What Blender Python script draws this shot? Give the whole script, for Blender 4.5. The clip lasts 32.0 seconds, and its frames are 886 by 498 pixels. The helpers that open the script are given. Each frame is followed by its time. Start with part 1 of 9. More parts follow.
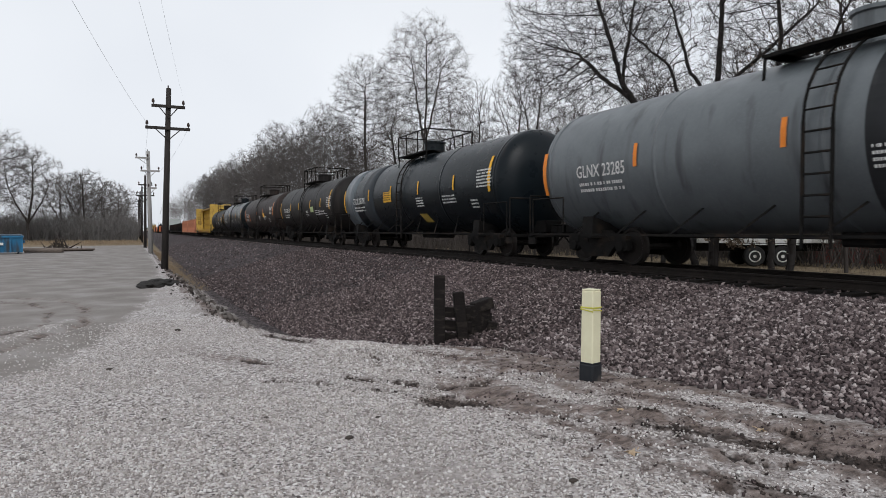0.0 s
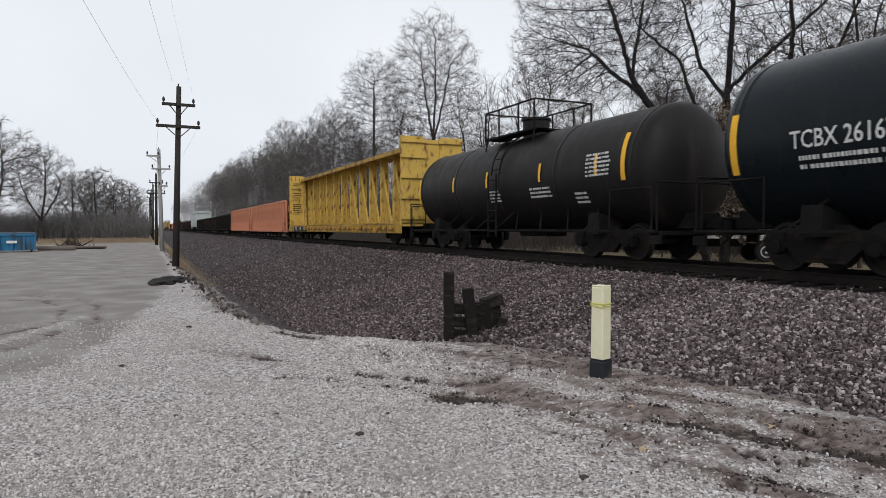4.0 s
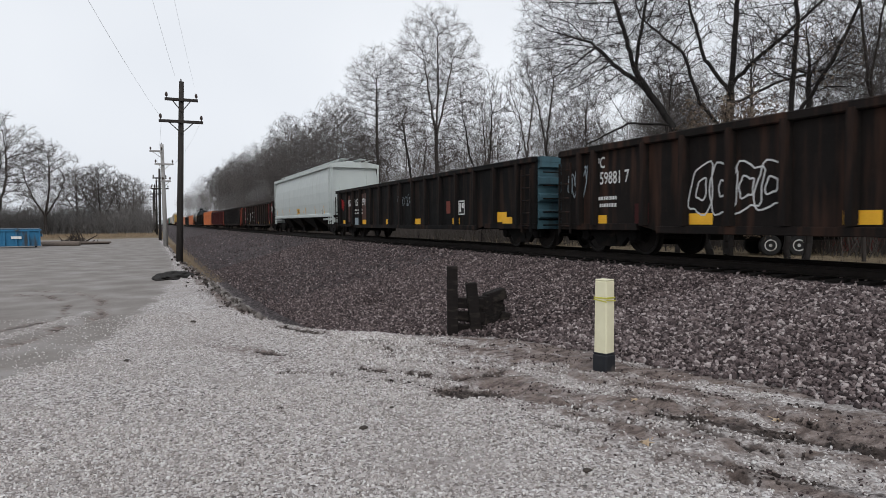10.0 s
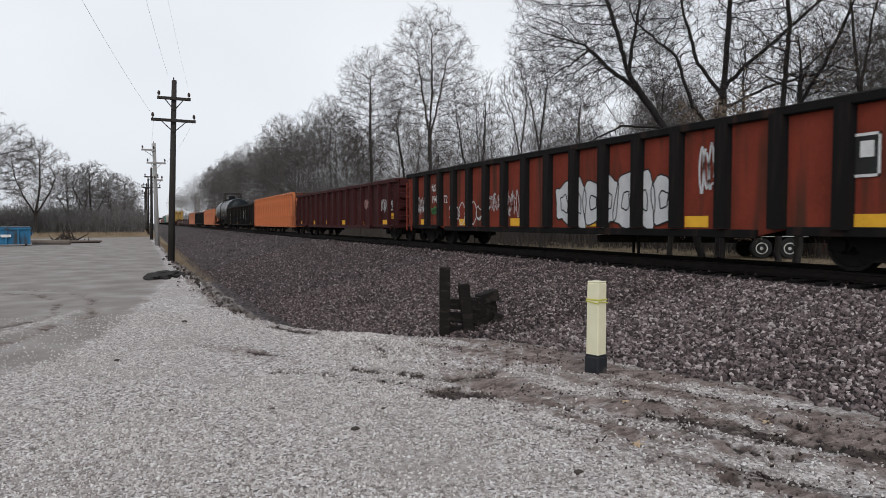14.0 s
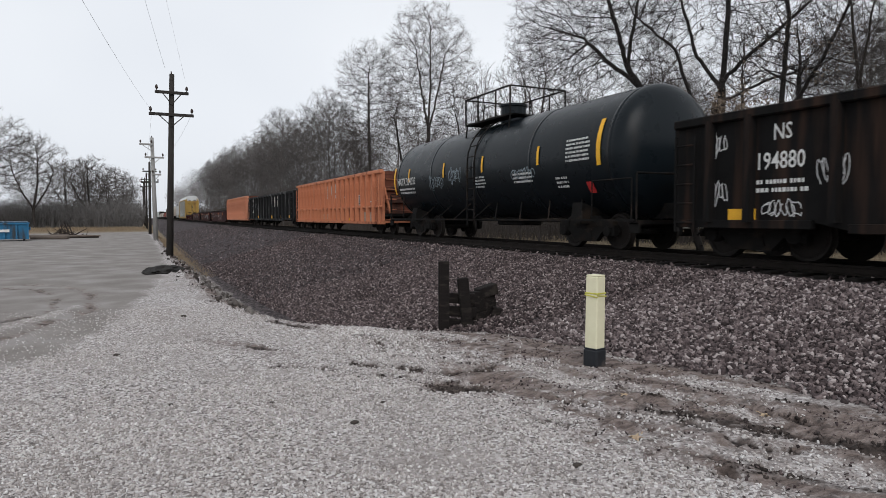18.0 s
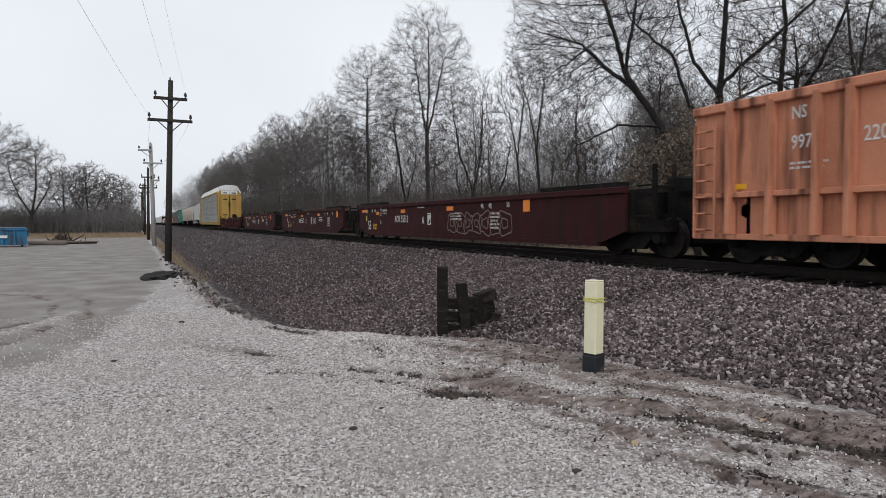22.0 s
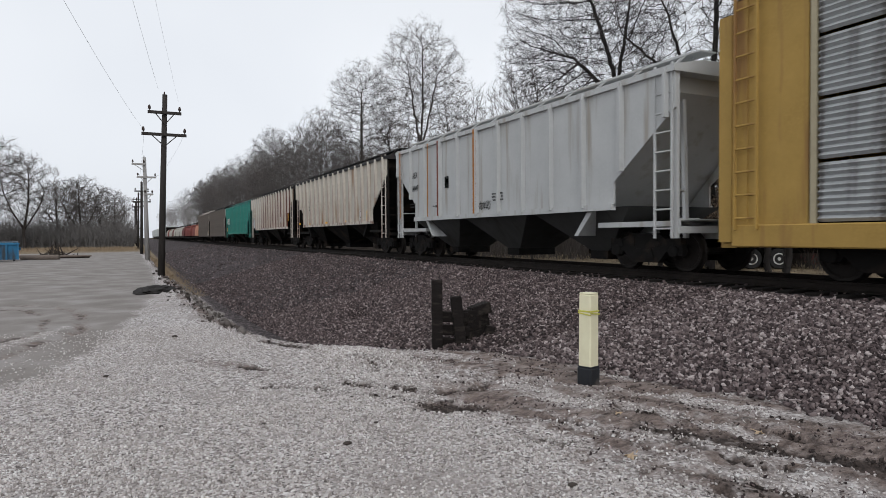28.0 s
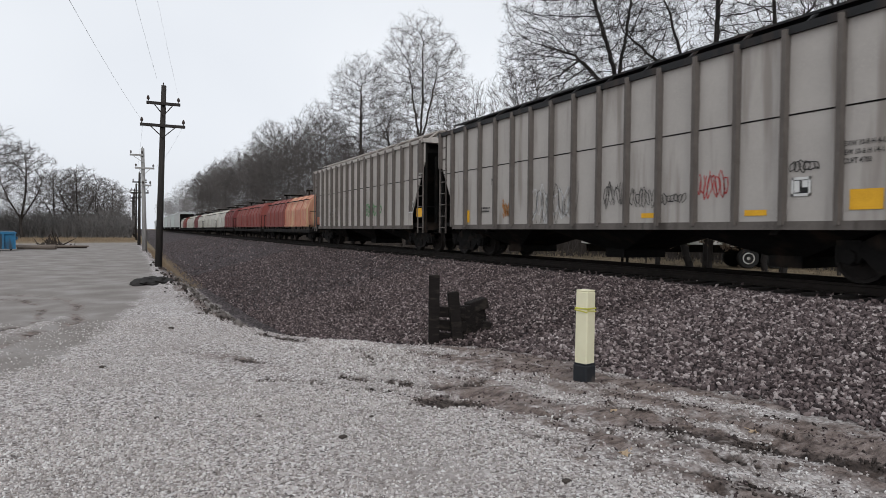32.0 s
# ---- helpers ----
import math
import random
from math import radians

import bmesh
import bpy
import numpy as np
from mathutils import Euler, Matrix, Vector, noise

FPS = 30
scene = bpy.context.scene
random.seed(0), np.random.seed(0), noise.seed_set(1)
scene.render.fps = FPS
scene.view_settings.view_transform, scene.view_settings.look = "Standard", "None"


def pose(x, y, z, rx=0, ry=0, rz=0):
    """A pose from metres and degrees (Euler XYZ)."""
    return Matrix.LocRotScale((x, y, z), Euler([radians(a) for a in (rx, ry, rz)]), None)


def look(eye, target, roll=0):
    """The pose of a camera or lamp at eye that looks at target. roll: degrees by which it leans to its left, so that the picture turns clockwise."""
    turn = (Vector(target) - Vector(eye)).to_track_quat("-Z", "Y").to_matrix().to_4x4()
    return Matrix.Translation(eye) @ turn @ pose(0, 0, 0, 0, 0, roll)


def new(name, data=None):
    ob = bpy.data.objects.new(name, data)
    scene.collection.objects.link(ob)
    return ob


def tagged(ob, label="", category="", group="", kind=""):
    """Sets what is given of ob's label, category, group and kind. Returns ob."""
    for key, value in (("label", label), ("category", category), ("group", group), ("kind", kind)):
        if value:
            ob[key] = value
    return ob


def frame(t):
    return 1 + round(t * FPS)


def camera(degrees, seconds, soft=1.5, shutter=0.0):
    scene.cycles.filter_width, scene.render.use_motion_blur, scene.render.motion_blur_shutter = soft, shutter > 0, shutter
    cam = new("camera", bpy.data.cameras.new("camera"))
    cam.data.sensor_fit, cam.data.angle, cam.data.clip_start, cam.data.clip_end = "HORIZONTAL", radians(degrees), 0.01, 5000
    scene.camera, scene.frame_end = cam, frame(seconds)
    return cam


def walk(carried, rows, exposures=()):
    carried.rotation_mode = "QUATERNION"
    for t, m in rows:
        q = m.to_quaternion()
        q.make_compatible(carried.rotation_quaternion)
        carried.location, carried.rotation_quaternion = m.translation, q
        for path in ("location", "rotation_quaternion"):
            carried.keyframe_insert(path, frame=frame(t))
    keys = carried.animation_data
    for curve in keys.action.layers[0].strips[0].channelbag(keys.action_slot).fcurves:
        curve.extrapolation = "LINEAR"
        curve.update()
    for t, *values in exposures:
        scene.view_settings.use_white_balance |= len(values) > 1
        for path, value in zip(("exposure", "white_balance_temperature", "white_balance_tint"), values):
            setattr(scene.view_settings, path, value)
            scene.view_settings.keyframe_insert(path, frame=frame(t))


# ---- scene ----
cam = camera(70.0, 32.0, soft=0.6, shutter=0.06)
EYE = 1.811
# seconds, yaw, pitch, roll of a camera held still in one spot
ROWS = [
    (0, -25.87, -1.64, -0.0), (0.5, -25.56, -1.74, -0.17), (1, -25.27, -1.93, -0.07), (1.5, -25.34, -2.08, 0.25),
    (2, -24.82, -1.73, 0.4), (2.5, -24.64, -1.72, 0.41), (3, -24.93, -2.07, 0.3), (3.5, -25.01, -1.95, 0.23),
    (5.5, -25.18, -2.21, 0.09), (6, -25.47, -2.47, 0.12), (6.5, -25.34, -2.31, 0.25), (7, -25.34, -2.34, 0.14),
    (7.5, -25.37, -2.69, 0.35), (8, -25.29, -2.14, 0.03), (8.5, -24.90, -2.18, 0.11), (9, -24.75, -2.89, 0.25),
    (9.5, -24.97, -2.37, 0.43), (10, -24.75, -2.46, 0.39), (10.5, -24.84, -2.48, 0.22), (11, -25.21, -2.41, 0.18),
    (11.5, -25.67, -2.46, 0.32), (12, -25.79, -2.29, 0.08), (12.5, -25.40, -2.39, -0.05), (13, -25.36, -2.09, -0.09),
    (13.5, -25.52, -2.23, -0.04), (14, -25.38, -2.37, 0.01), (14.5, -25.48, -2.46, 0.2), (16.5, -25.26, -2.90, 0.08),
    (17, -25.34, -2.91, 0.02), (17.5, -25.46, -2.63, 0.07), (18, -25.49, -2.91, 0.12), (18.5, -25.58, -2.74, -0.14),
    (19, -25.66, -2.99, 0.11), (19.5, -25.84, -2.95, -0.03), (20, -25.71, -3.06, 0.02), (20.5, -25.94, -2.81, 0.05),
    (21, -25.93, -2.95, 0.12), (21.5, -25.64, -2.79, -0.05), (22, -25.62, -2.41, 0.17), (22.5, -25.72, -3.04, 0.52),
    (23, -25.67, -2.65, 0.39), (23.5, -25.47, -2.33, 0.41), (24, -25.24, -2.17, 0.29), (24.5, -25.59, -2.23, 0.2),
    (25, -25.48, -2.22, 0.21), (25.5, -25.29, -2.19, 0.08), (26, -25.70, -2.00, 0.31), (26.5, -26.06, -0.87, 0.15),
    (28.5, -26.01, -1.58, 0.46), (29, -25.68, -1.88, 0.46), (29.5, -26.04, -1.38, 0.62), (30, -25.68, -1.30, 0.22),
    (30.5, -25.71, -1.61, -0.08), (31, -26.62, -1.46, 0.02), (31.5, -26.70, -1.53, -0.29), (32, -26.31, -1.66, -0.44),
]
walk(cam, [(t, pose(0, 0, EYE, 90 + pitch, roll, yaw)) for t, yaw, pitch, roll in ROWS])


# world: an overcast winter sky, with a broad weak sun behind the clouds
world = bpy.data.worlds.new("overcast")
scene.world = world
world.use_nodes = True
wn, wl = world.node_tree.nodes, world.node_tree.links
wn.clear()
sky = wn.new("ShaderNodeTexSky")
sky.sky_type, sky.sun_disc = "NISHITA", False
sky.sun_elevation, sky.sun_rotation = radians(38), radians(200)
sky.dust_density, sky.air_density = 3.0, 1.0
grey = wn.new("ShaderNodeHueSaturation")
grey.inputs["Saturation"].default_value = 0.12
grey.inputs["Value"].default_value = 0.16
cloud = wn.new("ShaderNodeTexNoise")
cloud.inputs["Scale"].default_value, cloud.inputs["Detail"].default_value = 2.2, 3
ramp = wn.new("ShaderNodeValToRGB")
ramp.color_ramp.elements[0].position, ramp.color_ramp.elements[0].color = 0.3, (0.76, 0.80, 0.865, 1)
ramp.color_ramp.elements[1].position, ramp.color_ramp.elements[1].color = 0.75, (0.88, 0.915, 0.965, 1)
veil = wn.new("ShaderNodeMix")
veil.data_type = "RGBA"
veil.inputs[0].default_value = 0.85
back, out = wn.new("ShaderNodeBackground"), wn.new("ShaderNodeOutputWorld")
wl.new(sky.outputs[0], grey.inputs["Color"])
wl.new(cloud.outputs["Fac"], ramp.inputs[0])
wl.new(grey.outputs[0], veil.inputs[6])
wl.new(ramp.outputs[0], veil.inputs[7])
wl.new(veil.outputs[2], back.inputs["Color"])
wl.new(back.outputs[0], out.inputs[0])
back.inputs["Strength"].default_value = 1.05
sun = new("sun", bpy.data.lights.new("sun", "SUN"))
sun.data.energy, sun.data.angle, sun.data.color = 0.9, radians(28), (1.0, 0.985, 0.965)
sun.matrix_basis = look((-22, -66, 55), (0, 0, 0))
scene.view_settings.exposure = 0.0


# ---- materials ----
MATS = {}


def mat(name, c1, c2=None, scale=6.0, rough=0.7, metal=0.0, bump=0.15, fine=60.0, stretch=(1, 1, 1), c3=None, amount=0.5, streak=None, rnd=0.0, spec=0.16, alpha=None):
    """A surface with two scales of colour variation, optional stains (c3) and relief."""
    if name in MATS:
        return MATS[name]
    m = bpy.data.materials.new(name)
    m.use_nodes = True
    n, l = m.node_tree.nodes, m.node_tree.links
    b = n["Principled BSDF"]
    b.inputs["Metallic"].default_value = metal
    b.inputs["Specular IOR Level"].default_value = spec
    tc = n.new("ShaderNodeTexCoord")
    mp = n.new("ShaderNodeMapping")
    mp.inputs["Scale"].default_value = stretch
    l.new(tc.outputs["Object"], mp.inputs[0])

    def noise_at(s, d=4, vec=mp.outputs[0]):
        t = n.new("ShaderNodeTexNoise")
        t.inputs["Scale"].default_value, t.inputs["Detail"].default_value = s, d
        l.new(vec, t.inputs["Vector"])
        return t.outputs["Fac"]

    def ramped(fac, lo, hi):
        r = n.new("ShaderNodeMapRange")
        r.inputs[1].default_value, r.inputs[2].default_value = lo, hi
        l.new(fac, r.inputs[0])
        return r.outputs[0]

    def mixed(fac, a, c):
        x = n.new("ShaderNodeMix")
        x.data_type = "RGBA"
        l.new(fac, x.inputs[0])
        for k, v in ((6, a), (7, c)):
            if isinstance(v, tuple):
                x.inputs[k].default_value = (*v, 1)
            else:
                l.new(v, x.inputs[k])
        return x.outputs[2]

    c2 = c2 or tuple(v * 0.75 for v in c1)
    col = mixed(ramped(noise_at(scale), 0.35, 0.65), c1, c2)
    col = mixed(ramped(noise_at(fine, 2), 0.3, 0.75), col, mixed(ramped(noise_at(fine * 0.5, 2), 0.2, 0.8), c2, c1))
    if c3:
        if streak:
            ms = n.new("ShaderNodeMapping")
            ms.inputs["Scale"].default_value = streak
            l.new(tc.outputs["Object"], ms.inputs[0])
            s = noise_at(1.0, 5, ms.outputs[0])
        else:
            s = noise_at(scale * 0.6, 6)
        col = mixed(ramped(s, 0.62 - 0.3 * amount, 0.75 - 0.2 * amount), col, c3)
    if rnd:
        oi = n.new("ShaderNodeObjectInfo")
        hs = n.new("ShaderNodeHueSaturation")
        l.new(ramped(oi.outputs["Random"], 0, 1), hs.inputs["Value"])
        r = hs.inputs["Value"].links[0].from_node
        r.inputs[3].default_value, r.inputs[4].default_value = 1 - rnd, 1 + rnd
        l.new(col, hs.inputs["Color"])
        col = hs.outputs[0]
    l.new(col, b.inputs["Base Color"])
    rr = n.new("ShaderNodeMapRange")
    rr.inputs[3].default_value, rr.inputs[4].default_value = max(0.05, rough - 0.12), min(1, rough + 0.12)
    l.new(noise_at(scale * 2), rr.inputs[0])
    l.new(rr.outputs[0], b.inputs["Roughness"])
    if bump:
        bp = n.new("ShaderNodeBump")
        bp.inputs["Strength"].default_value, bp.inputs["Distance"].default_value = bump, 0.02
        l.new(noise_at(fine, 3), bp.inputs["Height"])
        l.new(bp.outputs[0], b.inputs["Normal"])
    MATS[name] = m
    return m


RUST, GRIME = (0.12, 0.055, 0.03), (0.045, 0.042, 0.04)
M_STEEL = mat("dark_truck_steel", (0.012, 0.011, 0.0105), (0.007, 0.0068, 0.0066), 3, 0.8, 0.0, 0.3, 30, c3=(0.03, 0.022, 0.017), amount=0.3, spec=0.1)
M_WHEEL = mat("worn_wheel_steel", (0.022, 0.018, 0.016), (0.012, 0.0105, 0.01), 3, 0.6, 0.2, 0.2, 30)
M_RAIL = mat("rail_steel", (0.02, 0.0155, 0.013), (0.011, 0.009, 0.008), 2, 0.75, 0.0, 0.2, 40)
M_TIE = mat("creosoted_tie", (0.016, 0.0135, 0.012), (0.009, 0.008, 0.0075), 4, 0.9, 0, 0.5, 25, (1, 6, 6))
M_WHITE = mat("white_lettering", (0.72, 0.72, 0.70), (0.55, 0.55, 0.54), 5, 0.7, bump=0)
M_OCHRE = mat("yellow_reflective_tape", (0.85, 0.47, 0.04), (0.7, 0.36, 0.03), 4, 0.5, bump=0)
M_ORANGE_TAPE = mat("orange_reflective_tape", (0.80, 0.25, 0.04), (0.65, 0.2, 0.03), 4, 0.5, bump=0)
M_BLACKBOX = mat("black_stencil", (0.02, 0.02, 0.02), (0.03, 0.03, 0.03), 5, 0.7, bump=0)


# ---- mesh helpers ----
def part(name, bm, material, parent=None, label="", smooth=False):
    """Links a bmesh as one mesh object under a thing or a part."""
    me = bpy.data.meshes.new(name)
    bm.to_mesh(me)
    bm.free()
    if smooth:
        me.polygons.foreach_set("use_smooth", [True] * len(me.polygons))
    me.materials.append(material)
    return link(name, me, parent, label)


def link(name, me, parent=None, label=""):
    ob = new(name, me)
    ob.parent = parent
    if label:
        ob["label"] = label
    return ob


def quick(name, verts, faces, material, parent=None, label="", smooth=False):
    me = bpy.data.meshes.new(name)
    me.from_pydata([tuple(v) for v in verts], [], [tuple(int(i) for i in f) for f in faces])
    if smooth:
        me.polygons.foreach_set("use_smooth", [True] * len(me.polygons))
    me.materials.append(material)
    return link(name, me, parent, label)


def box(bm, x0, x1, y0, y1, z0, z1, bevel=0.0, m=None):
    vs = [bm.verts.new((x, y, z)) for x in (x0, x1) for y in (y0, y1) for z in (z0, z1)]
    fs = [bm.faces.new([vs[i] for i in q]) for q in ((0, 1, 3, 2), (4, 6, 7, 5), (0, 4, 5, 1), (2, 3, 7, 6), (0, 2, 6, 4), (1, 5, 7, 3))]
    if bevel:
        es = list({e for f in fs for e in f.edges})
        r = bmesh.ops.bevel(bm, geom=es, offset=bevel, segments=1, affect="EDGES")
        vs = list({v for f in r["faces"] for v in f.verts} | {v for v in vs if v.is_valid})
    if m is not None:
        bmesh.ops.transform(bm, matrix=m, verts=vs)
    return bm


def bar(bm, a, b, w, h=None, sides=4, w2=None):
    """A straight bar from a to b, square (4 sides) or round."""
    a, b = Vector(a), Vector(b)
    d = (b - a).normalized()
    u = d.cross(Vector((0, 0, 1)) if abs(d.z) < 0.95 else Vector((0, 1, 0))).normalized()
    v = d.cross(u)
    h = h or w
    w2 = w if w2 is None else w2
    rings = []
    for p, k in ((a, w), (b, w2)):
        ring = []
        for i in range(sides):
            t = 2 * math.pi * (i + 0.5) / sides
            s = 0.7071 if sides == 4 else 0.5
            ring.append(bm.verts.new(p + u * (math.cos(t) * k * s) + v * (math.sin(t) * h * (k / w) * s)))
        rings.append(ring)
    for i in range(sides):
        j = (i + 1) % sides
        bm.faces.new((rings[0][i], rings[0][j], rings[1][j], rings[1][i]))
    bm.faces.new(rings[0][::-1])
    bm.faces.new(rings[1])
    return bm


def lathe(bm, prof, axis="y", sides=24, centre=(0, 0, 0)):
    """A turned body from (along, radius) pairs."""
    rings = []
    for a, r in prof:
        ring = []
        for i in range(sides):
            t = 2 * math.pi * i / sides
            c, s = math.cos(t) * r, math.sin(t) * r
            p = {"y": (c, a, s), "z": (c, s, a), "x": (a, c, s)}[axis]
            ring.append(bm.verts.new((p[0] + centre[0], p[1] + centre[1], p[2] + centre[2])))
        rings.append(ring)
    for p, q in zip(rings, rings[1:]):
        for i in range(sides):
            j = (i + 1) % sides
            bm.faces.new((p[i], p[j], q[j], q[i]))
    bm.faces.new(rings[0][::-1])
    bm.faces.new(rings[-1])
    bmesh.ops.recalc_face_normals(bm, faces=bm.faces[-(len(prof) - 1) * sides - 2:])
    return bm


def prism(bm, outline, y0, y1):
    """An x-z outline drawn out along y."""
    a = [bm.verts.new((x, y0, z)) for x, z in outline]
    b = [bm.verts.new((x, y1, z)) for x, z in outline]
    k = len(outline)
    fs = [bm.faces.new((a[i], a[(i + 1) % k], b[(i + 1) % k], b[i])) for i in range(k)]
    fs += [bm.faces.new(a[::-1]), bm.faces.new(b)]
    bmesh.ops.recalc_face_normals(bm, faces=fs)
    return bm


def sheet(bm, outline, x0, x1):
    """A y-z outline given thickness from x0 to x1."""
    a = [bm.verts.new((x0, y, z)) for y, z in outline]
    b = [bm.verts.new((x1, y, z)) for y, z in outline]
    k = len(outline)
    fs = [bm.faces.new((a[i], a[(i + 1) % k], b[(i + 1) % k], b[i])) for i in range(k)]
    fs += [bm.faces.new(a[::-1]), bm.faces.new(b)]
    bmesh.ops.recalc_face_normals(bm, faces=fs)
    return bm


# ---- ground ----
# the track in metres; the yard is drawn in plan units, set out in metres by site()
TRACK_X, RAIL_Z, SPEED = 11.63, 0.973, 19.01
PLAN_TRACK, PLAN_RAIL = 10.535, 0.86


def site(x, y, z=0.0):
    """Plan units to metres."""
    return 1.1038 * x, y - 0.1175 * x, 1.132 * z


def sstep(v, a, b):
    t = np.clip((v - a) / (b - a), 0, 1)
    return t * t * (3 - 2 * t)


def wob(x, y, s, k):
    """Cheap smooth waviness."""
    return (np.sin(x * s + k) * np.cos(y * s * 1.13 + k * 2.1) + 0.5 * np.sin(x * s * 2.3 + y * s * 1.7 + k * 3.3) + 0.3 * np.cos(x * s * 4.1 - y * s * 3.7 + k))


def yard_edge(y):
    return np.interp(y, [-50, 0, 4, 6, 7.5, 9, 9.6, 10.5, 11.7, 12.6, 14.6, 18.6, 33, 69, 120, 900], [7, 5.9, 5.5, 5.0, 4.75, 4.25, 3.6, 2.6, 1.95, 1.6, 1.3, 1.12, 1.05, 0.95, 0.4, 0.3])


def ditch_x(y):
    return np.interp(y, [-50, 0, 4, 5, 6, 7.5, 9, 9.6, 10.5, 12, 14, 18, 24, 40, 900], [7.2, 6.1, 5.7, 5.55, 5.2, 5.0, 4.5, 3.9, 3.15, 2.7, 2.5, 2.4, 2.4, 2.5, 2.7])


def ditch_z(y):
    return np.interp(y, [-50, 8.5, 9.6, 10.5, 12, 14, 18, 24, 40, 90, 160, 900], [0.0, 0.0, -0.02, -0.1, -0.3, -0.48, -0.66, -0.8, -0.95, -0.7, -0.3, -0.3])


# tyre ruts and churned lines of mud in the yard
RUTS = (
    (((4.4, 5.08), (4.55, 4.84), (4.71, 4.5), (4.82, 4.21), (4.98, 3.82), (4.99, 3.64)), 0.05),
    (((4.41, 4.15), (4.47, 3.99), (4.52, 3.77), (4.57, 3.45), (4.62, 3.2)), 0.05),
    (((3.76, 4.87), (3.93, 4.64), (3.95, 4.19), (4.0, 3.96), (4.15, 3.7)), 0.045),
    (((2.86, 5.08), (3.01, 4.77)), 0.05), (((3.49, 3.85), (3.66, 3.55)), 0.035), (((3.33, 3.53), (3.4, 3.3)), 0.03),
    (((3.87, 5.49), (4.12, 5.09)), 0.04), (((3.3, 5.6), (3.55, 5.0), (3.6, 4.5)), 0.03),
    (((2.16, 7.73), (2.39, 7.39), (2.64, 7.12), (2.88, 6.89), (3.2, 6.85), (3.39, 7.01)), 0.085),
    (((2.18, 7.12), (2.37, 6.83)), 0.06), (((1.82, 11.49), (2.32, 10.38)), 0.12), (((1.19, 9.24), (1.49, 8.89)), 0.07),
    (((1.3, 8.1), (1.9, 7.5)), 0.06), (((2.5, 9.0), (2.62, 8.2)), 0.05),
)


def off_line(x, y, line):
    """Distance from a line through several points."""
    best = np.full(np.shape(x), 1e6)
    for (ax, ay), (bx, by) in zip(line, line[1:]):
        dx, dy = bx - ax, by - ay
        t = np.clip(((x - ax) * dx + (y - ay) * dy) / (dx * dx + dy * dy), 0, 1)
        best = np.minimum(best, np.hypot(x - ax - t * dx, y - ay - t * dy))
    return best


def rut_depth(x, y):
    """One in the bed of a rut, below zero on its raised lips."""
    jit = 0.03 * wob(x, y, 9.0, 2.0) + 0.02 * wob(x, y, 21.0, 1.0)
    out = np.zeros(np.shape(x))
    for line, w in RUTS:
        d = np.abs(off_line(x, y, line) + jit) / w
        out = np.maximum(out, np.exp(-d ** 2)) - 0.35 * np.exp(-(d - 2.2) ** 2)
    return out


def ground_z(x, y):
    e, d, dz = yard_edge(y), ditch_x(y), ditch_z(y)
    shoulder, top = PLAN_TRACK - 2.0, PLAN_RAIL - 0.2
    z = np.where(x < d, dz * sstep(x, e - 0.2, d), dz + (top - dz) * np.clip((x - d) / (shoulder - d), 0, 1) ** 1.05)
    far = PLAN_TRACK + 2.2
    z = np.where(x > far, top - (top + 0.15) * sstep(x, far, far + 2.5), z)
    yard = 1 - sstep(x, e - 0.3, e + 0.6)
    z = z + yard * (1 - 0.85 * sstep(y, 12, 24)) * (0.012 * wob(x, y, 0.9, 1.0) + 0.006 * wob(x, y, 3.1, 2.0))
    near = np.exp(-((x - 4) / 3.5) ** 2 - ((y - 7) / 4.5) ** 2)
    z = z + near * yard * 0.016 * wob(x * 0.7 + y * 0.3, y * 2.2 - x * 0.5, 2.4, 0.4)
    # a low heap of gravel, muddy ruts, a washed-out hollow and a hollow in the bank
    z = z + 0.13 * np.exp(-((x - 2.72) / 0.36) ** 2 - ((y - 9.0) / 0.95) ** 2) * (1 + 0.25 * wob(x, y, 4, 1))
    z = z - 0.07 * np.exp(-((x - 2.78 + 0.6 * (y - 6.35)) / 0.4) ** 2 - ((y - 6.35) / 0.3) ** 2)
    churned = sstep(x, 2.7, 3.3) * yard * (1 - sstep(y, 8.6, 9.6))
    z = z + churned * (0.010 * wob(x * 1.6, y * 0.9, 4.7, 1.0) + 0.008 * wob(x * 1.5, y, 11.0, 2.0) + 0.005 * wob(x, y, 23.0, 3.0))
    z = z + near * yard * 0.008 * wob(x, y * 1.4, 9.0, 5.0)
    z = z - 0.065 * rut_depth(x, y) * yard
    z = z + 0.10 * np.exp(-((x - 0.45) / 0.5) ** 2 - ((y - 24.9) / 0.7) ** 2)
    z = z - 0.45 * np.exp(-((x - 5.0 - 0.35 * (y - 16.8)) / 0.34) ** 2 - ((y - 16.8) / 1.0) ** 2)
    arc = np.hypot((x + 3.1) * 2.2, y - 15.4)
    for rad, w in ((3.5, 0.03), (4.85, 0.05)):
        z = z - w * np.exp(-((arc - rad - 0.2 * wob(x, y, 1.1, rad)) / 0.25) ** 2) * (x > -3.1)
    # the washed, clodded edge of the yard above the ditch
    bank = np.exp(-((x - e - 0.2) / 0.4) ** 2) * sstep(y, 11, 14) * (1 - sstep(y, 55, 75))
    z = z + bank * (0.08 * wob(x * 2.0, y * 0.8, 2.6, 4) + 0.08 * wob(x * 2.2, y * 0.7, 5.3, 6) + 0.04 * wob(x * 3, y, 9.0, 2))
    return z


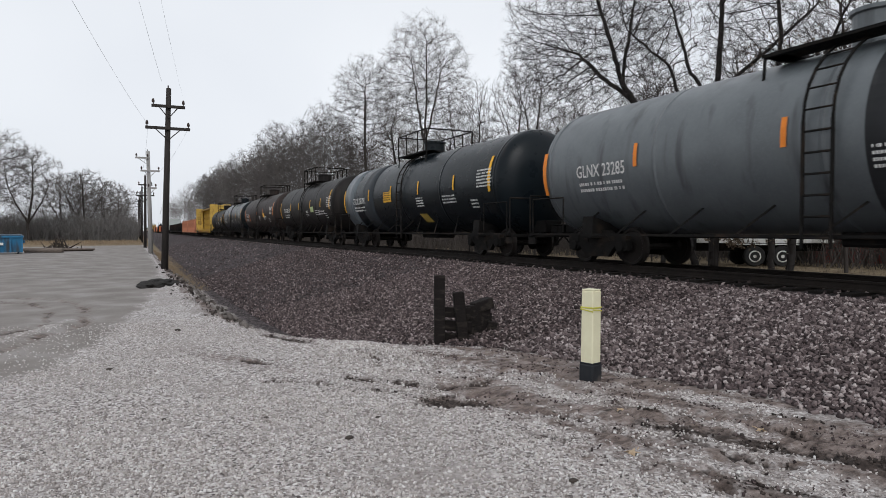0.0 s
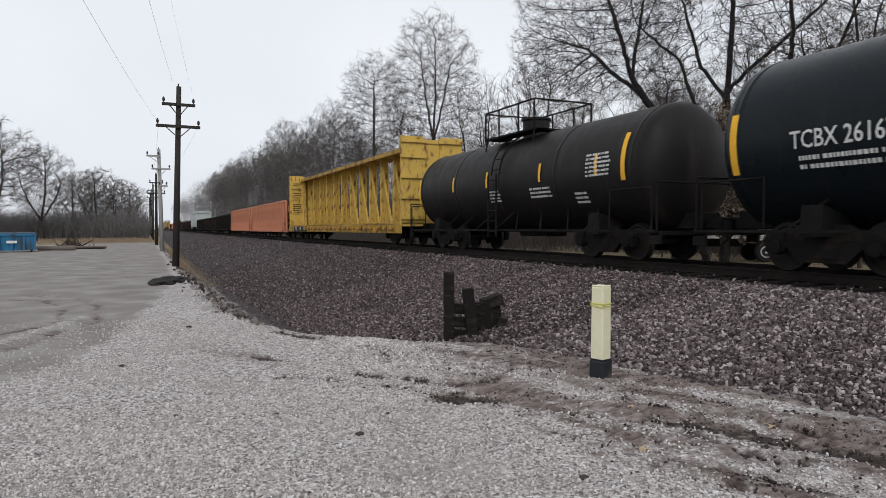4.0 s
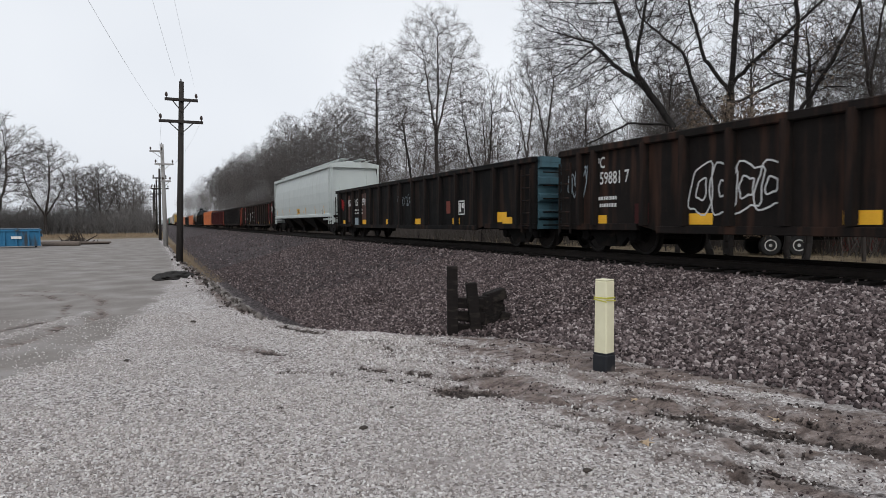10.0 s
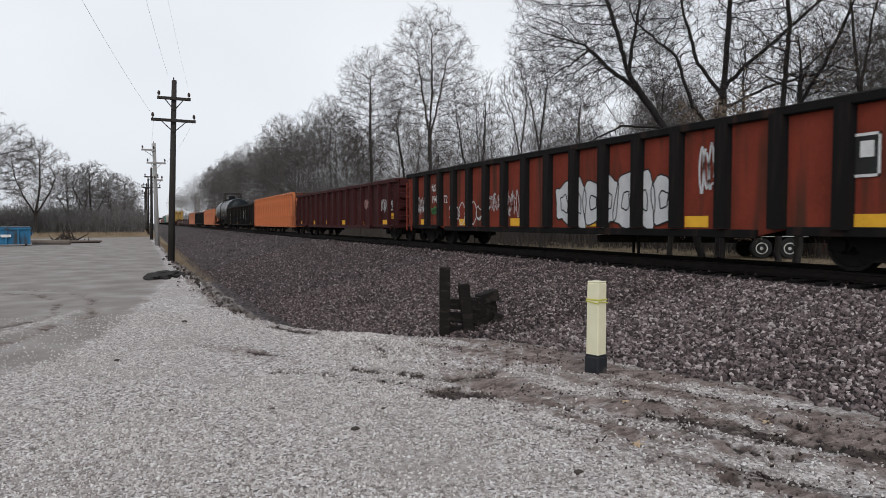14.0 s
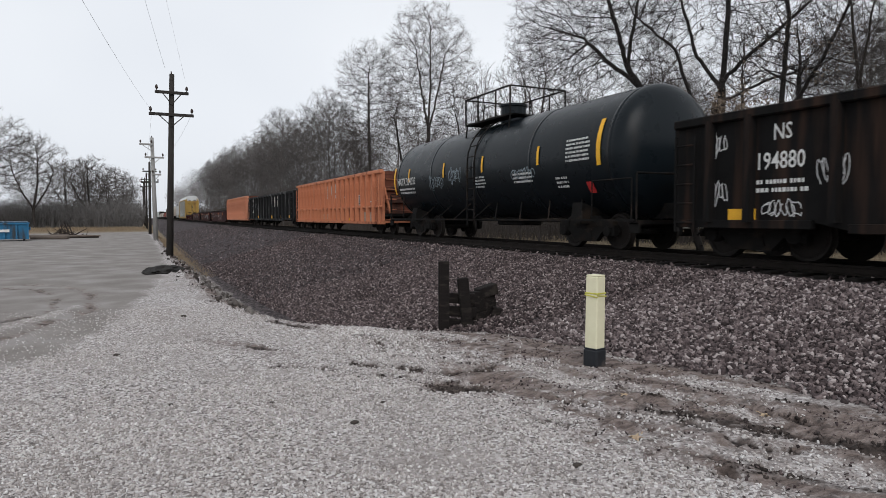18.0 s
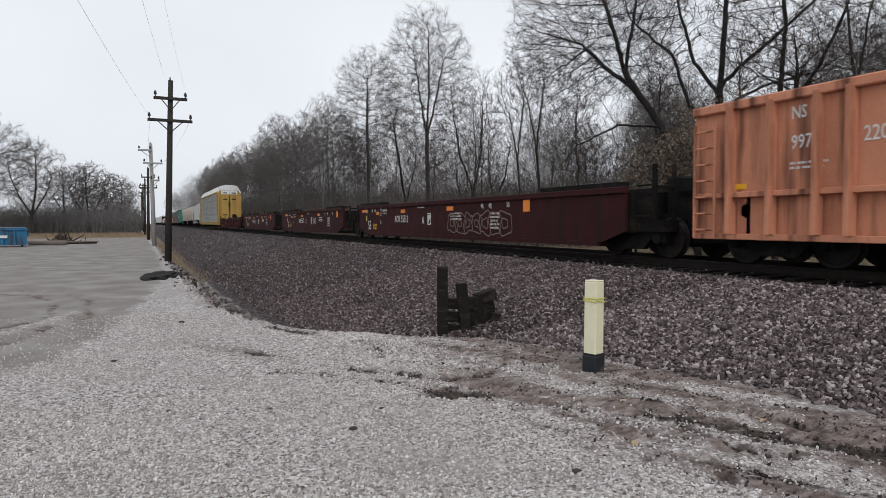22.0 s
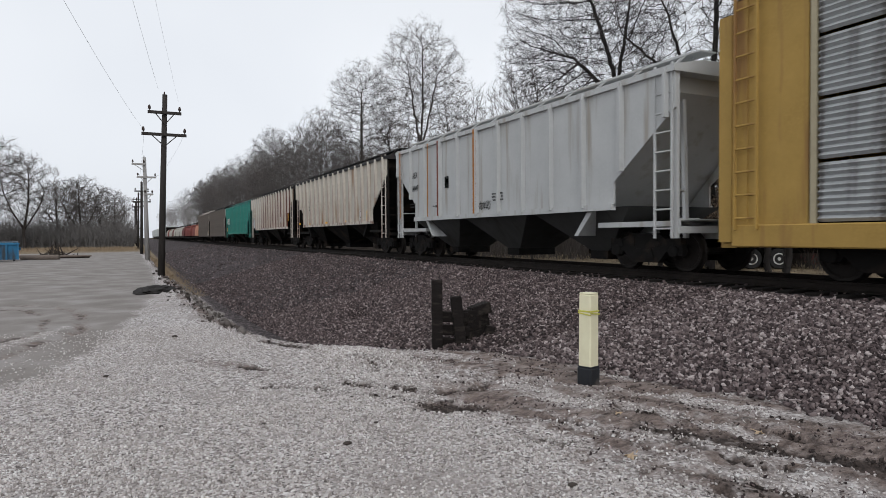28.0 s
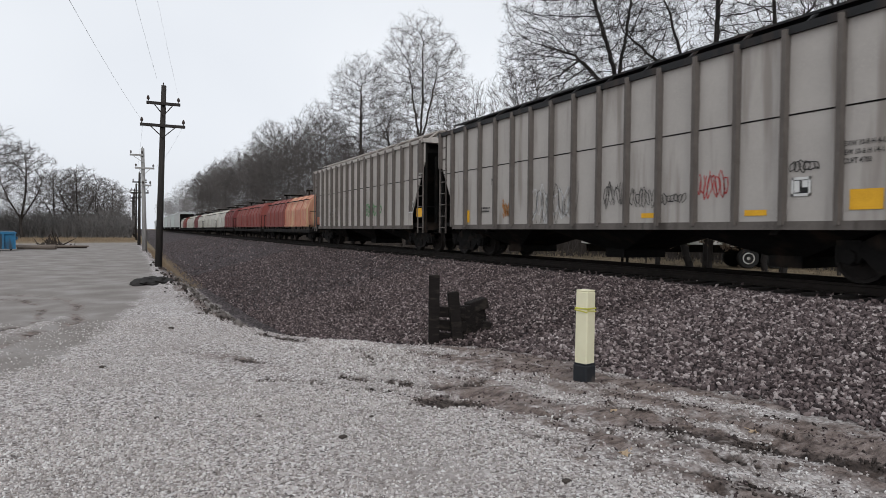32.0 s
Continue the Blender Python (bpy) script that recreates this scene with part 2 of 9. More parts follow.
def ground_masks(x, y):
    """Shares of ballast, mud, packed road and dry grass."""
    e, d = yard_edge(y), ditch_x(y)
    ballast = sstep(x, d - 0.15 + 0.12 * wob(x, y, 2.5, 3), d + 0.2) * (1 - sstep(x, PLAN_TRACK + 3.0, PLAN_TRACK + 4.0))
    w1 = 0.12 * wob(x, y, 3.0, 5)
    left = np.interp(y, [2, 3.4, 5, 6, 6.8, 8, 9.5, 11, 12], [3.35, 3.15, 2.85, 2.75, 2.5, 3.0, 2.9, 2.2, 1.6])
    soil = sstep(x - left + w1, -0.35, 0.7) * (1 - sstep(x, d - 0.1, d + 0.25)) * (1 - sstep(y, 11.5, 13.0))
    soil = soil * np.clip(0.7 + 0.35 * wob(x * 1.9 + y * 0.7, y * 0.5, 1.9, 4.0) + 0.12 * wob(x, y, 5.0, 1.0), 0.2, 0.95)
    for px, py, rx, ry in ((3.75, 6.05, 0.22, 0.4), (5.0, 5.3, 0.2, 0.55), (3.9, 3.15, 0.16, 0.5), (4.45, 4.6, 0.12, 0.4), (2.75, 9.0, 0.36, 1.0)):
        soil = soil * (1 - 0.85 * np.exp(-((x - px + 0.25 * (y - py)) / rx) ** 2 - ((y - py) / ry) ** 2))
    mud = np.maximum(soil, np.clip(rut_depth(x, y), 0, 1) * 1.1)
    mud = np.maximum(mud, np.exp(-((x - 2.78 + 0.6 * (y - 6.35)) / 0.36) ** 2 - ((y - 6.35) / 0.3) ** 2))
    mud = np.maximum(mud, 0.6 * np.exp(-((x - 1.1 + 0.5 * (y - 9.3)) / 0.3) ** 2 - ((y - 9.3) / 1.1) ** 2))
    mud = np.maximum(mud, 0.95 * np.exp(-((x - 5.05 + 0.1 * (y - 8.5)) / 0.2) ** 2 - ((y - 8.5) / 0.9) ** 2))
    mud = np.maximum(mud, 0.85 * sstep(x, e - 0.15, e + 0.1) * (1 - sstep(x, d, d + 0.3)) * sstep(y, 10.5, 13) * np.clip(0.7 + 0.5 * wob(x, y, 2.6, 4), 0.2, 1))
    path = np.interp(y, [6, 8.98, 9.64, 11.6, 14.4, 17.8, 24, 35, 90], [-2.6, -1.41, -0.94, -0.54, -0.22, 0.15, 0.6, 0.8, 0.6])
    pack = (1 - sstep(x, path - 0.25 + 0.12 * wob(x, y, 2.0, 1), path + 0.3)) * sstep(y, 6, 9)
    pack = np.maximum(pack, sstep(y, 24, 34) * (1 - sstep(x, e - 0.6, e)))
    arc = np.hypot((x + 3.1) * 2.2, y - 15.4)
    pack = pack * (1 - 0.55 * np.exp(-((arc - 4.2 - 0.25 * wob(x, y, 0.9, 4.1)) / 0.3) ** 2) * (x > -3.1) * (y < 15))
    for rad, w in ((3.5, 0.2), (4.85, 0.32)):
        mud = np.maximum(mud, 0.8 * np.exp(-((arc - rad - 0.22 * wob(x, y, 1.1, rad)) / w) ** 2) * (x > -3.0) * np.clip(0.75 + 0.4 * wob(x, y, 2.3, 3), 0, 1))
    grass = np.maximum(sstep(y - 0.5 * x, 84, 92) * (x < PLAN_TRACK), sstep(x, PLAN_TRACK + 3.6 + 0.3 * wob(x, y, 1.2, 2), PLAN_TRACK + 6))
    grass = np.maximum(grass, sstep(y, 28, 36) * sstep(x, e + 0.3, e + 0.8) * (1 - sstep(x, d - 0.1, d + 0.5)))
    grass = np.maximum(grass, sstep(-x, 60, 90))
    return ballast, mud * (1 - grass), pack * (1 - grass), grass


def wetness(x, y):
    """Where the mud lies churned and wet: in the ruts, the hollow, along the bank's toe and in the bent tyre tracks."""
    wet = np.clip(rut_depth(x, y), 0, 1)
    wet = np.maximum(wet, 0.9 * np.exp(-((x - 2.78 + 0.6 * (y - 6.35)) / 0.3) ** 2 - ((y - 6.35) / 0.26) ** 2))
    wet = np.maximum(wet, 0.8 * np.exp(-((x - 4.95 + 0.12 * (y - 8.6)) / 0.22) ** 2 - ((y - 8.6) / 0.9) ** 2))
    churn = sstep(x, 3.1, 3.7) * (1 - sstep(x, 5.0, 5.5)) * (1 - sstep(y, 5.4, 6.4))
    wet = np.maximum(wet, 0.75 * churn * np.clip(wob(x * 2.2 + y * 0.9, y * 0.4, 2.4, 1.0) - 0.15, 0, 1))
    arc = np.hypot((x + 3.1) * 2.2, y - 15.4)
    for rad in (3.5, 4.85):
        wet = np.maximum(wet, 0.6 * np.exp(-((arc - rad - 0.22 * wob(x, y, 1.1, rad)) / 0.16) ** 2) * (x > -3.0) * np.clip(0.6 + 0.6 * wob(x, y, 2.3, 3), 0, 1))
    e = yard_edge(y)
    return np.maximum(wet, 0.8 * np.exp(-((x - e - 0.2) / 0.16) ** 2) * sstep(y, 12, 15) * (1 - sstep(y, 50, 70)) * np.clip(wob(x, y * 0.6, 3.6, 4), 0, 1))


def spaced(lo, hi, fine_lo, fine_hi, step, grow):
    a = list(np.arange(fine_lo, fine_hi, step))
    s, v = step, fine_hi
    while v < hi:
        a.append(v)
        s *= grow
        v += s
    a.append(hi)
    s, v = step, fine_lo
    while v > lo:
        s *= grow
        v -= s
        a.append(max(v, lo))
    return np.array(sorted(set(a)))


def ground_material():
    m = bpy.data.materials.new("trackside_ground")
    m.use_nodes = True
    n, l = m.node_tree.nodes, m.node_tree.links
    b = n["Principled BSDF"]
    b.inputs["Specular IOR Level"].default_value = 0.25
    tc = n.new("ShaderNodeTexCoord")
    at = n.new("ShaderNodeAttribute")
    at.attribute_name = "cover"
    sep = n.new("ShaderNodeSeparateColor")
    l.new(at.outputs["Color"], sep.inputs[0])

    def noise_at(s, d=4):
        t = n.new("ShaderNodeTexNoise")
        t.inputs["Scale"].default_value, t.inputs["Detail"].default_value = s, d
        l.new(tc.outputs["Object"], t.inputs["Vector"])
        return t.outputs["Fac"]

    def cells(s):
        t = n.new("ShaderNodeTexVoronoi")
        t.inputs["Scale"].default_value = s
        l.new(tc.outputs["Object"], t.inputs["Vector"])
        return t

    def ramp(fac, *stops):
        r = n.new("ShaderNodeValToRGB")
        e = r.color_ramp.elements
        while len(e) < len(stops):
            e.new(0.5)
        for k, (p, c) in zip(e, stops):
            k.position, k.color = p, (*c, 1)
        l.new(fac, r.inputs[0])
        return r.outputs[0]

    def mixed(fac, a, c):
        x = n.new("ShaderNodeMix")
        x.data_type = "RGBA"
        l.new(fac, x.inputs[0])
        l.new(a, x.inputs[6])
        l.new(c, x.inputs[7])
        return x.outputs[2]

    def mapped(fac, a, c, d=0.0, e=1.0):
        r = n.new("ShaderNodeMapRange")
        r.inputs[1].default_value, r.inputs[2].default_value, r.inputs[3].default_value, r.inputs[4].default_value = a, c, d, e
        l.new(fac, r.inputs[0])
        return r.outputs[0]

    def maths(op, a, c):
        x = n.new("ShaderNodeMath")
        x.operation = op
        for k, v in enumerate((a, c)):
            if isinstance(v, (int, float)):
                x.inputs[k].default_value = v
            else:
                l.new(v, x.inputs[k])
        return x.outputs[0]

    small, big = cells(38), cells(17)
    sg, sb = n.new("ShaderNodeSeparateColor"), n.new("ShaderNodeSeparateColor")
    l.new(small.outputs["Color"], sg.inputs[0])
    l.new(big.outputs["Color"], sb.inputs[0])
    gravel = ramp(sg.outputs[0], (0.0, (0.085, 0.072, 0.068)), (0.25, (0.25, 0.224, 0.215)), (0.7, (0.47, 0.436, 0.425)), (1.0, (0.66, 0.64, 0.63)))
    dusty = ramp(noise_at(1.3, 5), (0.3, (0.36, 0.33, 0.318)), (0.7, (0.25, 0.222, 0.208)))
    gravel = mixed(mapped(noise_at(0.75, 7), 0.46, 0.72), gravel, dusty)
    packed = ramp(noise_at(0.9, 7), (0.3, (0.165, 0.147, 0.135)), (0.5, (0.212, 0.193, 0.18)), (0.68, (0.27, 0.252, 0.24)))
    turn = n.new("ShaderNodeMapping")
    turn.inputs["Rotation"].default_value = (0, 0, radians(-65))
    turn.inputs["Scale"].default_value = (1.0, 3.2, 1.0)
    l.new(tc.outputs["Object"], turn.inputs[0])
    drag = n.new("ShaderNodeTexNoise")
    drag.inputs["Scale"].default_value, drag.inputs["Detail"].default_value, drag.inputs["Roughness"].default_value = 3.0, 12, 0.74
    l.new(turn.outputs[0], drag.inputs["Vector"])
    mud = ramp(drag.outputs["Fac"], (0.34, (0.03, 0.022, 0.019)), (0.43, (0.10, 0.076, 0.067)), (0.52, (0.185, 0.146, 0.131)), (0.66, (0.29, 0.243, 0.224)))
    # ballast base kept dark: shade in the gaps between stones is in its colour
    stone = ramp(sb.outputs[0], (0.0, (0.012, 0.0095, 0.0098)), (0.4, (0.034, 0.0265, 0.0275)), (0.75, (0.075, 0.059, 0.061)), (1.0, (0.16, 0.135, 0.137)))
    straw = ramp(noise_at(3.0, 6), (0.3, (0.10, 0.078, 0.052)), (0.55, (0.19, 0.145, 0.09)), (0.75, (0.29, 0.22, 0.14)))
    brk = noise_at(6.0, 5)

    def mask(fac):
        return mapped(maths("ADD", fac, mapped(brk, 0.3, 0.7, -0.3, 0.3)), 0.22, 0.78)

    col = mixed(mask(sep.outputs[2]), gravel, packed)
    col = mixed(mask(sep.outputs[1]), col, mud)
    col = mixed(mask(at.outputs["Alpha"]), col, straw)
    col = mixed(mask(sep.outputs[0]), col, stone)
    wa = n.new("ShaderNodeAttribute")
    wa.attribute_name = "wet"
    soaked = ramp(noise_at(9.0, 6), (0.35, (0.02, 0.0148, 0.0128)), (0.6, (0.062, 0.047, 0.041)))
    col = mixed(mapped(maths("ADD", wa.outputs["Fac"], mapped(noise_at(13.0, 6), 0.3, 0.7, -0.3, 0.3)), 0.25, 0.7), col, soaked)
    l.new(col, b.inputs["Base Color"])
    rough = mapped(maths("MULTIPLY", sep.outputs[1], mapped(noise_at(1.7, 3), 0.45, 0.6)), 0.0, 1.0, 0.92, 0.5)
    l.new(rough, b.inputs["Roughness"])
    h1 = maths("MULTIPLY", small.outputs["Distance"], mapped(sep.outputs[2], 0, 1, 0.6, 0.15))
    h2 = maths("MULTIPLY", big.outputs["Distance"], maths("MULTIPLY", sep.outputs[0], 2.5))
    h3 = maths("MULTIPLY", maths("ADD", noise_at(14.0, 8), drag.outputs["Fac"]), maths("MULTIPLY", sep.outputs[1], -1.0))
    hh = maths("ADD", maths("ADD", h1, h2), h3)
    bp = n.new("ShaderNodeBump")
    bp.inputs["Strength"].default_value, bp.inputs["Distance"].default_value = 0.8, 0.03
    bp.invert = True
    l.new(hh, bp.inputs["Height"])
    l.new(bp.outputs[0], b.inputs["Normal"])
    return m


def build_ground():
    xs = spaced(-900, 900, -3.0, 9.2, 0.07, 1.12)
    ys = spaced(-900, 1900, 2.6, 15.0, 0.07, 1.045)
    X, Y = np.meshgrid(xs, ys)
    Z = ground_z(X, Y)
    nx, ny = len(xs), len(ys)
    i = np.arange(ny - 1)[:, None] * nx + np.arange(nx - 1)[None, :]
    faces = np.stack([i, i + 1, i + nx + 1, i + nx], -1).reshape(-1, 4)
    me = bpy.data.meshes.new("ground")
    me.vertices.add(nx * ny)
    me.vertices.foreach_set("co", np.stack([X, Y, Z], -1).ravel())
    me.loops.add(len(faces) * 4)
    me.loops.foreach_set("vertex_index", faces.ravel())
    me.polygons.add(len(faces))
    me.polygons.foreach_set("loop_start", np.arange(len(faces)) * 4)
    me.polygons.foreach_set("use_smooth", np.ones(len(faces), bool))
    me.update(calc_edges=True)
    cover = me.color_attributes.new("cover", "FLOAT_COLOR", "POINT")
    cover.data.foreach_set("color", np.stack(ground_masks(X, Y), -1).astype(np.float32).ravel())
    wet = me.attributes.new("wet", "FLOAT", "POINT")
    wet.data.foreach_set("value", wetness(X, Y).astype(np.float32).ravel())
    me.materials.append(ground_material())
    tagged(link("ground", me), "gravel yard with muddy ruts, a ballast bank and dry grass", "ground", kind="structure")


build_ground()


# ---- railway track ----
def build_track():
    prof = [(-0.07, -0.17), (0.07, -0.17), (0.07, -0.155), (0.012, -0.135), (0.012, -0.045), (0.036, -0.035), (0.036, -0.004), (0.028, 0), (-0.028, 0), (-0.036, -0.004), (-0.036, -0.035), (-0.012, -0.045), (-0.012, -0.135), (-0.07, -0.155)]
    for k in (-1, 1):
        bm = bmesh.new()
        prism(bm, prof, -800, 1500)
        r = part("rail", bm, M_RAIL)
        r.location = (TRACK_X + k * 0.7525, 0, RAIL_Z)
        tagged(r, "rusty steel rail with a worn head on tarred ties", "rail", "rails", "structure")


build_track()


# ---- train ----
def paint(name, base, dark=None, dirt=GRIME, amount=0.35, rough=0.6, streak=(2.0, 3.2, 0.3), scale=1.3, spec=0.22):
    return mat(name, base, dark or tuple(v * 0.8 for v in base), scale, rough, 0.0, 0.06, 24, c3=dirt, amount=amount, streak=streak, spec=spec)


def empty(name, label, category, group=""):
    return tagged(new(name), label, category, group)


TEXTS = {}


def text_mesh(s, size, squeeze=0.85):
    if (s, size, squeeze) not in TEXTS:
        cu = bpy.data.curves.new("lettering", "FONT")
        cu.body, cu.size, cu.align_x, cu.align_y = s, size * 1.4, "CENTER", "CENTER"
        cu.offset = 0.012 * size
        cu.resolution_u = 2
        ob = bpy.data.objects.new("lettering", cu)
        scene.collection.objects.link(ob)
        me = bpy.data.meshes.new_from_object(ob.evaluated_get(bpy.context.evaluated_depsgraph_get()))
        bpy.data.objects.remove(ob)
        co = np.zeros(len(me.vertices) * 3)
        me.vertices.foreach_get("co", co)
        TEXTS[(s, size, squeeze)] = (co.reshape(-1, 3) * (squeeze, 1, 1), [tuple(p.vertices) for p in me.polygons])
    return TEXTS[(s, size, squeeze)]


def on_side(pts, y, z, skin):
    """Flat writing (across, up) laid on the near side of a car; skin(z) gives how far out the side lies."""
    return [(-skin(z + v) - 0.012, y - u, z + v) for u, v in pts]


def lettering(car, s, y, z, size, skin, material=None, squeeze=0.85, name="lettering", label=""):
    co, faces = text_mesh(s, size, squeeze)
    return quick(name, on_side(co[:, :2], y, z, skin), faces, material or M_WHITE, car, label or "painted lettering")


def stencil(car, y, z, w, h, rows, skin, material=None, seed=0, name="stencil_block"):
    """Small writing that cannot be read: rows of short bars."""
    r = random.Random(seed * 7 + int(y * 100))
    vs, fs = [], []
    step = h / rows
    for k in range(rows):
        u = -w / 2
        while u < w / 2 * (0.7 + 0.3 * r.random()):
            b = min(r.uniform(0.3, 0.8) * step * 0.75, w / 2 - u + 0.01)
            v = h / 2 - k * step
            i = len(vs)
            vs += on_side([(u, v - step * 0.5), (u + b, v - step * 0.5), (u + b, v), (u, v)], y, z, skin)
            fs.append((i, i + 1, i + 2, i + 3))
            u += b + step * (0.16 if r.random() < 0.8 else 0.5)
    return tagged(quick(name, vs, fs, material or M_WHITE, car), "rows of small stencilled writing", kind="stuff")


def patch(car, y, z, w, h, skin, material, name="reflective_strip", n=3, lean=0.0):
    pts = []
    for k in range(n + 1):
        v = -h / 2 + h * k / n
        pts += [(-w / 2 + lean * v, v), (w / 2 + lean * v, v)]
    return quick(name, on_side(pts, y, z, skin), [(2 * k, 2 * k + 1, 2 * k + 3, 2 * k + 2) for k in range(n)], material, car)


def frame_box(car, y, z, w, h, skin, material=None):
    """A stencilled panel: black field, white border and squares."""
    patch(car, y, z, w, h, skin, M_BLACKBOX, "stencil_panel")
    t = 0.04
    vs, fs = [], []
    for u0, u1, v0, v1 in ((-w / 2, w / 2, h / 2 - t, h / 2), (-w / 2, w / 2, -h / 2, -h / 2 + t), (-w / 2, -w / 2 + t, -h / 2, h / 2), (w / 2 - t, w / 2, -h / 2, h / 2), (-w * 0.36, -w * 0.06, -h * 0.3, h * 0.32), (w * 0.06, w * 0.36, -h * 0.05, h * 0.32)):
        i = len(vs)
        vs += [(x - 0.006, yy, zz) for x, yy, zz in on_side([(u0, v0), (u1, v0), (u1, v1), (u0, v1)], y, z, skin)]
        fs.append((i, i + 1, i + 2, i + 3))
    quick("stencil_border", vs, fs, material or M_WHITE, car)


def scribble(car, y, z, w, h, skin, material, seed, width=0.05, loops=6, name="graffiti"):
    """A sprayed tag: looping ribbon strokes of no readable shape."""
    r = random.Random(seed)
    vs, fs = [], []
    n, width = loops + 2, width * 0.62
    for k in range(n):
        cx = -w / 2 + w * (k + 0.5) / n
        pts = []
        a0, turns = r.uniform(0, 6.28), r.uniform(0.7, 1.5)
        rx, ry = w / n * r.uniform(0.4, 0.75), h * r.uniform(0.3, 0.55)
        sx = r.uniform(-0.3, 0.3)
        wob2 = r.uniform(1.4, 3.2)
        for i in range(19):
            t = a0 + turns * 6.28 * i / 18
            v = math.sin(t) * ry * (0.75 + 0.25 * math.sin(wob2 * t))
            pts.append((cx + math.cos(t * r.choice((1, 1, 1.03))) * rx + sx * v, v))
        for i, (u, v) in enumerate(pts):
            p, q = pts[max(0, i - 1)], pts[min(len(pts) - 1, i + 1)]
            dx, dy = q[0] - p[0], q[1] - p[1]
            m = math.hypot(dx, dy) or 1
            o = (-dy / m * width / 2, dx / m * width / 2)
            vs += on_side([(u + o[0], v + o[1]), (u - o[0], v - o[1])], y, z, skin)
        b = len(vs) - 38
        fs += [(b + 2 * i, b + 2 * i + 1, b + 2 * i + 3, b + 2 * i + 2) for i in range(18)]
    return tagged(quick(name, vs, fs, material, car), "sprayed graffiti tag", kind="stuff")


def bubbles(car, y, z, w, h, skin, material, seed, n=5, fill=None, width=0.032, name="graffiti"):
    """A sprayed tag of overlapping rounded blobs with no readable shape, outlined and perhaps filled."""
    r = random.Random(seed)
    vs, fs, fv, ff = [], [], [], []
    for k in range(n):
        cx = -w / 2 + w * (k + 0.5) / n
        rx, ry = w / n * r.uniform(0.5, 0.72), h * r.uniform(0.4, 0.52)
        a, b, c = r.uniform(0, 6.28), r.uniform(0.06, 0.16), r.uniform(0.06, 0.14)
        lean = r.uniform(-0.25, 0.25)
        ring = []
        for i in range(26):
            t = 6.283 * i / 26
            q = 1 + b * math.sin(3 * t + a) + c * math.sin(5 * t - a)
            co, si = math.cos(t), math.sin(t)
            u = math.copysign(abs(co) ** 0.7, co) * rx * q
            v = math.copysign(abs(si) ** 0.7, si) * ry * q
            ring.append((cx + u + lean * v, v))
        for sc in (1.0, r.uniform(0.3, 0.45)):
            pts = [(cx + (u - cx) * sc, v * sc) for u, v in ring]
            i0 = len(vs)
            for i, (u, v) in enumerate(pts):
                p, q = pts[i - 1], pts[(i + 1) % 26]
                dx, dy = q[0] - p[0], q[1] - p[1]
                m = math.hypot(dx, dy) or 1
                ox, oy = -dy / m * width / 2, dx / m * width / 2
                vs += [(x - 0.004, yy, zz) for x, yy, zz in on_side([(u + ox, v + oy), (u - ox, v - oy)], y, z, skin)]
            fs += [(i0 + 2 * i, i0 + 2 * i + 1, i0 + 2 * ((i + 1) % 26) + 1, i0 + 2 * ((i + 1) % 26)) for i in range(26)]
        if fill:
            i0 = len(fv)
            fv += [(x - 0.0004 * k, yy, zz) for x, yy, zz in on_side(ring, y, z, skin)]
            ff.append(tuple(range(i0, i0 + 26)))
    if fill:
        tagged(quick(name, fv, ff, fill, car), "sprayed graffiti fill", kind="stuff")
    tagged(quick(name, vs, fs, material, car), "sprayed graffiti outline", kind="stuff")


def flat(x):
    return lambda z: x


SHARED = {}


def shared(key, build):
    """A mesh that is built once and then used by many alike parts."""
    if key not in SHARED:
        bm, material, smooth = build()
        me = bpy.data.meshes.new(key)
        bm.to_mesh(me)
        bm.free()
        if smooth:
            me.polygons.foreach_set("use_smooth", [True] * len(me.polygons))
        me.materials.append(material)
        SHARED[key] = me
    return SHARED[key]


def put(name, me, parent, x=0.0, y=0.0, z=0.0, rz=0.0, label=""):
    ob = link(name, me, parent, label)
    ob.matrix_basis = pose(x, y, z, 0, 0, rz)
    return ob


def m_wheelset():
    bm = bmesh.new()
    for k in (-1, 1):
        prof = [(k * 0.815, 0.06), (k * 0.815, 0.15), (k * 0.80, 0.17), (k * 0.775, 0.36), (k * 0.80, 0.39), (k * 0.80, 0.445), (k * 0.72, 0.46), (k * 0.69, 0.49), (k * 0.67, 0.49), (k * 0.67, 0.38), (k * 0.70, 0.34), (k * 0.70, 0.16), (k * 0.66, 0.09)]
        lathe(bm, prof, "x", 20)
    lathe(bm, [(-1.02, 0.05), (-1.02, 0.085), (1.02, 0.085), (1.02, 0.05)], "x", 8)
    return bm, M_WHEEL, False


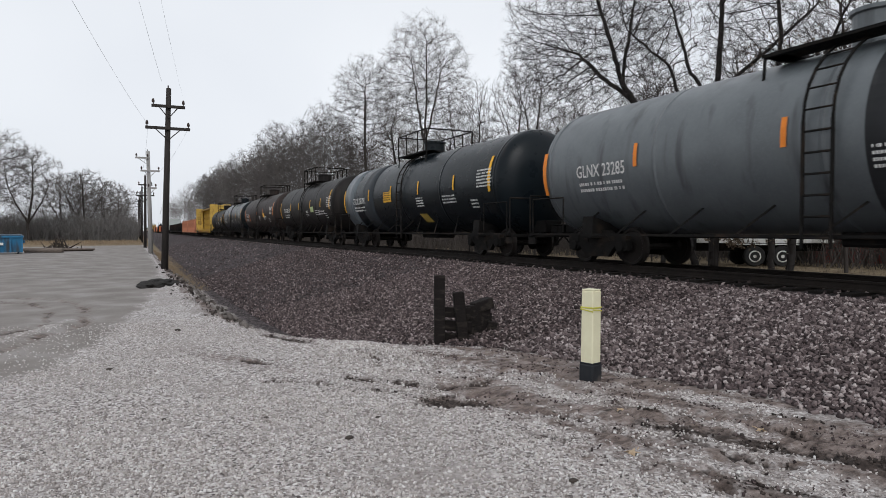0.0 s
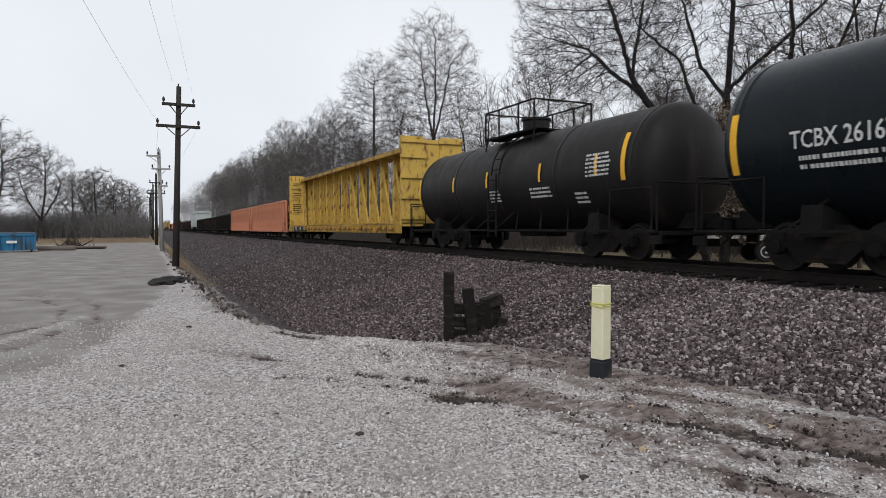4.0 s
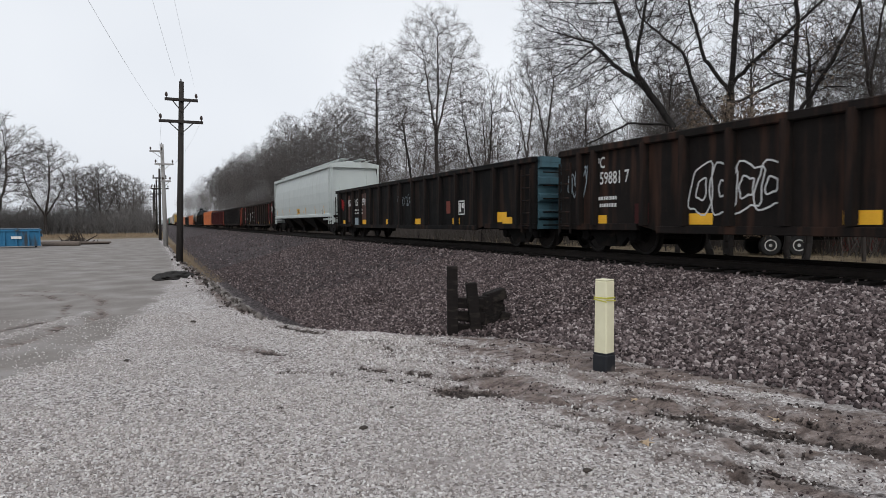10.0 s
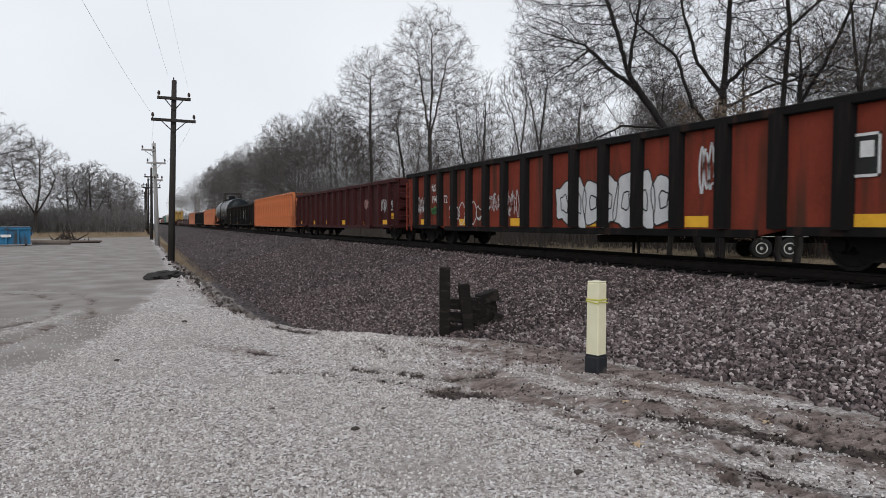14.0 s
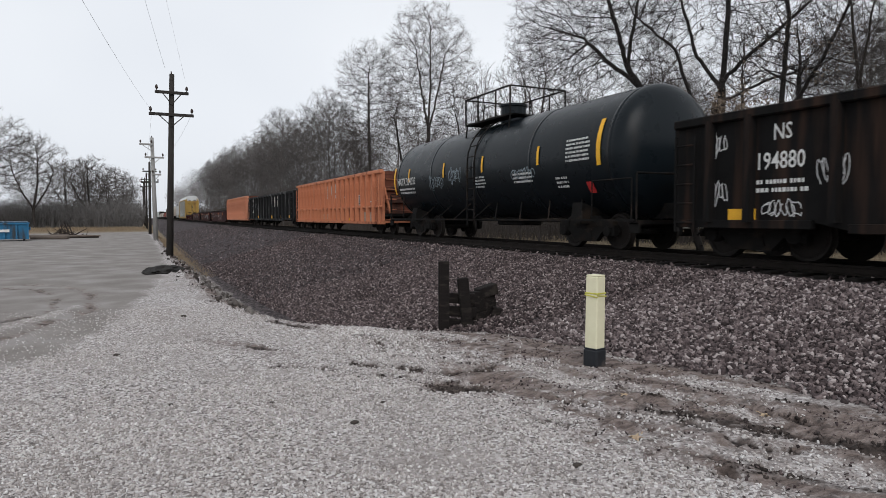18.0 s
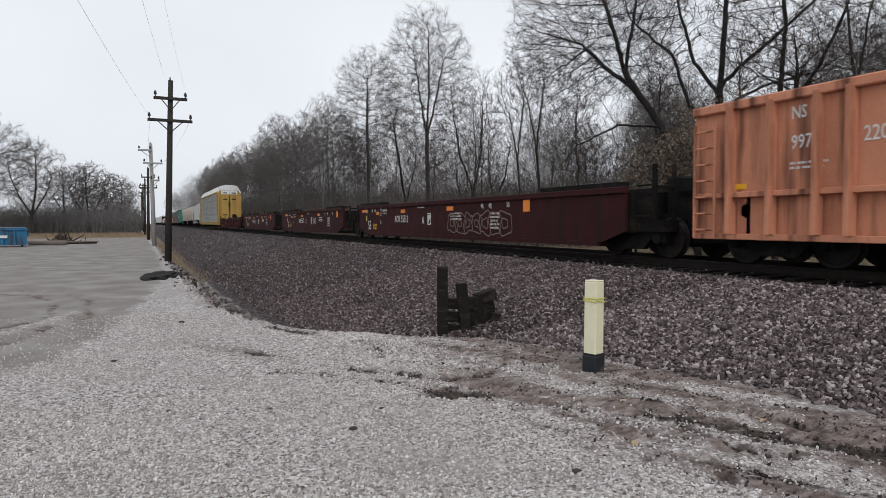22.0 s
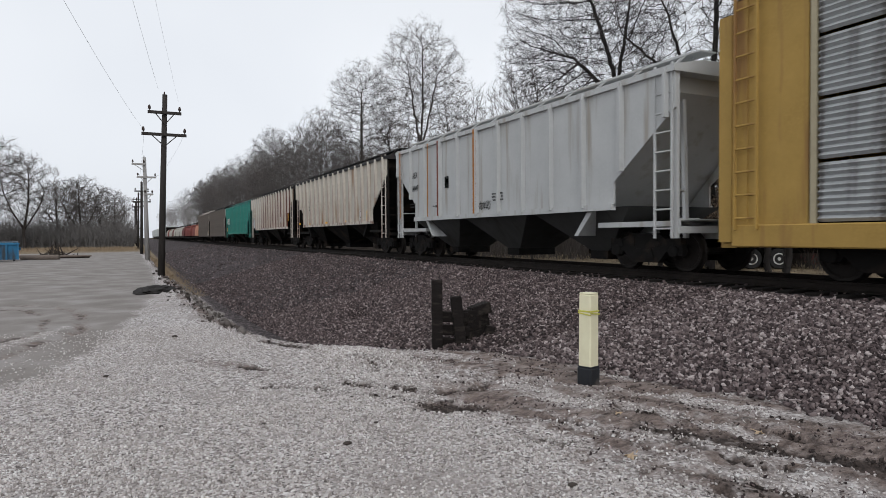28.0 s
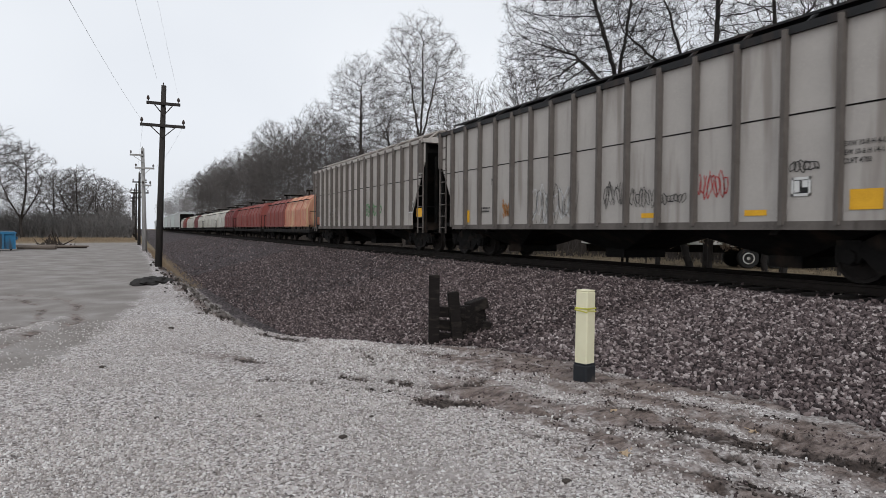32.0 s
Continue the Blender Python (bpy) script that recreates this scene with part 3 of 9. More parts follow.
def m_side_frame():
    bm = bmesh.new()
    out = [(-1.12, 0.62), (-1.06, 0.68), (-0.72, 0.68), (-0.42, 0.86), (0.42, 0.86), (0.72, 0.68), (1.06, 0.68), (1.12, 0.62), (1.10, 0.36), (0.74, 0.36), (0.68, 0.46), (0.42, 0.20), (-0.42, 0.20), (-0.68, 0.46), (-0.74, 0.36), (-1.10, 0.36)]
    sheet(bm, out, -1.14, -1.0)
    sheet(bm, [(-0.30, 0.28), (0.30, 0.28), (0.24, 0.5), (-0.24, 0.5)], -1.17, -1.13)
    sheet(bm, [(-0.52, 0.6), (-0.30, 0.78), (-0.3, 0.56)], -1.16, -1.13)
    sheet(bm, [(0.52, 0.6), (0.30, 0.56), (0.3, 0.78)], -1.16, -1.13)
    for k in (-0.89, 0.89):
        lathe(bm, [(-1.20, 0.10), (-1.19, 0.13), (-1.02, 0.15)], "x", 12, (0, k, 0.46))
        box(bm, -1.16, -1.0, k - 0.2, k + 0.2, 0.56, 0.74)
    return bm, M_STEEL, False


def m_springs():
    bm = bmesh.new()
    for y in (-0.2, 0.0, 0.2):
        for i in range(5):
            lathe(bm, [(0.3 + i * 0.05, 0.06), (0.315 + i * 0.05, 0.085), (0.33 + i * 0.05, 0.06)], "z", 5, (-1.08, y, 0))
    return bm, M_STEEL, False


def m_bolster():
    bm = bmesh.new()
    box(bm, -1.0, 1.0, -0.2, 0.2, 0.52, 0.74, 0.03)
    box(bm, -0.35, 0.35, -0.35, 0.35, 0.74, 0.95, 0.03)
    for k in (-0.42, 0.42):
        box(bm, -0.85, 0.85, k - 0.06, k + 0.06, 0.36, 0.46)
    return bm, M_STEEL, False


def m_coupler():
    bm = bmesh.new()
    box(bm, -0.11, 0.11, -0.1, 0.42, 0.78, 1.0, 0.02)
    box(bm, -0.22, 0.2, 0.42, 0.66, 0.72, 1.04, 0.05)
    bar(bm, (-0.3, 0.1, 0.8), (-0.34, 0.6, 0.42), 0.05, sides=6)
    bar(bm, (-0.9, 0.05, 1.0), (-0.1, 0.25, 1.0), 0.03, sides=6)
    return bm, M_STEEL, False


def trucks(car, ys):
    for y in ys:
        t = put("truck", shared("truck_bolster", m_bolster), car, 0, y, 0)
        for rz in (0, 180):
            put("side_frame", shared("side_frame", m_side_frame), t, 0, 0, 0, rz)
            put("springs", shared("springs", m_springs), t, 0, 0, 0, rz)
        for k in (-0.89, 0.89):
            w = put("wheelset", shared("wheelset", m_wheelset), t, 0, 0, 0)
            w.matrix_parent_inverse = pose(0, k, 0.46)


LOW_PARTS = ("truck", "coupler", "bolster_frame", "underframe", "floor", "centre_sill", "stub_sill", "brake_rigging", "brake_gear", "end_sill")
SEATED = set()


def seat(car, wide=1.04, tall=1.132, down=0.4975):
    """Brings the body of a car to true height and width over its running gear."""
    def fit(ob, top):
        ob.location = (ob.location.x * wide, ob.location.y, ob.location.z * tall - (down if top else 0))
        if ob.data.name not in SEATED:
            SEATED.add(ob.data.name)
            ob.data.transform(Matrix.Diagonal((wide, 1, tall, 1)))
        for c in ob.children:
            fit(c, False)

    for ob in car.children:
        if not ob.name.startswith(LOW_PARTS):
            fit(ob, True)


def couplers(car, half):
    for s, rz in ((1, 0), (-1, 180)):
        put("coupler", shared("coupler", m_coupler), car, 0, s * (half - 0.66), 0, rz)


def rungs_on(parent, spots, half, thick, material, name="rung"):
    """Alike round bars across, one part each, at (x, y, z)."""
    def build():
        b = bmesh.new()
        bar(b, (0, -half, 0), (0, half, 0), thick, sides=6)
        return b, material, False

    for x, y, z in spots:
        put(name, shared(f"{name}_{half:.3f}_{thick:.3f}_{material.name}", build), parent, x, y, z)


def ladder(car, x0, y0, y1, z0, z1, material, rungs, name="ladder", x1=None, r=0.022):
    """A ladder on the near side (x0) from z0 to z1, between y0 and y1; leans in to x1 at the top."""
    x1 = x0 if x1 is None else x1
    bm = bmesh.new()
    for y in (y0, y1):
        bar(bm, (x0, y, z0), (x1, y, z1), 2 * r)
    ob = part(name, bm, material, car)
    ks = [(i + 0.5) / rungs for i in range(rungs)]
    rungs_on(ob, [(x0 + (x1 - x0) * k, (y0 + y1) / 2, z0 + (z1 - z0) * k) for k in ks], abs(y1 - y0) / 2, 1.6 * r, material)
    return ob


def handrail(car, pts, material, r=0.018, name="handrail"):
    bm = bmesh.new()
    for a, b in zip(pts, pts[1:]):
        bar(bm, a, b, 2 * r, sides=6)
    return part(name, bm, material, car)


# -- tank cars --
def tank_car(length, material, label, R=1.47, zc=2.58, mark=None, band=None, dome="rail", extras=None, tape=M_OCHRE, tapes=(3.7, 6.2, 9.3, 11.8), big=(0.6, None), table=None, mark_at=2.7, size=0.27, sill=None):
    car = empty("tank_car", label, "tank car", "cars of the freight train")
    h = length / 2
    L = h - 0.75
    bm = bmesh.new()
    prof = []
    for i in range(9):
        a = i / 8 * math.pi / 2
        prof.append((-L + 0.62 - 0.62 * math.cos(a), max(0.02, R * math.sin(a))))
    seams = [-L + 0.74, -L * 0.45, -0.02, L * 0.45, L - 0.74]
    for s in seams:
        prof += [(s - 0.09, R), (s - 0.03, R), (s - 0.028, R + 0.008), (s + 0.028, R + 0.008), (s + 0.03, R), (s + 0.09, R)]
    prof += [(-a, r) for a, r in prof[8::-1]]
    lathe(bm, prof, "y", 48, (0, 0, zc))
    tank = part("tank", bm, material, car)
    tank.data.polygons.foreach_set("use_smooth", [len(p.vertices) == 4 for p in tank.data.polygons])

    def skin(z):
        return math.sqrt(max(0.0, (R + 0.01) ** 2 - (z - zc) ** 2))

    if band:
        for a, b, m in band:
            bm = bmesh.new()
            lathe(bm, [(a, R), (a, R + 0.011), (b, R + 0.011), (b, R)], "y", 48, (0, 0, zc))
            part("painted_band", bm, m, car, smooth=True)
    for s in (-1, 1):
        bm = bmesh.new()
        prism(bm, [(-1.35, 1.02), (1.35, 1.02), (1.3, 1.5), (0.8, 1.35), (-0.8, 1.35), (-1.3, 1.5)], s * (h - 2.9) - 0.2, s * (h - 2.9) + 0.2)
        part("saddle", bm, M_STEEL, car)
        bm = bmesh.new()
        box(bm, -0.3, 0.3, s * (h - 4.2), s * (h - 0.5), 0.78, 1.16, 0.02)
        part("stub_sill", bm, M_STEEL, car)
        bm = bmesh.new()
        box(bm, -1.45, 1.45, s * (h - 0.62) - 0.14, s * (h - 0.62) + 0.14, 1.02, 1.1)
        for x in (-1.42, 1.42):
            box(bm, x - 0.03, x + 0.03, s * (h - 0.62) - 0.16, s * (h - 0.62) + 0.16, 0.85, 1.05)
        part("end_platform", bm, M_STEEL, car)
        y = s * (h - 0.55)
        handrail(car, [(-1.45, y, 1.1), (-1.45, y, 2.05), (1.45, y, 2.05), (1.45, y, 1.1)], M_STEEL, 0.022)
        handrail(car, [(-1.46, s * (h - 0.7), 1.05), (-1.46, s * (h - 0.7), 1.95), (-1.46, s * (h - 2.1), 1.95), (-1.46, s * (h - 2.1), 1.15)], M_STEEL)
    bm = bmesh.new()
    for x in (-1.46, 1.46):
        bar(bm, (x, -h + 0.6, 1.1), (x, h - 0.6, 1.1), 0.045)
        for k in range(-4, 5):
            y = k * (h - 2.5) / 4
            bar(bm, (x, y, 1.1), (x * 0.72, y + 0.55 * (1 if k < 0 else -1), 1.62), 0.035)
    part("running_rail", bm, sill or M_STEEL, car)
    bm = bmesh.new()
    box(bm, -0.4, 0.4, -1.2, 0.4, 0.55, 0.95, 0.05)
    bar(bm, (-0.5, -h + 3.6, 0.72), (-0.5, h - 3.6, 0.72), 0.07, sides=6)
    part("brake_rigging", bm, M_STEEL, car)
    # top platform with the manway
    zt = zc + R
    bm = bmesh.new()
    lathe(bm, [(zt - 0.1, 0.42), (zt + 0.42, 0.42), (zt + 0.44, 0.47), (zt + 0.5, 0.47), (zt + 0.54, 0.3)], "z", 18)
    part("manway", bm, material, car)
    bm = bmesh.new()
    for x in (-1, 1):
        box(bm, x * 0.75 - 0.25, x * 0.75 + 0.25, -1.5, 1.5, zt - 0.03, zt + 0.02)
        for y in (-1.45, 1.45):
            bar(bm, (x * 0.95, y, zt), (x * 1.0, y, zc + 1.0), 0.04)
    for y in (-1.3, 1.3):
        box(bm, -0.9, 0.9, y - 0.2, y + 0.2, zt - 0.03, zt + 0.02)
    part("platform", bm, M_STEEL, car)
    if dome == "rail":
        bm = bmesh.new()
        for x in (-1, 1):
            for y in (-1.5, -0.6, 0.6, 1.5):
                bar(bm, (x * 0.98, y, zt - 0.05), (x * 0.98, y, zt + 0.78), 0.04)
            bar(bm, (x * 0.98, -1.5, zt + 0.78), (x * 0.98, 1.5, zt + 0.78), 0.04)
        for y in (-1.5, 1.5):
            bar(bm, (-0.98, y, zt + 0.78), (0.98, y, zt + 0.78), 0.04)
        part("railing", bm, M_STEEL, car)
    ladder(car, -1.54, -0.25, 0.25, 0.92, zc + 0.2, M_STEEL, 6)
    bm = bmesh.new()
    for y in (-0.25, 0.25):
        for i in range(6):
            a, b = i / 6 * 1.25, (i + 1) / 6 * 1.25
            bar(bm, (-(R + 0.07) * math.cos(a), y, zc + 0.2 + (R - 0.1) * math.sin(a)), (-(R + 0.07) * math.cos(b), y, zc + 0.2 + (R - 0.1) * math.sin(b)), 0.035)
    upper = part("upper_ladder", bm, M_STEEL, car)
    turns = [(i + 0.5) / 5 * 1.2 for i in range(5)]
    rungs_on(upper, [(-(R + 0.07) * math.cos(a), 0, zc + 0.2 + (R - 0.1) * math.sin(a)) for a in turns], 0.25, 0.03, M_STEEL)
    trucks(car, (-(h - 2.9), h - 2.9))
    couplers(car, h)
    table = table or 2 * L - 1.9
    if mark:
        lettering(car, mark, L - mark_at, zc - 0.12, size, skin)
        stencil(car, L - mark_at, zc - 0.48, 1.6, 0.26, 2, skin, seed=1)
    if big[0]:
        patch(car, L - big[0], zc - 0.05, 0.15, 1.0, skin, tape, n=6)
    patch(car, L - (big[1] or 2 * L - 1.0), zc + 0.2, 0.15, 1.0, skin, tape, n=6)
    for d in tapes:
        patch(car, L - d, zc + 0.1, 0.11, 0.46, skin, tape)
    stencil(car, L - table, zc + 0.08, 1.0, 0.55, 6, skin, seed=3)
    stencil(car, L - table + 2.6, zc - 0.42, 1.1, 0.3, 3, skin, seed=2)
    stencil(car, L - table + 5.2, zc - 0.42, 0.7, 0.36, 4, skin, seed=4)
    stencil(car, L - table + 0.8, zc - 0.62, 0.5, 0.3, 3, skin, seed=6)
    if extras:
        extras(car, L, skin, zc)
    return car


# -- gondolas --
def gondola(length, top, material, label, ribs=14, mark=None, orange=False, chord=None, tape=M_OCHRE, extras=None, end_mat=None, low=0.98, drop=0.03, rib_mat=None, rib_w=0.09):
    car = empty("gondola_car", label, "gondola car", "cars of the freight train")
    h = length / 2
    L = h - 0.62
    inset = 1.15 if orange else 0.0
    chord = chord or material
    # orange cars: shade in the recessed end is painted as a darker orange
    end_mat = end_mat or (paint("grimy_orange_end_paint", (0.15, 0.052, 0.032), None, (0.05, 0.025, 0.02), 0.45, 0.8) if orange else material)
    W = 1.5
    for s in (-1, 1):
        bm = bmesh.new()
        if orange:
            box(bm, *sorted((s * (W - 0.14), s * (W - 0.06))), -L, L, low, 1.62)
            box(bm, *sorted((s * (W - 0.07), s * W)), -L + 0.02, L - 0.02, 1.62, top)
        else:
            out = [(-L, low + 0.12), (-L + 2.9, low + 0.12), (-L + 3.7, low - drop), (L - 3.7, low - drop), (L - 2.9, low + 0.12), (L, low + 0.12), (L, top), (-L, top)]
            sheet(bm, out, s * (W - 0.06), s * W)
        part("side_sheet", bm, material, car)
        bm = bmesh.new()
        box(bm, *sorted((s * (W - 0.09), s * (W + 0.11))), -L, L, top - 0.05, top + 0.1, 0.02)
        part("top_chord", bm, chord, car)
        bm = bmesh.new()
        if orange:
            box(bm, *sorted((s * (W - 0.07), s * (W + 0.1))), -L + 0.03, L - 0.03, 1.57, 1.66, 0.01)
            box(bm, *sorted((s * (W - 0.16), s * (W + 0.06))), -L, L, low - 0.1, low, 0.01)
        else:
            box(bm, *sorted((s * (W - 0.05), s * (W + 0.07))), -L, -L + 3.0, low, low + 0.14, 0.01)
            box(bm, *sorted((s * (W - 0.05), s * (W + 0.07))), L - 3.0, L, low, low + 0.14, 0.01)
            box(bm, *sorted((s * (W - 0.05), s * (W + 0.07))), -L + 3.6, L - 3.6, low - drop - 0.02, low - drop + 0.12, 0.01)
        part("side_sill", bm, chord, car)
        for i in range(ribs):
            y = -L + 0.9 + (2 * L - 1.8) * i / (ribs - 1)
            zlo = low if orange else low + 0.1

            def rib(zlo=zlo):
                b = bmesh.new()
                t = 0.19 if orange else 0.15
                w = 0.055 if orange else rib_w
                v = [(-w, 0), (w, 0), (w * 0.7, t), (-w * 0.7, t)]
                lo = [b.verts.new((d, p, zlo)) for p, d in v]
                hi = [b.verts.new((d, p, top)) for p, d in v]
                for k in range(4):
                    b.faces.new((lo[k], lo[(k + 1) % 4], hi[(k + 1) % 4], hi[k]))
                b.faces.new(lo[::-1]), b.faces.new(hi)
                bmesh.ops.recalc_face_normals(b, faces=b.faces)
                return b, rib_mat or material, False

            key = f"rib_{(rib_mat or material).name}_{rib_w}_{top}_{zlo:.2f}_{orange}"
            put("side_rib", shared(key, rib), car, s * (W - 0.005), y, 0, 0 if s > 0 else 180)
    for s in (-1, 1):
        bm = bmesh.new()
        ye = s * (L - inset)
        face = [(ye, low)]
        for k in range(4):
            z = low + 0.25 + (top - low - 0.3) * k / 3.4
            face += [(ye, z), (ye + s * 0.12, z + 0.05), (ye + s * 0.12, z + 0.2), (ye, z + 0.25)]
        face += [(ye, top - 0.06), (ye + s * 0.13, top - 0.04), (ye + s * 0.13, top + 0.1), (ye - s * 0.08, top + 0.1), (ye - s * 0.08, low)]
        sheet(bm, face, -W + 0.06, W - 0.06)
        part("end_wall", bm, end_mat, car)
        if orange:
            bm = bmesh.new()
            for x in (-1.42, 1.42):
                bar(bm, (x, s * L, low), (x, s * L, top), 0.09)
                bar(bm, (x * 0.7, s * (L - 0.05), low), (x * 0.75, ye, top - 0.3), 0.09)
                bar(bm, (x, s * (L - 0.9), top), (x, s * L, top), 0.09)
            box(bm, -1.45, 1.45, *sorted((s * L, s * (L - inset))), low - 0.05, low + 0.05)
            part("end_frame", bm, material, car)
        ladder(car, -W - 0.12, s * (L - 0.1), s * (L - 0.58), low - 0.08, top - 0.2, material, 7 if orange else 5)
        bm = bmesh.new()
        for k in range(5):
            z = low + 0.1 + k * (top - low - 0.4) / 4
            bar(bm, (-1.35, s * (L + 0.14), z), (-0.85, s * (L + 0.14), z), 0.035, sides=6)
        part("end_grab_irons", bm, material, car)
        bm = bmesh.new()
        box(bm, -1.45, 1.45, *sorted((s * (L - 2.8), s * (L - 0.0))), 0.86, low + 0.02)
        box(bm, -0.3, 0.3, *sorted((s * (L - 3.4), s * L)), 0.7, 1.0)
        part("bolster_frame", bm, M_STEEL, car)
    bm = bmesh.new()
    lowz = low if orange else low - drop + 0.15
    box(bm, -W + 0.1, W - 0.1, -L + inset + 0.08, L - inset - 0.08, lowz, lowz + 0.1)
    part("floor", bm, M_STEEL, car)
    bm = bmesh.new()
    box(bm, -0.35, 0.35, -L + 0.6, L - 0.6, 0.62, low - 0.02)
    for k in range(7):
        y = -L + 2.5 + (2 * L - 5) * k / 6
        box(bm, -1.3, 1.3, y - 0.08, y + 0.08, 0.6 if orange else 0.55, low - 0.1)
    part("underframe", bm, M_STEEL, car)
    trucks(car, (-(h - 2.1), h - 2.1))
    couplers(car, h)
    sk = flat(W + 0.0)
    n = 0 if orange else 6
    for k in range(n):
        y = -L + 1.6 + (2 * L - 3.2) * k / (n - 1)
        patch(car, y, low + 0.22, 0.6, 0.2, flat(W - 0.06 if orange else W), tape, "reflective_strip", 1)
    if extras:
        extras(car, L, sk, top)
    # ribs stand clear of the painted words
    spans = [(min(v.co.y for v in c.data.vertices), max(v.co.y for v in c.data.vertices)) for c in car.children if c.name.startswith("lettering")]
    for c in car.children:
        if c.name.startswith("side_rib") and c.location.x < 0:
            for lo, hi in spans:
                if lo - 0.12 < c.location.y < hi + 0.12:
                    c.location.y = lo - 0.15 if c.location.y - lo < hi - c.location.y else hi + 0.15
    return car


def big_logo(car, y, z, w, h, skin, material):
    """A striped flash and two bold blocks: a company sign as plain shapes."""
    vs, fs = [], []
    k = 5
    for i in range(k):
        v = -h / 2 + h * i / k
        sl = 0.25 * h
        i0 = len(vs)
        vs += on_side([(-w / 2 + (0.14 * i / k) * w * 0 , v), (-w * 0.12 + sl * (i + 0.1) / k, v), (-w * 0.12 + sl * (i + 0.7) / k, v + h / k * 0.62), (-w / 2, v + h / k * 0.62)], y, z, skin)
        fs.append((i0, i0 + 1, i0 + 2, i0 + 3))
    for pts in ([(-0.11, -0.5), (-0.03, -0.5), (0.03, 0.5), (-0.05, 0.5)], [(0.10, -0.5), (0.18, -0.5), (0.24, 0.5), (0.16, 0.5)], [(-0.05, 0.5), (0.04, 0.5), (0.18, -0.5), (0.09, -0.5)], [(0.24, -0.5), (0.46, -0.5), (0.47, -0.26), (0.23, -0.26)], [(0.27, -0.12), (0.48, -0.12), (0.49, 0.12), (0.28, 0.12)], [(0.28, 0.26), (0.5, 0.26), (0.5, 0.5), (0.3, 0.5)], [(0.39, -0.3), (0.475, -0.3), (0.485, 0.0), (0.40, 0.0)], [(0.275, 0.0), (0.36, 0.0), (0.375, 0.3), (0.285, 0.3)]):
        i0 = len(vs)
        vs += on_side([(u * w, v * h) for u, v in pts], y, z, skin)
        fs.append((i0, i0 + 1, i0 + 2, i0 + 3))
    quick("painted_sign", vs, fs, material, car, "white striped company sign")


# -- covered hoppers --
def roof_walk(car, L, z, material, hatch=True):
    bm = bmesh.new()
    for x in (-0.55, 0.55):
        box(bm, x - 0.22, x + 0.22, -L + 0.1, L - 0.1, z + 0.17, z + 0.2)
        for k in range(int(2 * L / 1.3)):
            y = -L + 0.5 + k * 1.3
            bar(bm, (x, y, z - 0.05), (x, y, z + 0.18), 0.05)
    part("roof_walk", bm, material, car)
    bm = bmesh.new()
    for k in range(int(2 * L / 1.3)):
        y = -L + 0.5 + k * 1.3
        for x in (-1.22, 1.22):
            bar(bm, (x, y, z - 0.14), (x * 0.66, y, z + 0.17), 0.045)
    for x in (-1.0, 1.0):
        bar(bm, (x, -L + 0.1, z + 0.12), (x, L - 0.1, z + 0.12), 0.04)
    part("roof_rail", bm, material, car)
    if hatch:
        bm = bmesh.new()
        box(bm, -0.26, 0.26, -L + 1.0, L - 1.0, z + 0.02, z + 0.16, 0.03)
        part("hatch_cover", bm, material, car)


def hopper_pockets(car, L, ztop, n, material, zb=0.78):
    w = (2 * L - 2.8) / n
    for k in range(n):
        y = -L + 1.4 + w * (k + 0.5)
        bm = bmesh.new()
        a = [bm.verts.new((x, y + yy, ztop)) for x, yy in ((-1.42, -w * 0.48), (1.42, -w * 0.48), (1.42, w * 0.48), (-1.42, w * 0.48))]
        b = [bm.verts.new((x, y + yy, zb)) for x, yy in ((-0.6, -0.3), (0.6, -0.3), (0.6, 0.3), (-0.6, 0.3))]
        for i in range(4):
            bm.faces.new((a[i], a[(i + 1) % 4], b[(i + 1) % 4], b[i]))
        bm.faces.new(a[::-1]), bm.faces.new(b)
        bmesh.ops.recalc_face_normals(bm, faces=bm.faces)
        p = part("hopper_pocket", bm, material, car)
        bm = bmesh.new()
        box(bm, -0.66, 0.66, y - 0.34, y + 0.34, zb - 0.16, zb + 0.03)
        part("outlet_gate", bm, M_STEEL, p)


def end_gear(car, L, h, top, material, frame_mat):
    for s in (-1, 1):
        bm = bmesh.new()
        box(bm, -1.45, 1.45, *sorted((s * (L - 2.6), s * L)), 1.0, 1.12)
        box(bm, -1.48, 1.48, *sorted((s * (L - 0.1), s * L)), 0.85, 1.15)
        box(bm, -0.32, 0.32, *sorted((s * (L - 3.4), s * L)), 0.72, 1.02)
        part("end_sill", bm, frame_mat, car)
        bm = bmesh.new()
        for x in (-1.42, 1.42):
            bar(bm, (x, s * (L - 0.1), 1.1), (x, s * (L - 0.1), top - 0.2), 0.08)
            bar(bm, (x * 0.6, s * (L - 0.4), 1.1), (x * 0.6, s * (L - 0.5), top - 0.5), 0.09)
            bar(bm, (x, s * (L - 0.1), 2.0), (x * 0.6, s * (L - 0.45), 2.0), 0.04)
        lathe(bm, [(-0.3, 0.16), (0.3, 0.16)], "x", 10, (-0.3, s * (L - 0.9), 1.35))
        part("end_posts", bm, frame_mat, car)
        ladder(car, -1.53, s * (L - 0.12), s * (L - 0.6), 1.1, top - 0.1, material, 9)


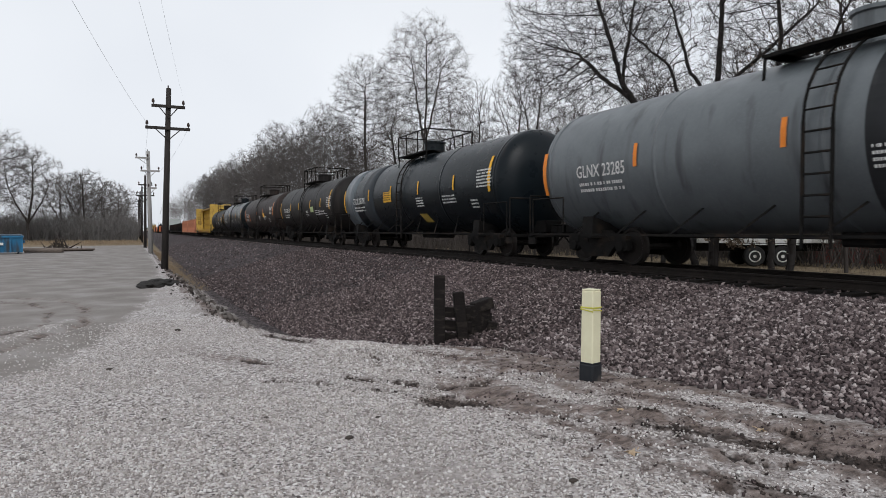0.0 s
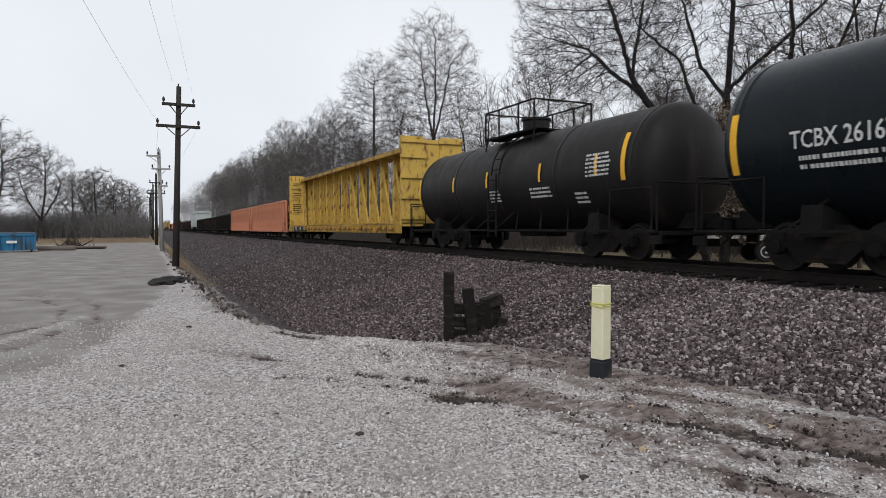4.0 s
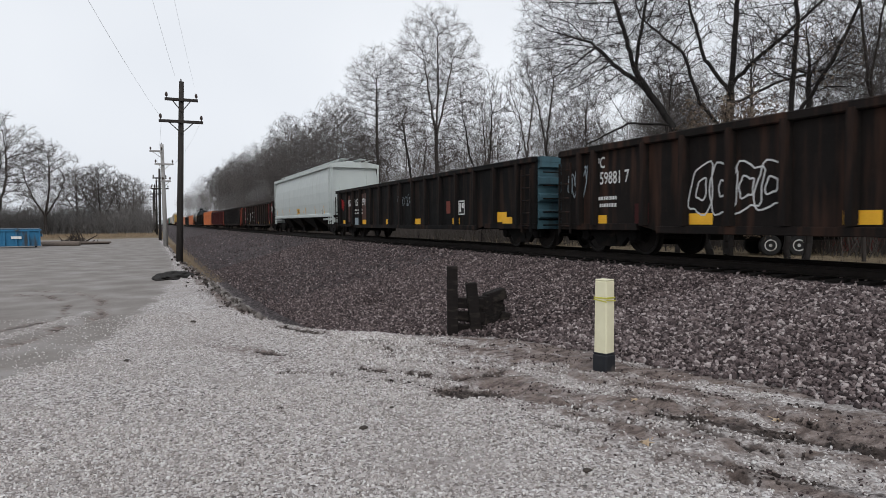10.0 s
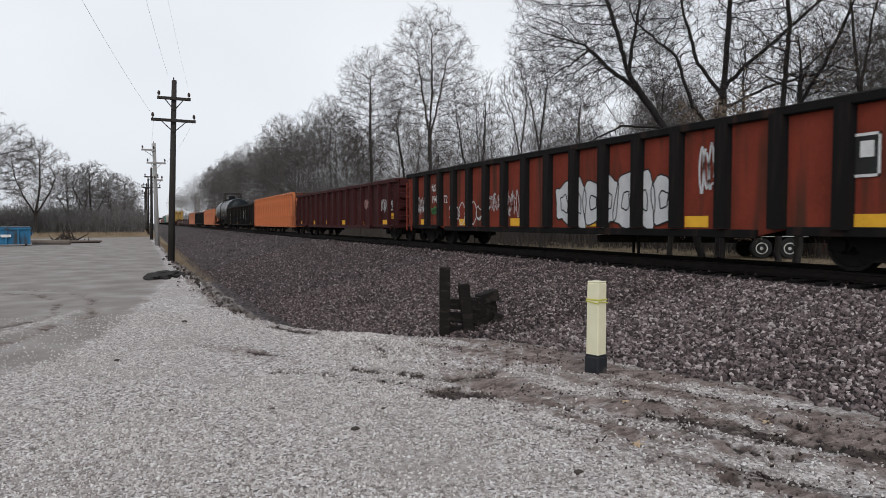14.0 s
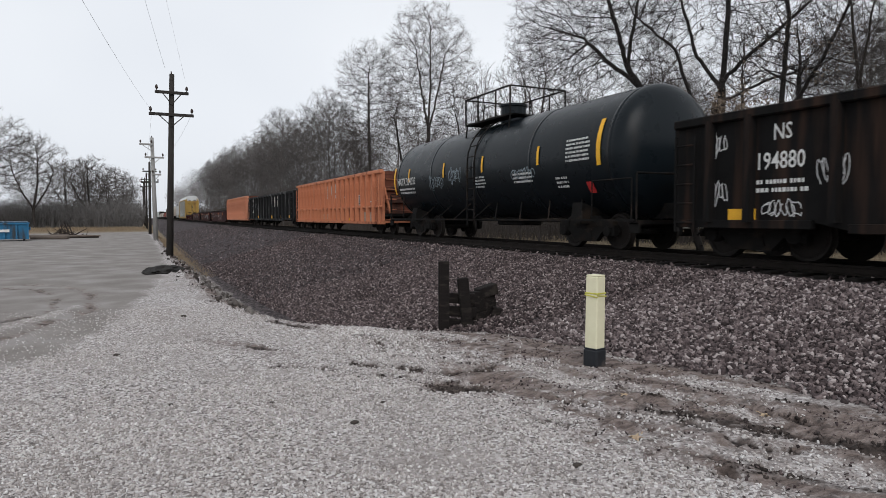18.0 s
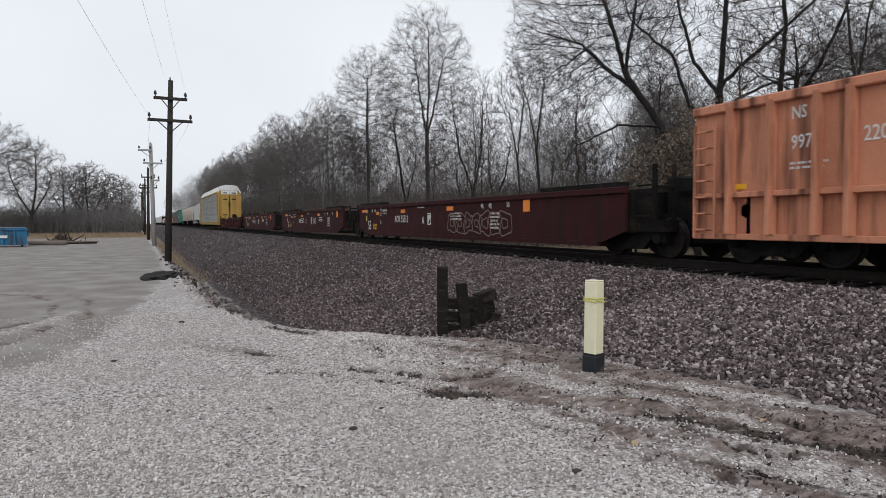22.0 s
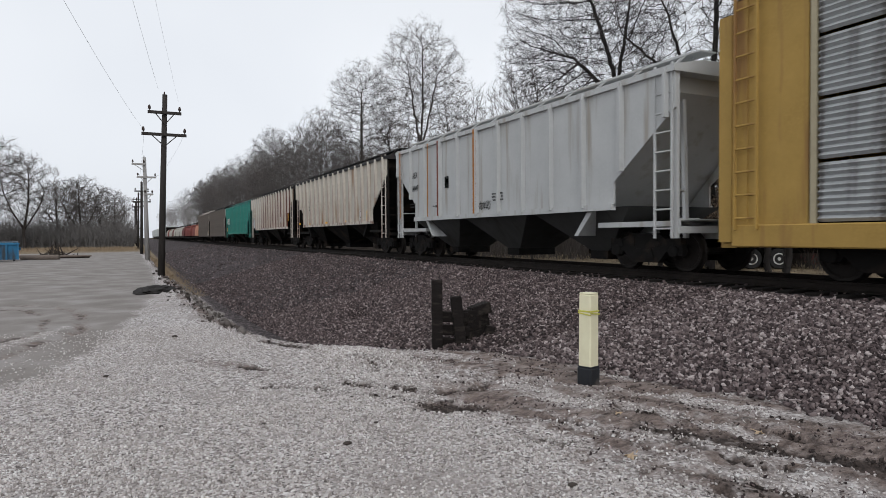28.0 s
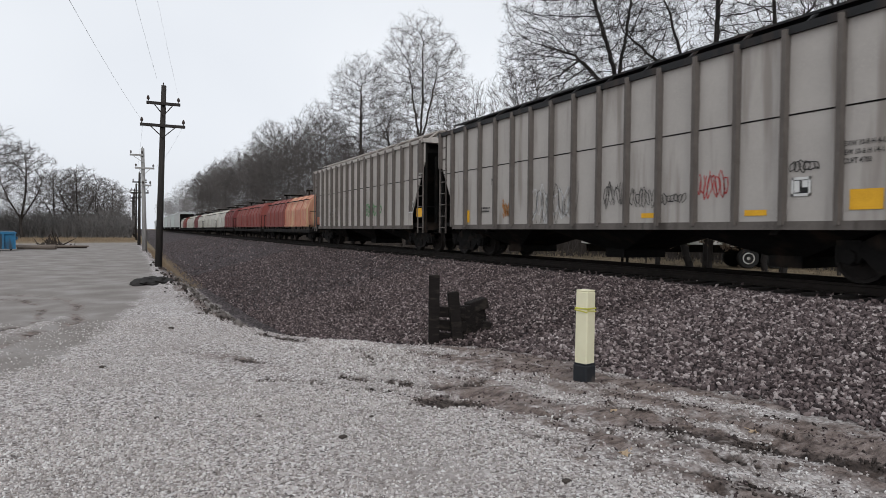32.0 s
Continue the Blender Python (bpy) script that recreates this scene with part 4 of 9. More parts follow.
def rib_hopper(length, top, body, label, ribs=16, low=1.72, pocket=None, pockets=3, rib_mat=None, walk_mat=None, extras=None, cut=1.9, end_mat=None, seam=None):
    car = empty("covered_hopper_car", label, "hopper car", "cars of the freight train")
    h = length / 2
    L = h - 0.62
    W = 1.52
    pocket = pocket or M_STEEL
    end_mat = end_mat or pocket
    rib_mat = rib_mat or body
    e = top - 0.18
    for s in (-1, 1):
        bm = bmesh.new()
        out = [(-L + cut, low), (L - cut, low), (L - cut, low + 0.5), (L - 0.05, e - 0.75), (L - 0.05, e), (-L + 0.05, e), (-L + 0.05, e - 0.75), (-L + cut, low + 0.5)]
        sheet(bm, out, s * (W - 0.05), s * W)
        part("side_sheet", bm, body, car)
        for i in range(ribs):
            y = -L + 0.25 + (2 * L - 0.5) * i / (ribs - 1)
            t = min(1.0, max(0.0, (abs(y) - (L - cut)) / cut))
            zlo = low if t == 0 else low + 0.5 + (e - 0.75 - low - 0.5) * t

            def rib(zlo=zlo):
                b = bmesh.new()
                box(b, 0, 0.13, -0.04, 0.04, zlo, e - 0.02)
                return b, rib_mat, False

            put("side_rib", shared(f"hopper_rib_{rib_mat.name}_{zlo:.2f}_{e:.2f}", rib), car, s * W, y, 0, 0 if s > 0 else 180)
        bm = bmesh.new()
        box(bm, *sorted((s * (W - 0.06), s * (W + 0.07))), -L + cut, L - cut, low - 0.07, low + 0.06)
        part("side_sill", bm, rib_mat, car)
        if seam:
            bm = bmesh.new()
            box(bm, *sorted((s * W, s * (W + 0.006))), -L + 0.3, L - 0.3, seam - 0.012, seam + 0.012)
            part("panel_seam", bm, M_STEEL, car)
        bm = bmesh.new()
        ring = [(L - 0.35, e), (L - 0.35, e - 0.4), (L - 3.3, 1.15), (L - 3.45, 1.15), (L - 0.6, e - 0.2), (L - 0.6, e)]
        sheet(bm, [(s * a, b) for a, b in ring], -W + 0.06, W - 0.06)
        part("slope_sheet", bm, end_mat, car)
    bm = bmesh.new()
    prism(bm, [(-W - 0.07, e - 0.1), (W + 0.07, e - 0.1), (W + 0.07, e + 0.02), (0.8, top - 0.02), (0, top), (-0.8, top - 0.02), (-W - 0.07, e + 0.02)], -L, L)
    part("roof", bm, walk_mat or rib_mat, car)
    roof_walk(car, L, top, walk_mat or rib_mat)
    hopper_pockets(car, L, low, pockets, pocket)
    end_gear(car, L, h, top, rib_mat, end_mat)
    trucks(car, (-(h - 2.0), h - 2.0))
    couplers(car, h)
    if extras:
        extras(car, L, flat(W), top)
    return car


def smooth_hopper(length, top, body, label, extras=None):
    car = empty("covered_hopper_car", label, "hopper car", "cars of the freight train")
    h = length / 2
    L = h - 0.7
    half = [(1.46, 1.6), (1.5, 1.85), (1.545, 2.3), (1.555, 2.9), (1.53, 3.4), (1.47, 3.85), (1.4, top - 0.28)]
    outline = [(-x, z) for x, z in half] + [(x, z) for x, z in half[::-1]]

    def skin(z):
        return float(np.interp(z, [p[1] for p in half], [p[0] for p in half])) + 0.004

    bm = bmesh.new()
    prism(bm, outline, -L + 0.5, L - 0.5)
    for v in bm.verts:
        if v.co.z < 2.0:
            v.co.y *= 1 - 0.06 * (2.0 - v.co.z) / 0.75
    part("body", bm, body, car)
    bm = bmesh.new()
    prism(bm, [(-1.56, top - 0.3), (1.56, top - 0.3), (1.56, top - 0.12), (0.9, top), (-0.9, top), (-1.56, top - 0.12)], -L + 0.3, L - 0.3)
    part("roof", bm, body, car)
    roof_walk(car, L - 0.3, top, body)
    for s in (-1, 1):
        bm = bmesh.new()
        box(bm, *sorted((s * 1.44, s * 1.58)), -L + 0.2, L - 0.2, 1.5, 1.68, 0.02)
        part("side_sill", bm, body, car)
    hopper_pockets(car, L, 1.6, 4, M_STEEL)
    end_gear(car, L, h, top, body, body)
    trucks(car, (-(h - 2.1), h - 2.1))
    couplers(car, h)
    if extras:
        extras(car, L, skin, top)
    return car


# -- autorack --
def autorack(length, label):
    car = empty("autorack_car", label, "autorack car", "cars of the freight train")
    yel = paint("autorack_yellow_paint", (0.40, 0.255, 0.07), None, (0.24, 0.13, 0.05), 0.25)
    wht = paint("autorack_white_paint", (0.66, 0.67, 0.67), None, (0.35, 0.33, 0.3), 0.25)
    post_m = paint("faded_yellow_post_paint", (0.40, 0.35, 0.24), None, (0.2, 0.15, 0.08), 0.3)
    galv = mat("galvanised_panel", (0.42, 0.435, 0.44), (0.34, 0.352, 0.36), 1.5, 0.5, 0.15, 0.05, 30, c3=(0.12, 0.11, 0.10), amount=0.25, streak=(2, 3, 0.3))
    h = length / 2
    L = h - 0.72
    W, z0, z1 = 1.48, 1.3, 4.92
    bays = 10
    ends = 1.55
    step = (2 * L - 2 * ends) / bays
    for s in (-1, 1):
        for k in range(bays + 1):
            y = -L + ends + step * k

            def post():
                b = bmesh.new()
                box(b, -0.02, 0.035, -0.05, 0.05, z0 - 0.25, z1)
                return b, post_m, False

            put("side_post", shared("autorack_post", post), car, s * W, y, 0, 0 if s > 0 else 180)
        for k in range(bays):
            for j in range(4):
                def panel():
                    b = bmesh.new()
                    hgt = (z1 - z0) / 4 - 0.05
                    m = 9
                    pts = []
                    for i in range(m * 2 + 1):
                        pts.append((0.05 if i % 2 else 0.0, hgt * i / (m * 2)))
                    lo = [b.verts.new((x, -step / 2 + 0.08, z)) for x, z in pts]
                    hi = [b.verts.new((x, step / 2 - 0.08, z)) for x, z in pts]
                    for i in range(len(pts) - 1):
                        b.faces.new((lo[i], hi[i], hi[i + 1], lo[i + 1]))
                    return b, galv, False

                put("side_panel", shared("autorack_panel", panel), car, s * (W - 0.02), -L + ends + step * (k + 0.5), z0 + (z1 - z0) / 4 * j, 0 if s > 0 else 180)
        bm = bmesh.new()
        box(bm, *sorted((s * 1.3, s * 1.55)), -L, L, 0.92, 1.28, 0.02)
        box(bm, *sorted((s * 1.4, s * 1.56)), -L + 0.4, L - 0.4, z1 - 0.05, z1 + 0.14)
        part("side_sill", bm, yel, car)
        for e in (-1, 1):
            bm = bmesh.new()
            box(bm, *sorted((s * (W - 0.1), s * W)), *sorted((e * L, e * (L - ends + 0.1))), z0 - 0.3, z1)
            part("end_panel", bm, yel, car)
    bm = bmesh.new()
    prism(bm, [(-1.52, z1), (1.52, z1), (1.5, z1 + 0.18), (1.08, 5.76), (0.5, 5.9), (-0.5, 5.9), (-1.08, 5.76), (-1.5, z1 + 0.18)], -L + 0.05, L - 0.05)
    part("roof", bm, wht, car, "white roof")
    for i in range(22):
        y = -L + 0.8 + (2 * L - 1.6) * i / 21

        def seam():
            b = bmesh.new()
            prism(b, [(-1.53, z1 + 0.1), (-1.51, z1 + 0.2), (-1.09, 5.79), (-0.5, 5.93), (-0.5, 5.9), (-1.07, 5.74), (-1.49, z1 + 0.1)], -0.03, 0.03)
            return b, wht, False

        put("roof_seam", shared("roof_seam", seam), car, 0, y, 0)
    bm = bmesh.new()
    box(bm, -1.3, 1.3, -L, L, 1.27, 1.35)
    box(bm, -0.4, 0.4, -L + 1, L - 1, 0.85, 1.27)
    part("deck", bm, M_STEEL, car)
    dark = mat("dark_slot", (0.015, 0.015, 0.015), None, 4, 0.8, bump=0)
    for e in (-1, 1):
        for k in (-1, 1):
            bm = bmesh.new()
            x0, x1 = sorted((k * 0.02, k * 1.05))
            box(bm, x0, x1, *sorted((e * (L - 0.02), e * (L + 0.06))), 1.25, 4.75)
            d = part("end_door", bm, yel, car)
            bm = bmesh.new()
            v = [(k * 0.02, 4.75), (k * 1.05, 4.75), (k * 1.05, 5.48), (k * 0.85, 5.82), (k * 0.02, 5.86)]
            a = [bm.verts.new((x, e * (L - 0.02), z)) for x, z in v]
            b = [bm.verts.new((x, e * (L + 0.06), z)) for x, z in v]
            for i in range(5):
                bm.faces.new((a[i], a[(i + 1) % 5], b[(i + 1) % 5], b[i]))
            bm.faces.new(a), bm.faces.new(b[::-1])
            bmesh.ops.recalc_face_normals(bm, faces=bm.faces)
            part("door_top", bm, wht, d, "white upper door")
            co, fc = text_mesh("EXCESS HEIGHT CAR", 0.07, 0.8)
            quick("lettering", [(k * 0.53 + (u if e > 0 else u), e * (L + 0.064), 5.2 + v) for u, v in co[:, :2]], fc, M_BLACKBOX, d, "painted lettering")
            bm = bmesh.new()
            for z in (4.85, 4.05, 2.1):
                box(bm, *sorted((k * 0.3, k * 0.85)), *sorted((e * (L + 0.05), e * (L + 0.075))), z, z + 0.12)
            part("door_slots", bm, dark, d)
            bm = bmesh.new()
            bar(bm, (k * 0.06, e * (L + 0.1), 1.3), (k * 0.06, e * (L + 0.1), 4.6), 0.04, sides=6)
            box(bm, *sorted((k * 0.02, k * 0.12)), *sorted((e * (L + 0.06), e * (L + 0.13))), 3.2, 3.75)
            part("door_lock", bm, M_STEEL, d)
            bm = bmesh.new()
            box(bm, *sorted((k * 1.36, k * 1.52)), *sorted((e * (L + 0.02), e * (L + 0.3))), 1.0, z1 - 0.2)
            part("corner_post", bm, yel, car)
            bm = bmesh.new()
            v = [(k * 1.05, 1.25), (k * 1.5, 1.25), (k * 1.5, 4.9), (k * 1.05, 5.35)]
            a = [bm.verts.new((x, e * (L - 0.3), z)) for x, z in v]
            b = [bm.verts.new((x, e * (L - 0.02), z)) for x, z in v]
            for i in range(4):
                bm.faces.new((a[i], a[(i + 1) % 4], b[(i + 1) % 4], b[i]))
            bm.faces.new(a), bm.faces.new(b[::-1])
            bmesh.ops.recalc_face_normals(bm, faces=bm.faces)
            part("end_corner", bm, yel, car)
        bm = bmesh.new()
        box(bm, -1.4, 1.4, *sorted((e * L, e * (L + 0.35))), 0.9, 1.06)
        part("end_step", bm, yel, car)
        handrail(car, [(-1.3, e * (L + 0.33), 1.06), (-1.3, e * (L + 0.33), 2.0), (-0.8, e * (L + 0.33), 2.0), (-0.8, e * (L + 0.33), 1.06)], yel, 0.025)
    ladder(car, -W - 0.1, -L + 0.1, -L + 0.55, 1.2, z1, yel, 10)
    ladder(car, -W - 0.1, L - 0.1, L - 0.55, 1.2, z1, yel, 10)
    bm = bmesh.new()
    lathe(bm, [(0.0, 0.3), (0.05, 0.32), (0.08, 0.3)], "y", 16, (0.6, -L - 0.42, 1.95))
    part("brake_wheel", bm, M_STEEL, car)
    sk = flat(W + 0.045)
    stencil(car, -L + 0.9, 2.6, 0.7, 0.5, 5, flat(W), M_BLACKBOX, 5)
    patch(car, -L + 0.9, 2.0, 0.75, 0.12, flat(W), M_OCHRE, n=1)
    for k, (y, w) in enumerate(((-L + 11.5, 5.5), (-L + 17.5, 4.2))):
        scribble(car, y, 1.75, w, 1.0, flat(W + 0.05), M_WHITE, 31 + k, 0.16, 11)
        scribble(car, y, 1.75, w * 0.96, 0.8, flat(W + 0.055), mat("grey_spray", (0.35, 0.42, 0.40), None, 5, 0.8, bump=0), 51 + k, 0.12, 9)
    bm = bmesh.new()
    box(bm, -0.5, 0.5, -3, 3, 0.45, 0.85)
    part("brake_gear", bm, M_STEEL, car)
    trucks(car, (-(h - 3.2), h - 3.2))
    couplers(car, h)
    return car


# -- well cars --
def well_car(length, top, body, label, truck_at, ribbed=False, extras=None, ends=(1, 1)):
    car = empty("well_car", label, "container car", "cars of the freight train")
    h = length / 2
    W = 1.47
    L = h - 1.45
    for s in (-1, 1):
        bm = bmesh.new()
        out = [(-L, 0.98), (-L + 0.9, 0.72), (L - 0.9, 0.72), (L, 0.98), (L, top - 0.12), (L - 0.25, top), (-L + 0.25, top), (-L, top - 0.12)]
        sheet(bm, out, s * (W - 0.09), s * W)
        part("well_side", bm, body, car)
        bm = bmesh.new()
        box(bm, *sorted((s * (W - 0.12), s * (W + 0.06))), -L, L, top - 0.1, top + 0.04, 0.015)
        part("top_chord", bm, body, car)
        bm = bmesh.new()
        box(bm, *sorted((s * (W - 0.3), s * (W + 0.05))), -L + 0.9, L - 0.9, 0.66, 0.76)
        part("side_sill", bm, body, car)
        if ribbed:
            for i in range(13):
                def rib():
                    b = bmesh.new()
                    box(b, 0, 0.07, -0.06, 0.06, 0.74, top - 0.05)
                    return b, body, False
                put("side_rib", shared("well_rib", rib), car, s * W, -L + 1 + (2 * L - 2) * i / 12, 0, 0 if s > 0 else 180)
    bm = bmesh.new()
    for i in range(6):
        y = -L + 1.2 + (2 * L - 2.4) * i / 5
        box(bm, -W + 0.08, W - 0.08, y - 0.25, y + 0.25, 0.66, 0.74)
    part("well_floor", bm, M_STEEL, car)
    for s, full in zip((-1, 1), ends):
        bm = bmesh.new()
        box(bm, -1.35, 1.35, *sorted((s * (L - 0.1), s * (L + 0.1))), 0.95, top - 0.1)
        box(bm, -1.2, 1.2, *sorted((s * L, s * (h - 0.55))), 0.98, 1.22)
        box(bm, -0.5, 0.5, *sorted((s * L, s * (h - 0.35))), 0.75, 1.35)
        part("end_platform", bm, M_STEEL, car)
        bm = bmesh.new()
        for x in (-1.3, -0.75, 0.75, 1.3):
            bar(bm, (x, s * (L + 0.75), 1.2), (x, s * (L + 0.75), top + (0.45 if full else 0.12)), 0.08)
        for x in (-1.36, 1.36):
            for z in (1.3, 1.6, 1.9):
                bar(bm, (x, s * (L + 0.25), z), (x, s * (L + 0.7), z), 0.035)
        bar(bm, (-1.3, s * (L + 0.75), top), (1.3, s * (L + 0.75), top), 0.06)
        part("end_railing", bm, M_STEEL, car)
        bm = bmesh.new()
        box(bm, -0.45, 0.15, *sorted((s * (L + 0.2), s * (L + 0.6))), 1.2, top + 0.25, 0.04)
        lathe(bm, [(-0.03, 0.28), (0.03, 0.28)], "y", 14, (0.6, s * (h - 0.6), 1.7))
        part("hand_brake", bm, M_STEEL, car)
        bm = bmesh.new()
        box(bm, -W - 0.02, -W + 0.3, *sorted((s * (L - 3.4), s * (L - 0.2))), top + 0.02, top + 0.14)
        box(bm, W - 0.3, W + 0.02, *sorted((s * (L - 3.4), s * (L - 0.2))), top + 0.02, top + 0.14)
        part("guide_rail", bm, M_STEEL, car)
    trucks(car, truck_at)
    if extras:
        extras(car, L, flat(W + 0.004), top)
    return car


# -- centre-beam flat car --
def centerbeam(length, body, label):
    car = empty("centerbeam_car", label, "flat car", "cars of the freight train")
    h = length / 2
    L = h - 0.75
    rusty = paint("rusty_yellow_deck", (0.42, 0.26, 0.04), None, (0.14, 0.06, 0.03), 0.5)
    top = 4.45
    bm = bmesh.new()
    box(bm, -1.42, 1.42, -L, L, 1.22, 1.27)
    part("deck", bm, rusty, car)
    for s in (-1, 1):
        bm = bmesh.new()
        box(bm, *sorted((s * 1.4, s * 1.5)), -L, L, 0.85, 1.2, 0.01)
        part("side_sill", bm, rusty, car)
        for i in range(19):
            def winch():
                b = bmesh.new()
                box(b, 0, 0.14, -0.12, 0.12, 1.0, 1.16)
                lathe(b, [(-0.2, 0.06), (0.2, 0.06)], "y", 8, (0.09, 0, 1.02))
                return b, rusty, False
            put("strap_winch", shared("strap_winch", winch), car, s * 1.5, -L + 0.9 + i * (2 * L - 1.8) / 23, 0, 0 if s > 0 else 180)
        bm = bmesh.new()
        ye = s * L
        for k in (-1, 1):
            box(bm, *sorted((k * 0.38, k * 1.45)), *sorted((ye, ye - s * 0.12)), 1.12, top + 0.2, 0.01)
            for z in (1.4, 2.2, 3.0, 3.8, 4.4):
                box(bm, *sorted((k * 0.3, k * 1.47)), *sorted((ye, ye + s * 0.1)), z, z + 0.12)
        box(bm, -0.4, 0.4, *sorted((ye - s * 0.05, ye - s * 0.12)), 1.12, top + 0.1)
        part("bulkhead", bm, body, car)
        bm = bmesh.new()
        for k in (-1, 1):
            v = [(ye - s * 0.1, 1.12), (ye - s * 1.0, 1.12), (ye - s * 0.55, top - 0.3), (ye - s * 0.1, top + 0.15)]
            sheet(bm, v, k * 0.4 - 0.03, k * 0.4 + 0.03)
        part("bulkhead_gusset", bm, body, car)
    n = 12
    step = (2 * L - 1.2) / n
    for i in range(n + 1):
        def post():
            b = bmesh.new()
            for s in (-1, 1):
                lo, hi = s * 0.2, s * 0.16
                vs = [b.verts.new(p) for p in ((lo - 0.03, -0.11, 1.1), (lo + 0.03, -0.11, 1.1), (lo + 0.03, 0.11, 1.1), (lo - 0.03, 0.11, 1.1), (hi - 0.03, -0.075, top - 0.1), (hi + 0.03, -0.075, top - 0.1), (hi + 0.03, 0.075, top - 0.1), (hi - 0.03, 0.075, top - 0.1))]
                for q in ((0, 1, 5, 4), (1, 2, 6, 5), (2, 3, 7, 6), (3, 0, 4, 7)):
                    b.faces.new([vs[k] for k in q])
            box(b, -0.18, 0.18, -0.02, 0.02, 1.1, top - 0.1)
            bmesh.ops.recalc_face_normals(b, faces=b.faces)
            return b, body, False
        put("post", shared("centerbeam_post", post), car, 0, -L + 0.6 + step * i, 0)
    for i in range(n):
        y = -L + 0.6 + step * i
        up = i < n / 2

        def diag(up=up):
            b = bmesh.new()
            bar(b, (-0.24, 0.08, 1.15 if up else top - 0.3), (-0.2, step - 0.08, top - 0.3 if up else 1.15), 0.11, 0.05)
            return b, body, False
        if i not in (0, n - 1):
            put("diagonal", shared(f"centerbeam_diag_{up}", diag), car, 0, y, 0)
    bm = bmesh.new()
    box(bm, -0.62, 0.62, -L + 0.05, L - 0.05, top - 0.12, top - 0.04, 0.01)
    for s in (-1, 1):
        box(bm, *sorted((s * 0.57, s * 0.63)), -L + 0.05, L - 0.05, top - 0.2, top - 0.02)
    part("top_chord", bm, rusty, car, "rust-chipped yellow top chord")
    bm = bmesh.new()
    box(bm, -0.45, 0.45, -L, L, 0.6, 1.0)
    part("centre_sill", bm, M_STEEL, car)
    sk = flat(1.5)
    patch(car, L - 3.9, 1.02, 4.3, 0.3, sk, M_BLACKBOX, "lettering_ground", 1)
    lettering(car, "LD LMT", L - 6.75, 1.08, 0.1, sk, M_BLACKBOX)
    lettering(car, "LT WT", L - 6.7, 0.95, 0.1, sk, M_BLACKBOX)
    for t, y, w in (("TTZX", L - 2.6, 0.9), ("863", L - 4.0, 0.9), ("789", L - 5.4, 0.9)):
        lettering(car, t, y, 1.02, 0.2, flat(1.508))
    for k in range(5):
        patch(car, L - 7.6 - k * 3.2, 1.0, 0.9, 0.16, sk, M_OCHRE, n=1)
        stencil(car, L - 9.1 - k * 3.2, 1.02, 1.1, 0.2, 2, sk, M_BLACKBOX, k)
    for y0, x in ((L - 0.125, 1), (-L + 0.125, -1)):
        bm = bmesh.new()
        for j in range(17):
            z = 4.1 - j * 0.13
            if j not in (2, 3, 4, 10):
                u = random.Random(j).random()
                box(bm, -1.25 + 0.1 * u, -0.75 + 0.25 * u, *sorted((y0, y0 - x * 0.01)), z, z + 0.045)
        co, fc = text_mesh("WARNING", 0.13)
        quick("lettering", [(-0.95 + u * x, y0 - x * 0.012, 3.72 + v) for u, v in co[:, :2]], fc, M_BLACKBOX, car, "painted lettering")
        part("warning_panel", bm, M_BLACKBOX, car, "stencilled warning text")
    trucks(car, (-(h - 2.6), h - 2.6))
    couplers(car, h)
    return car


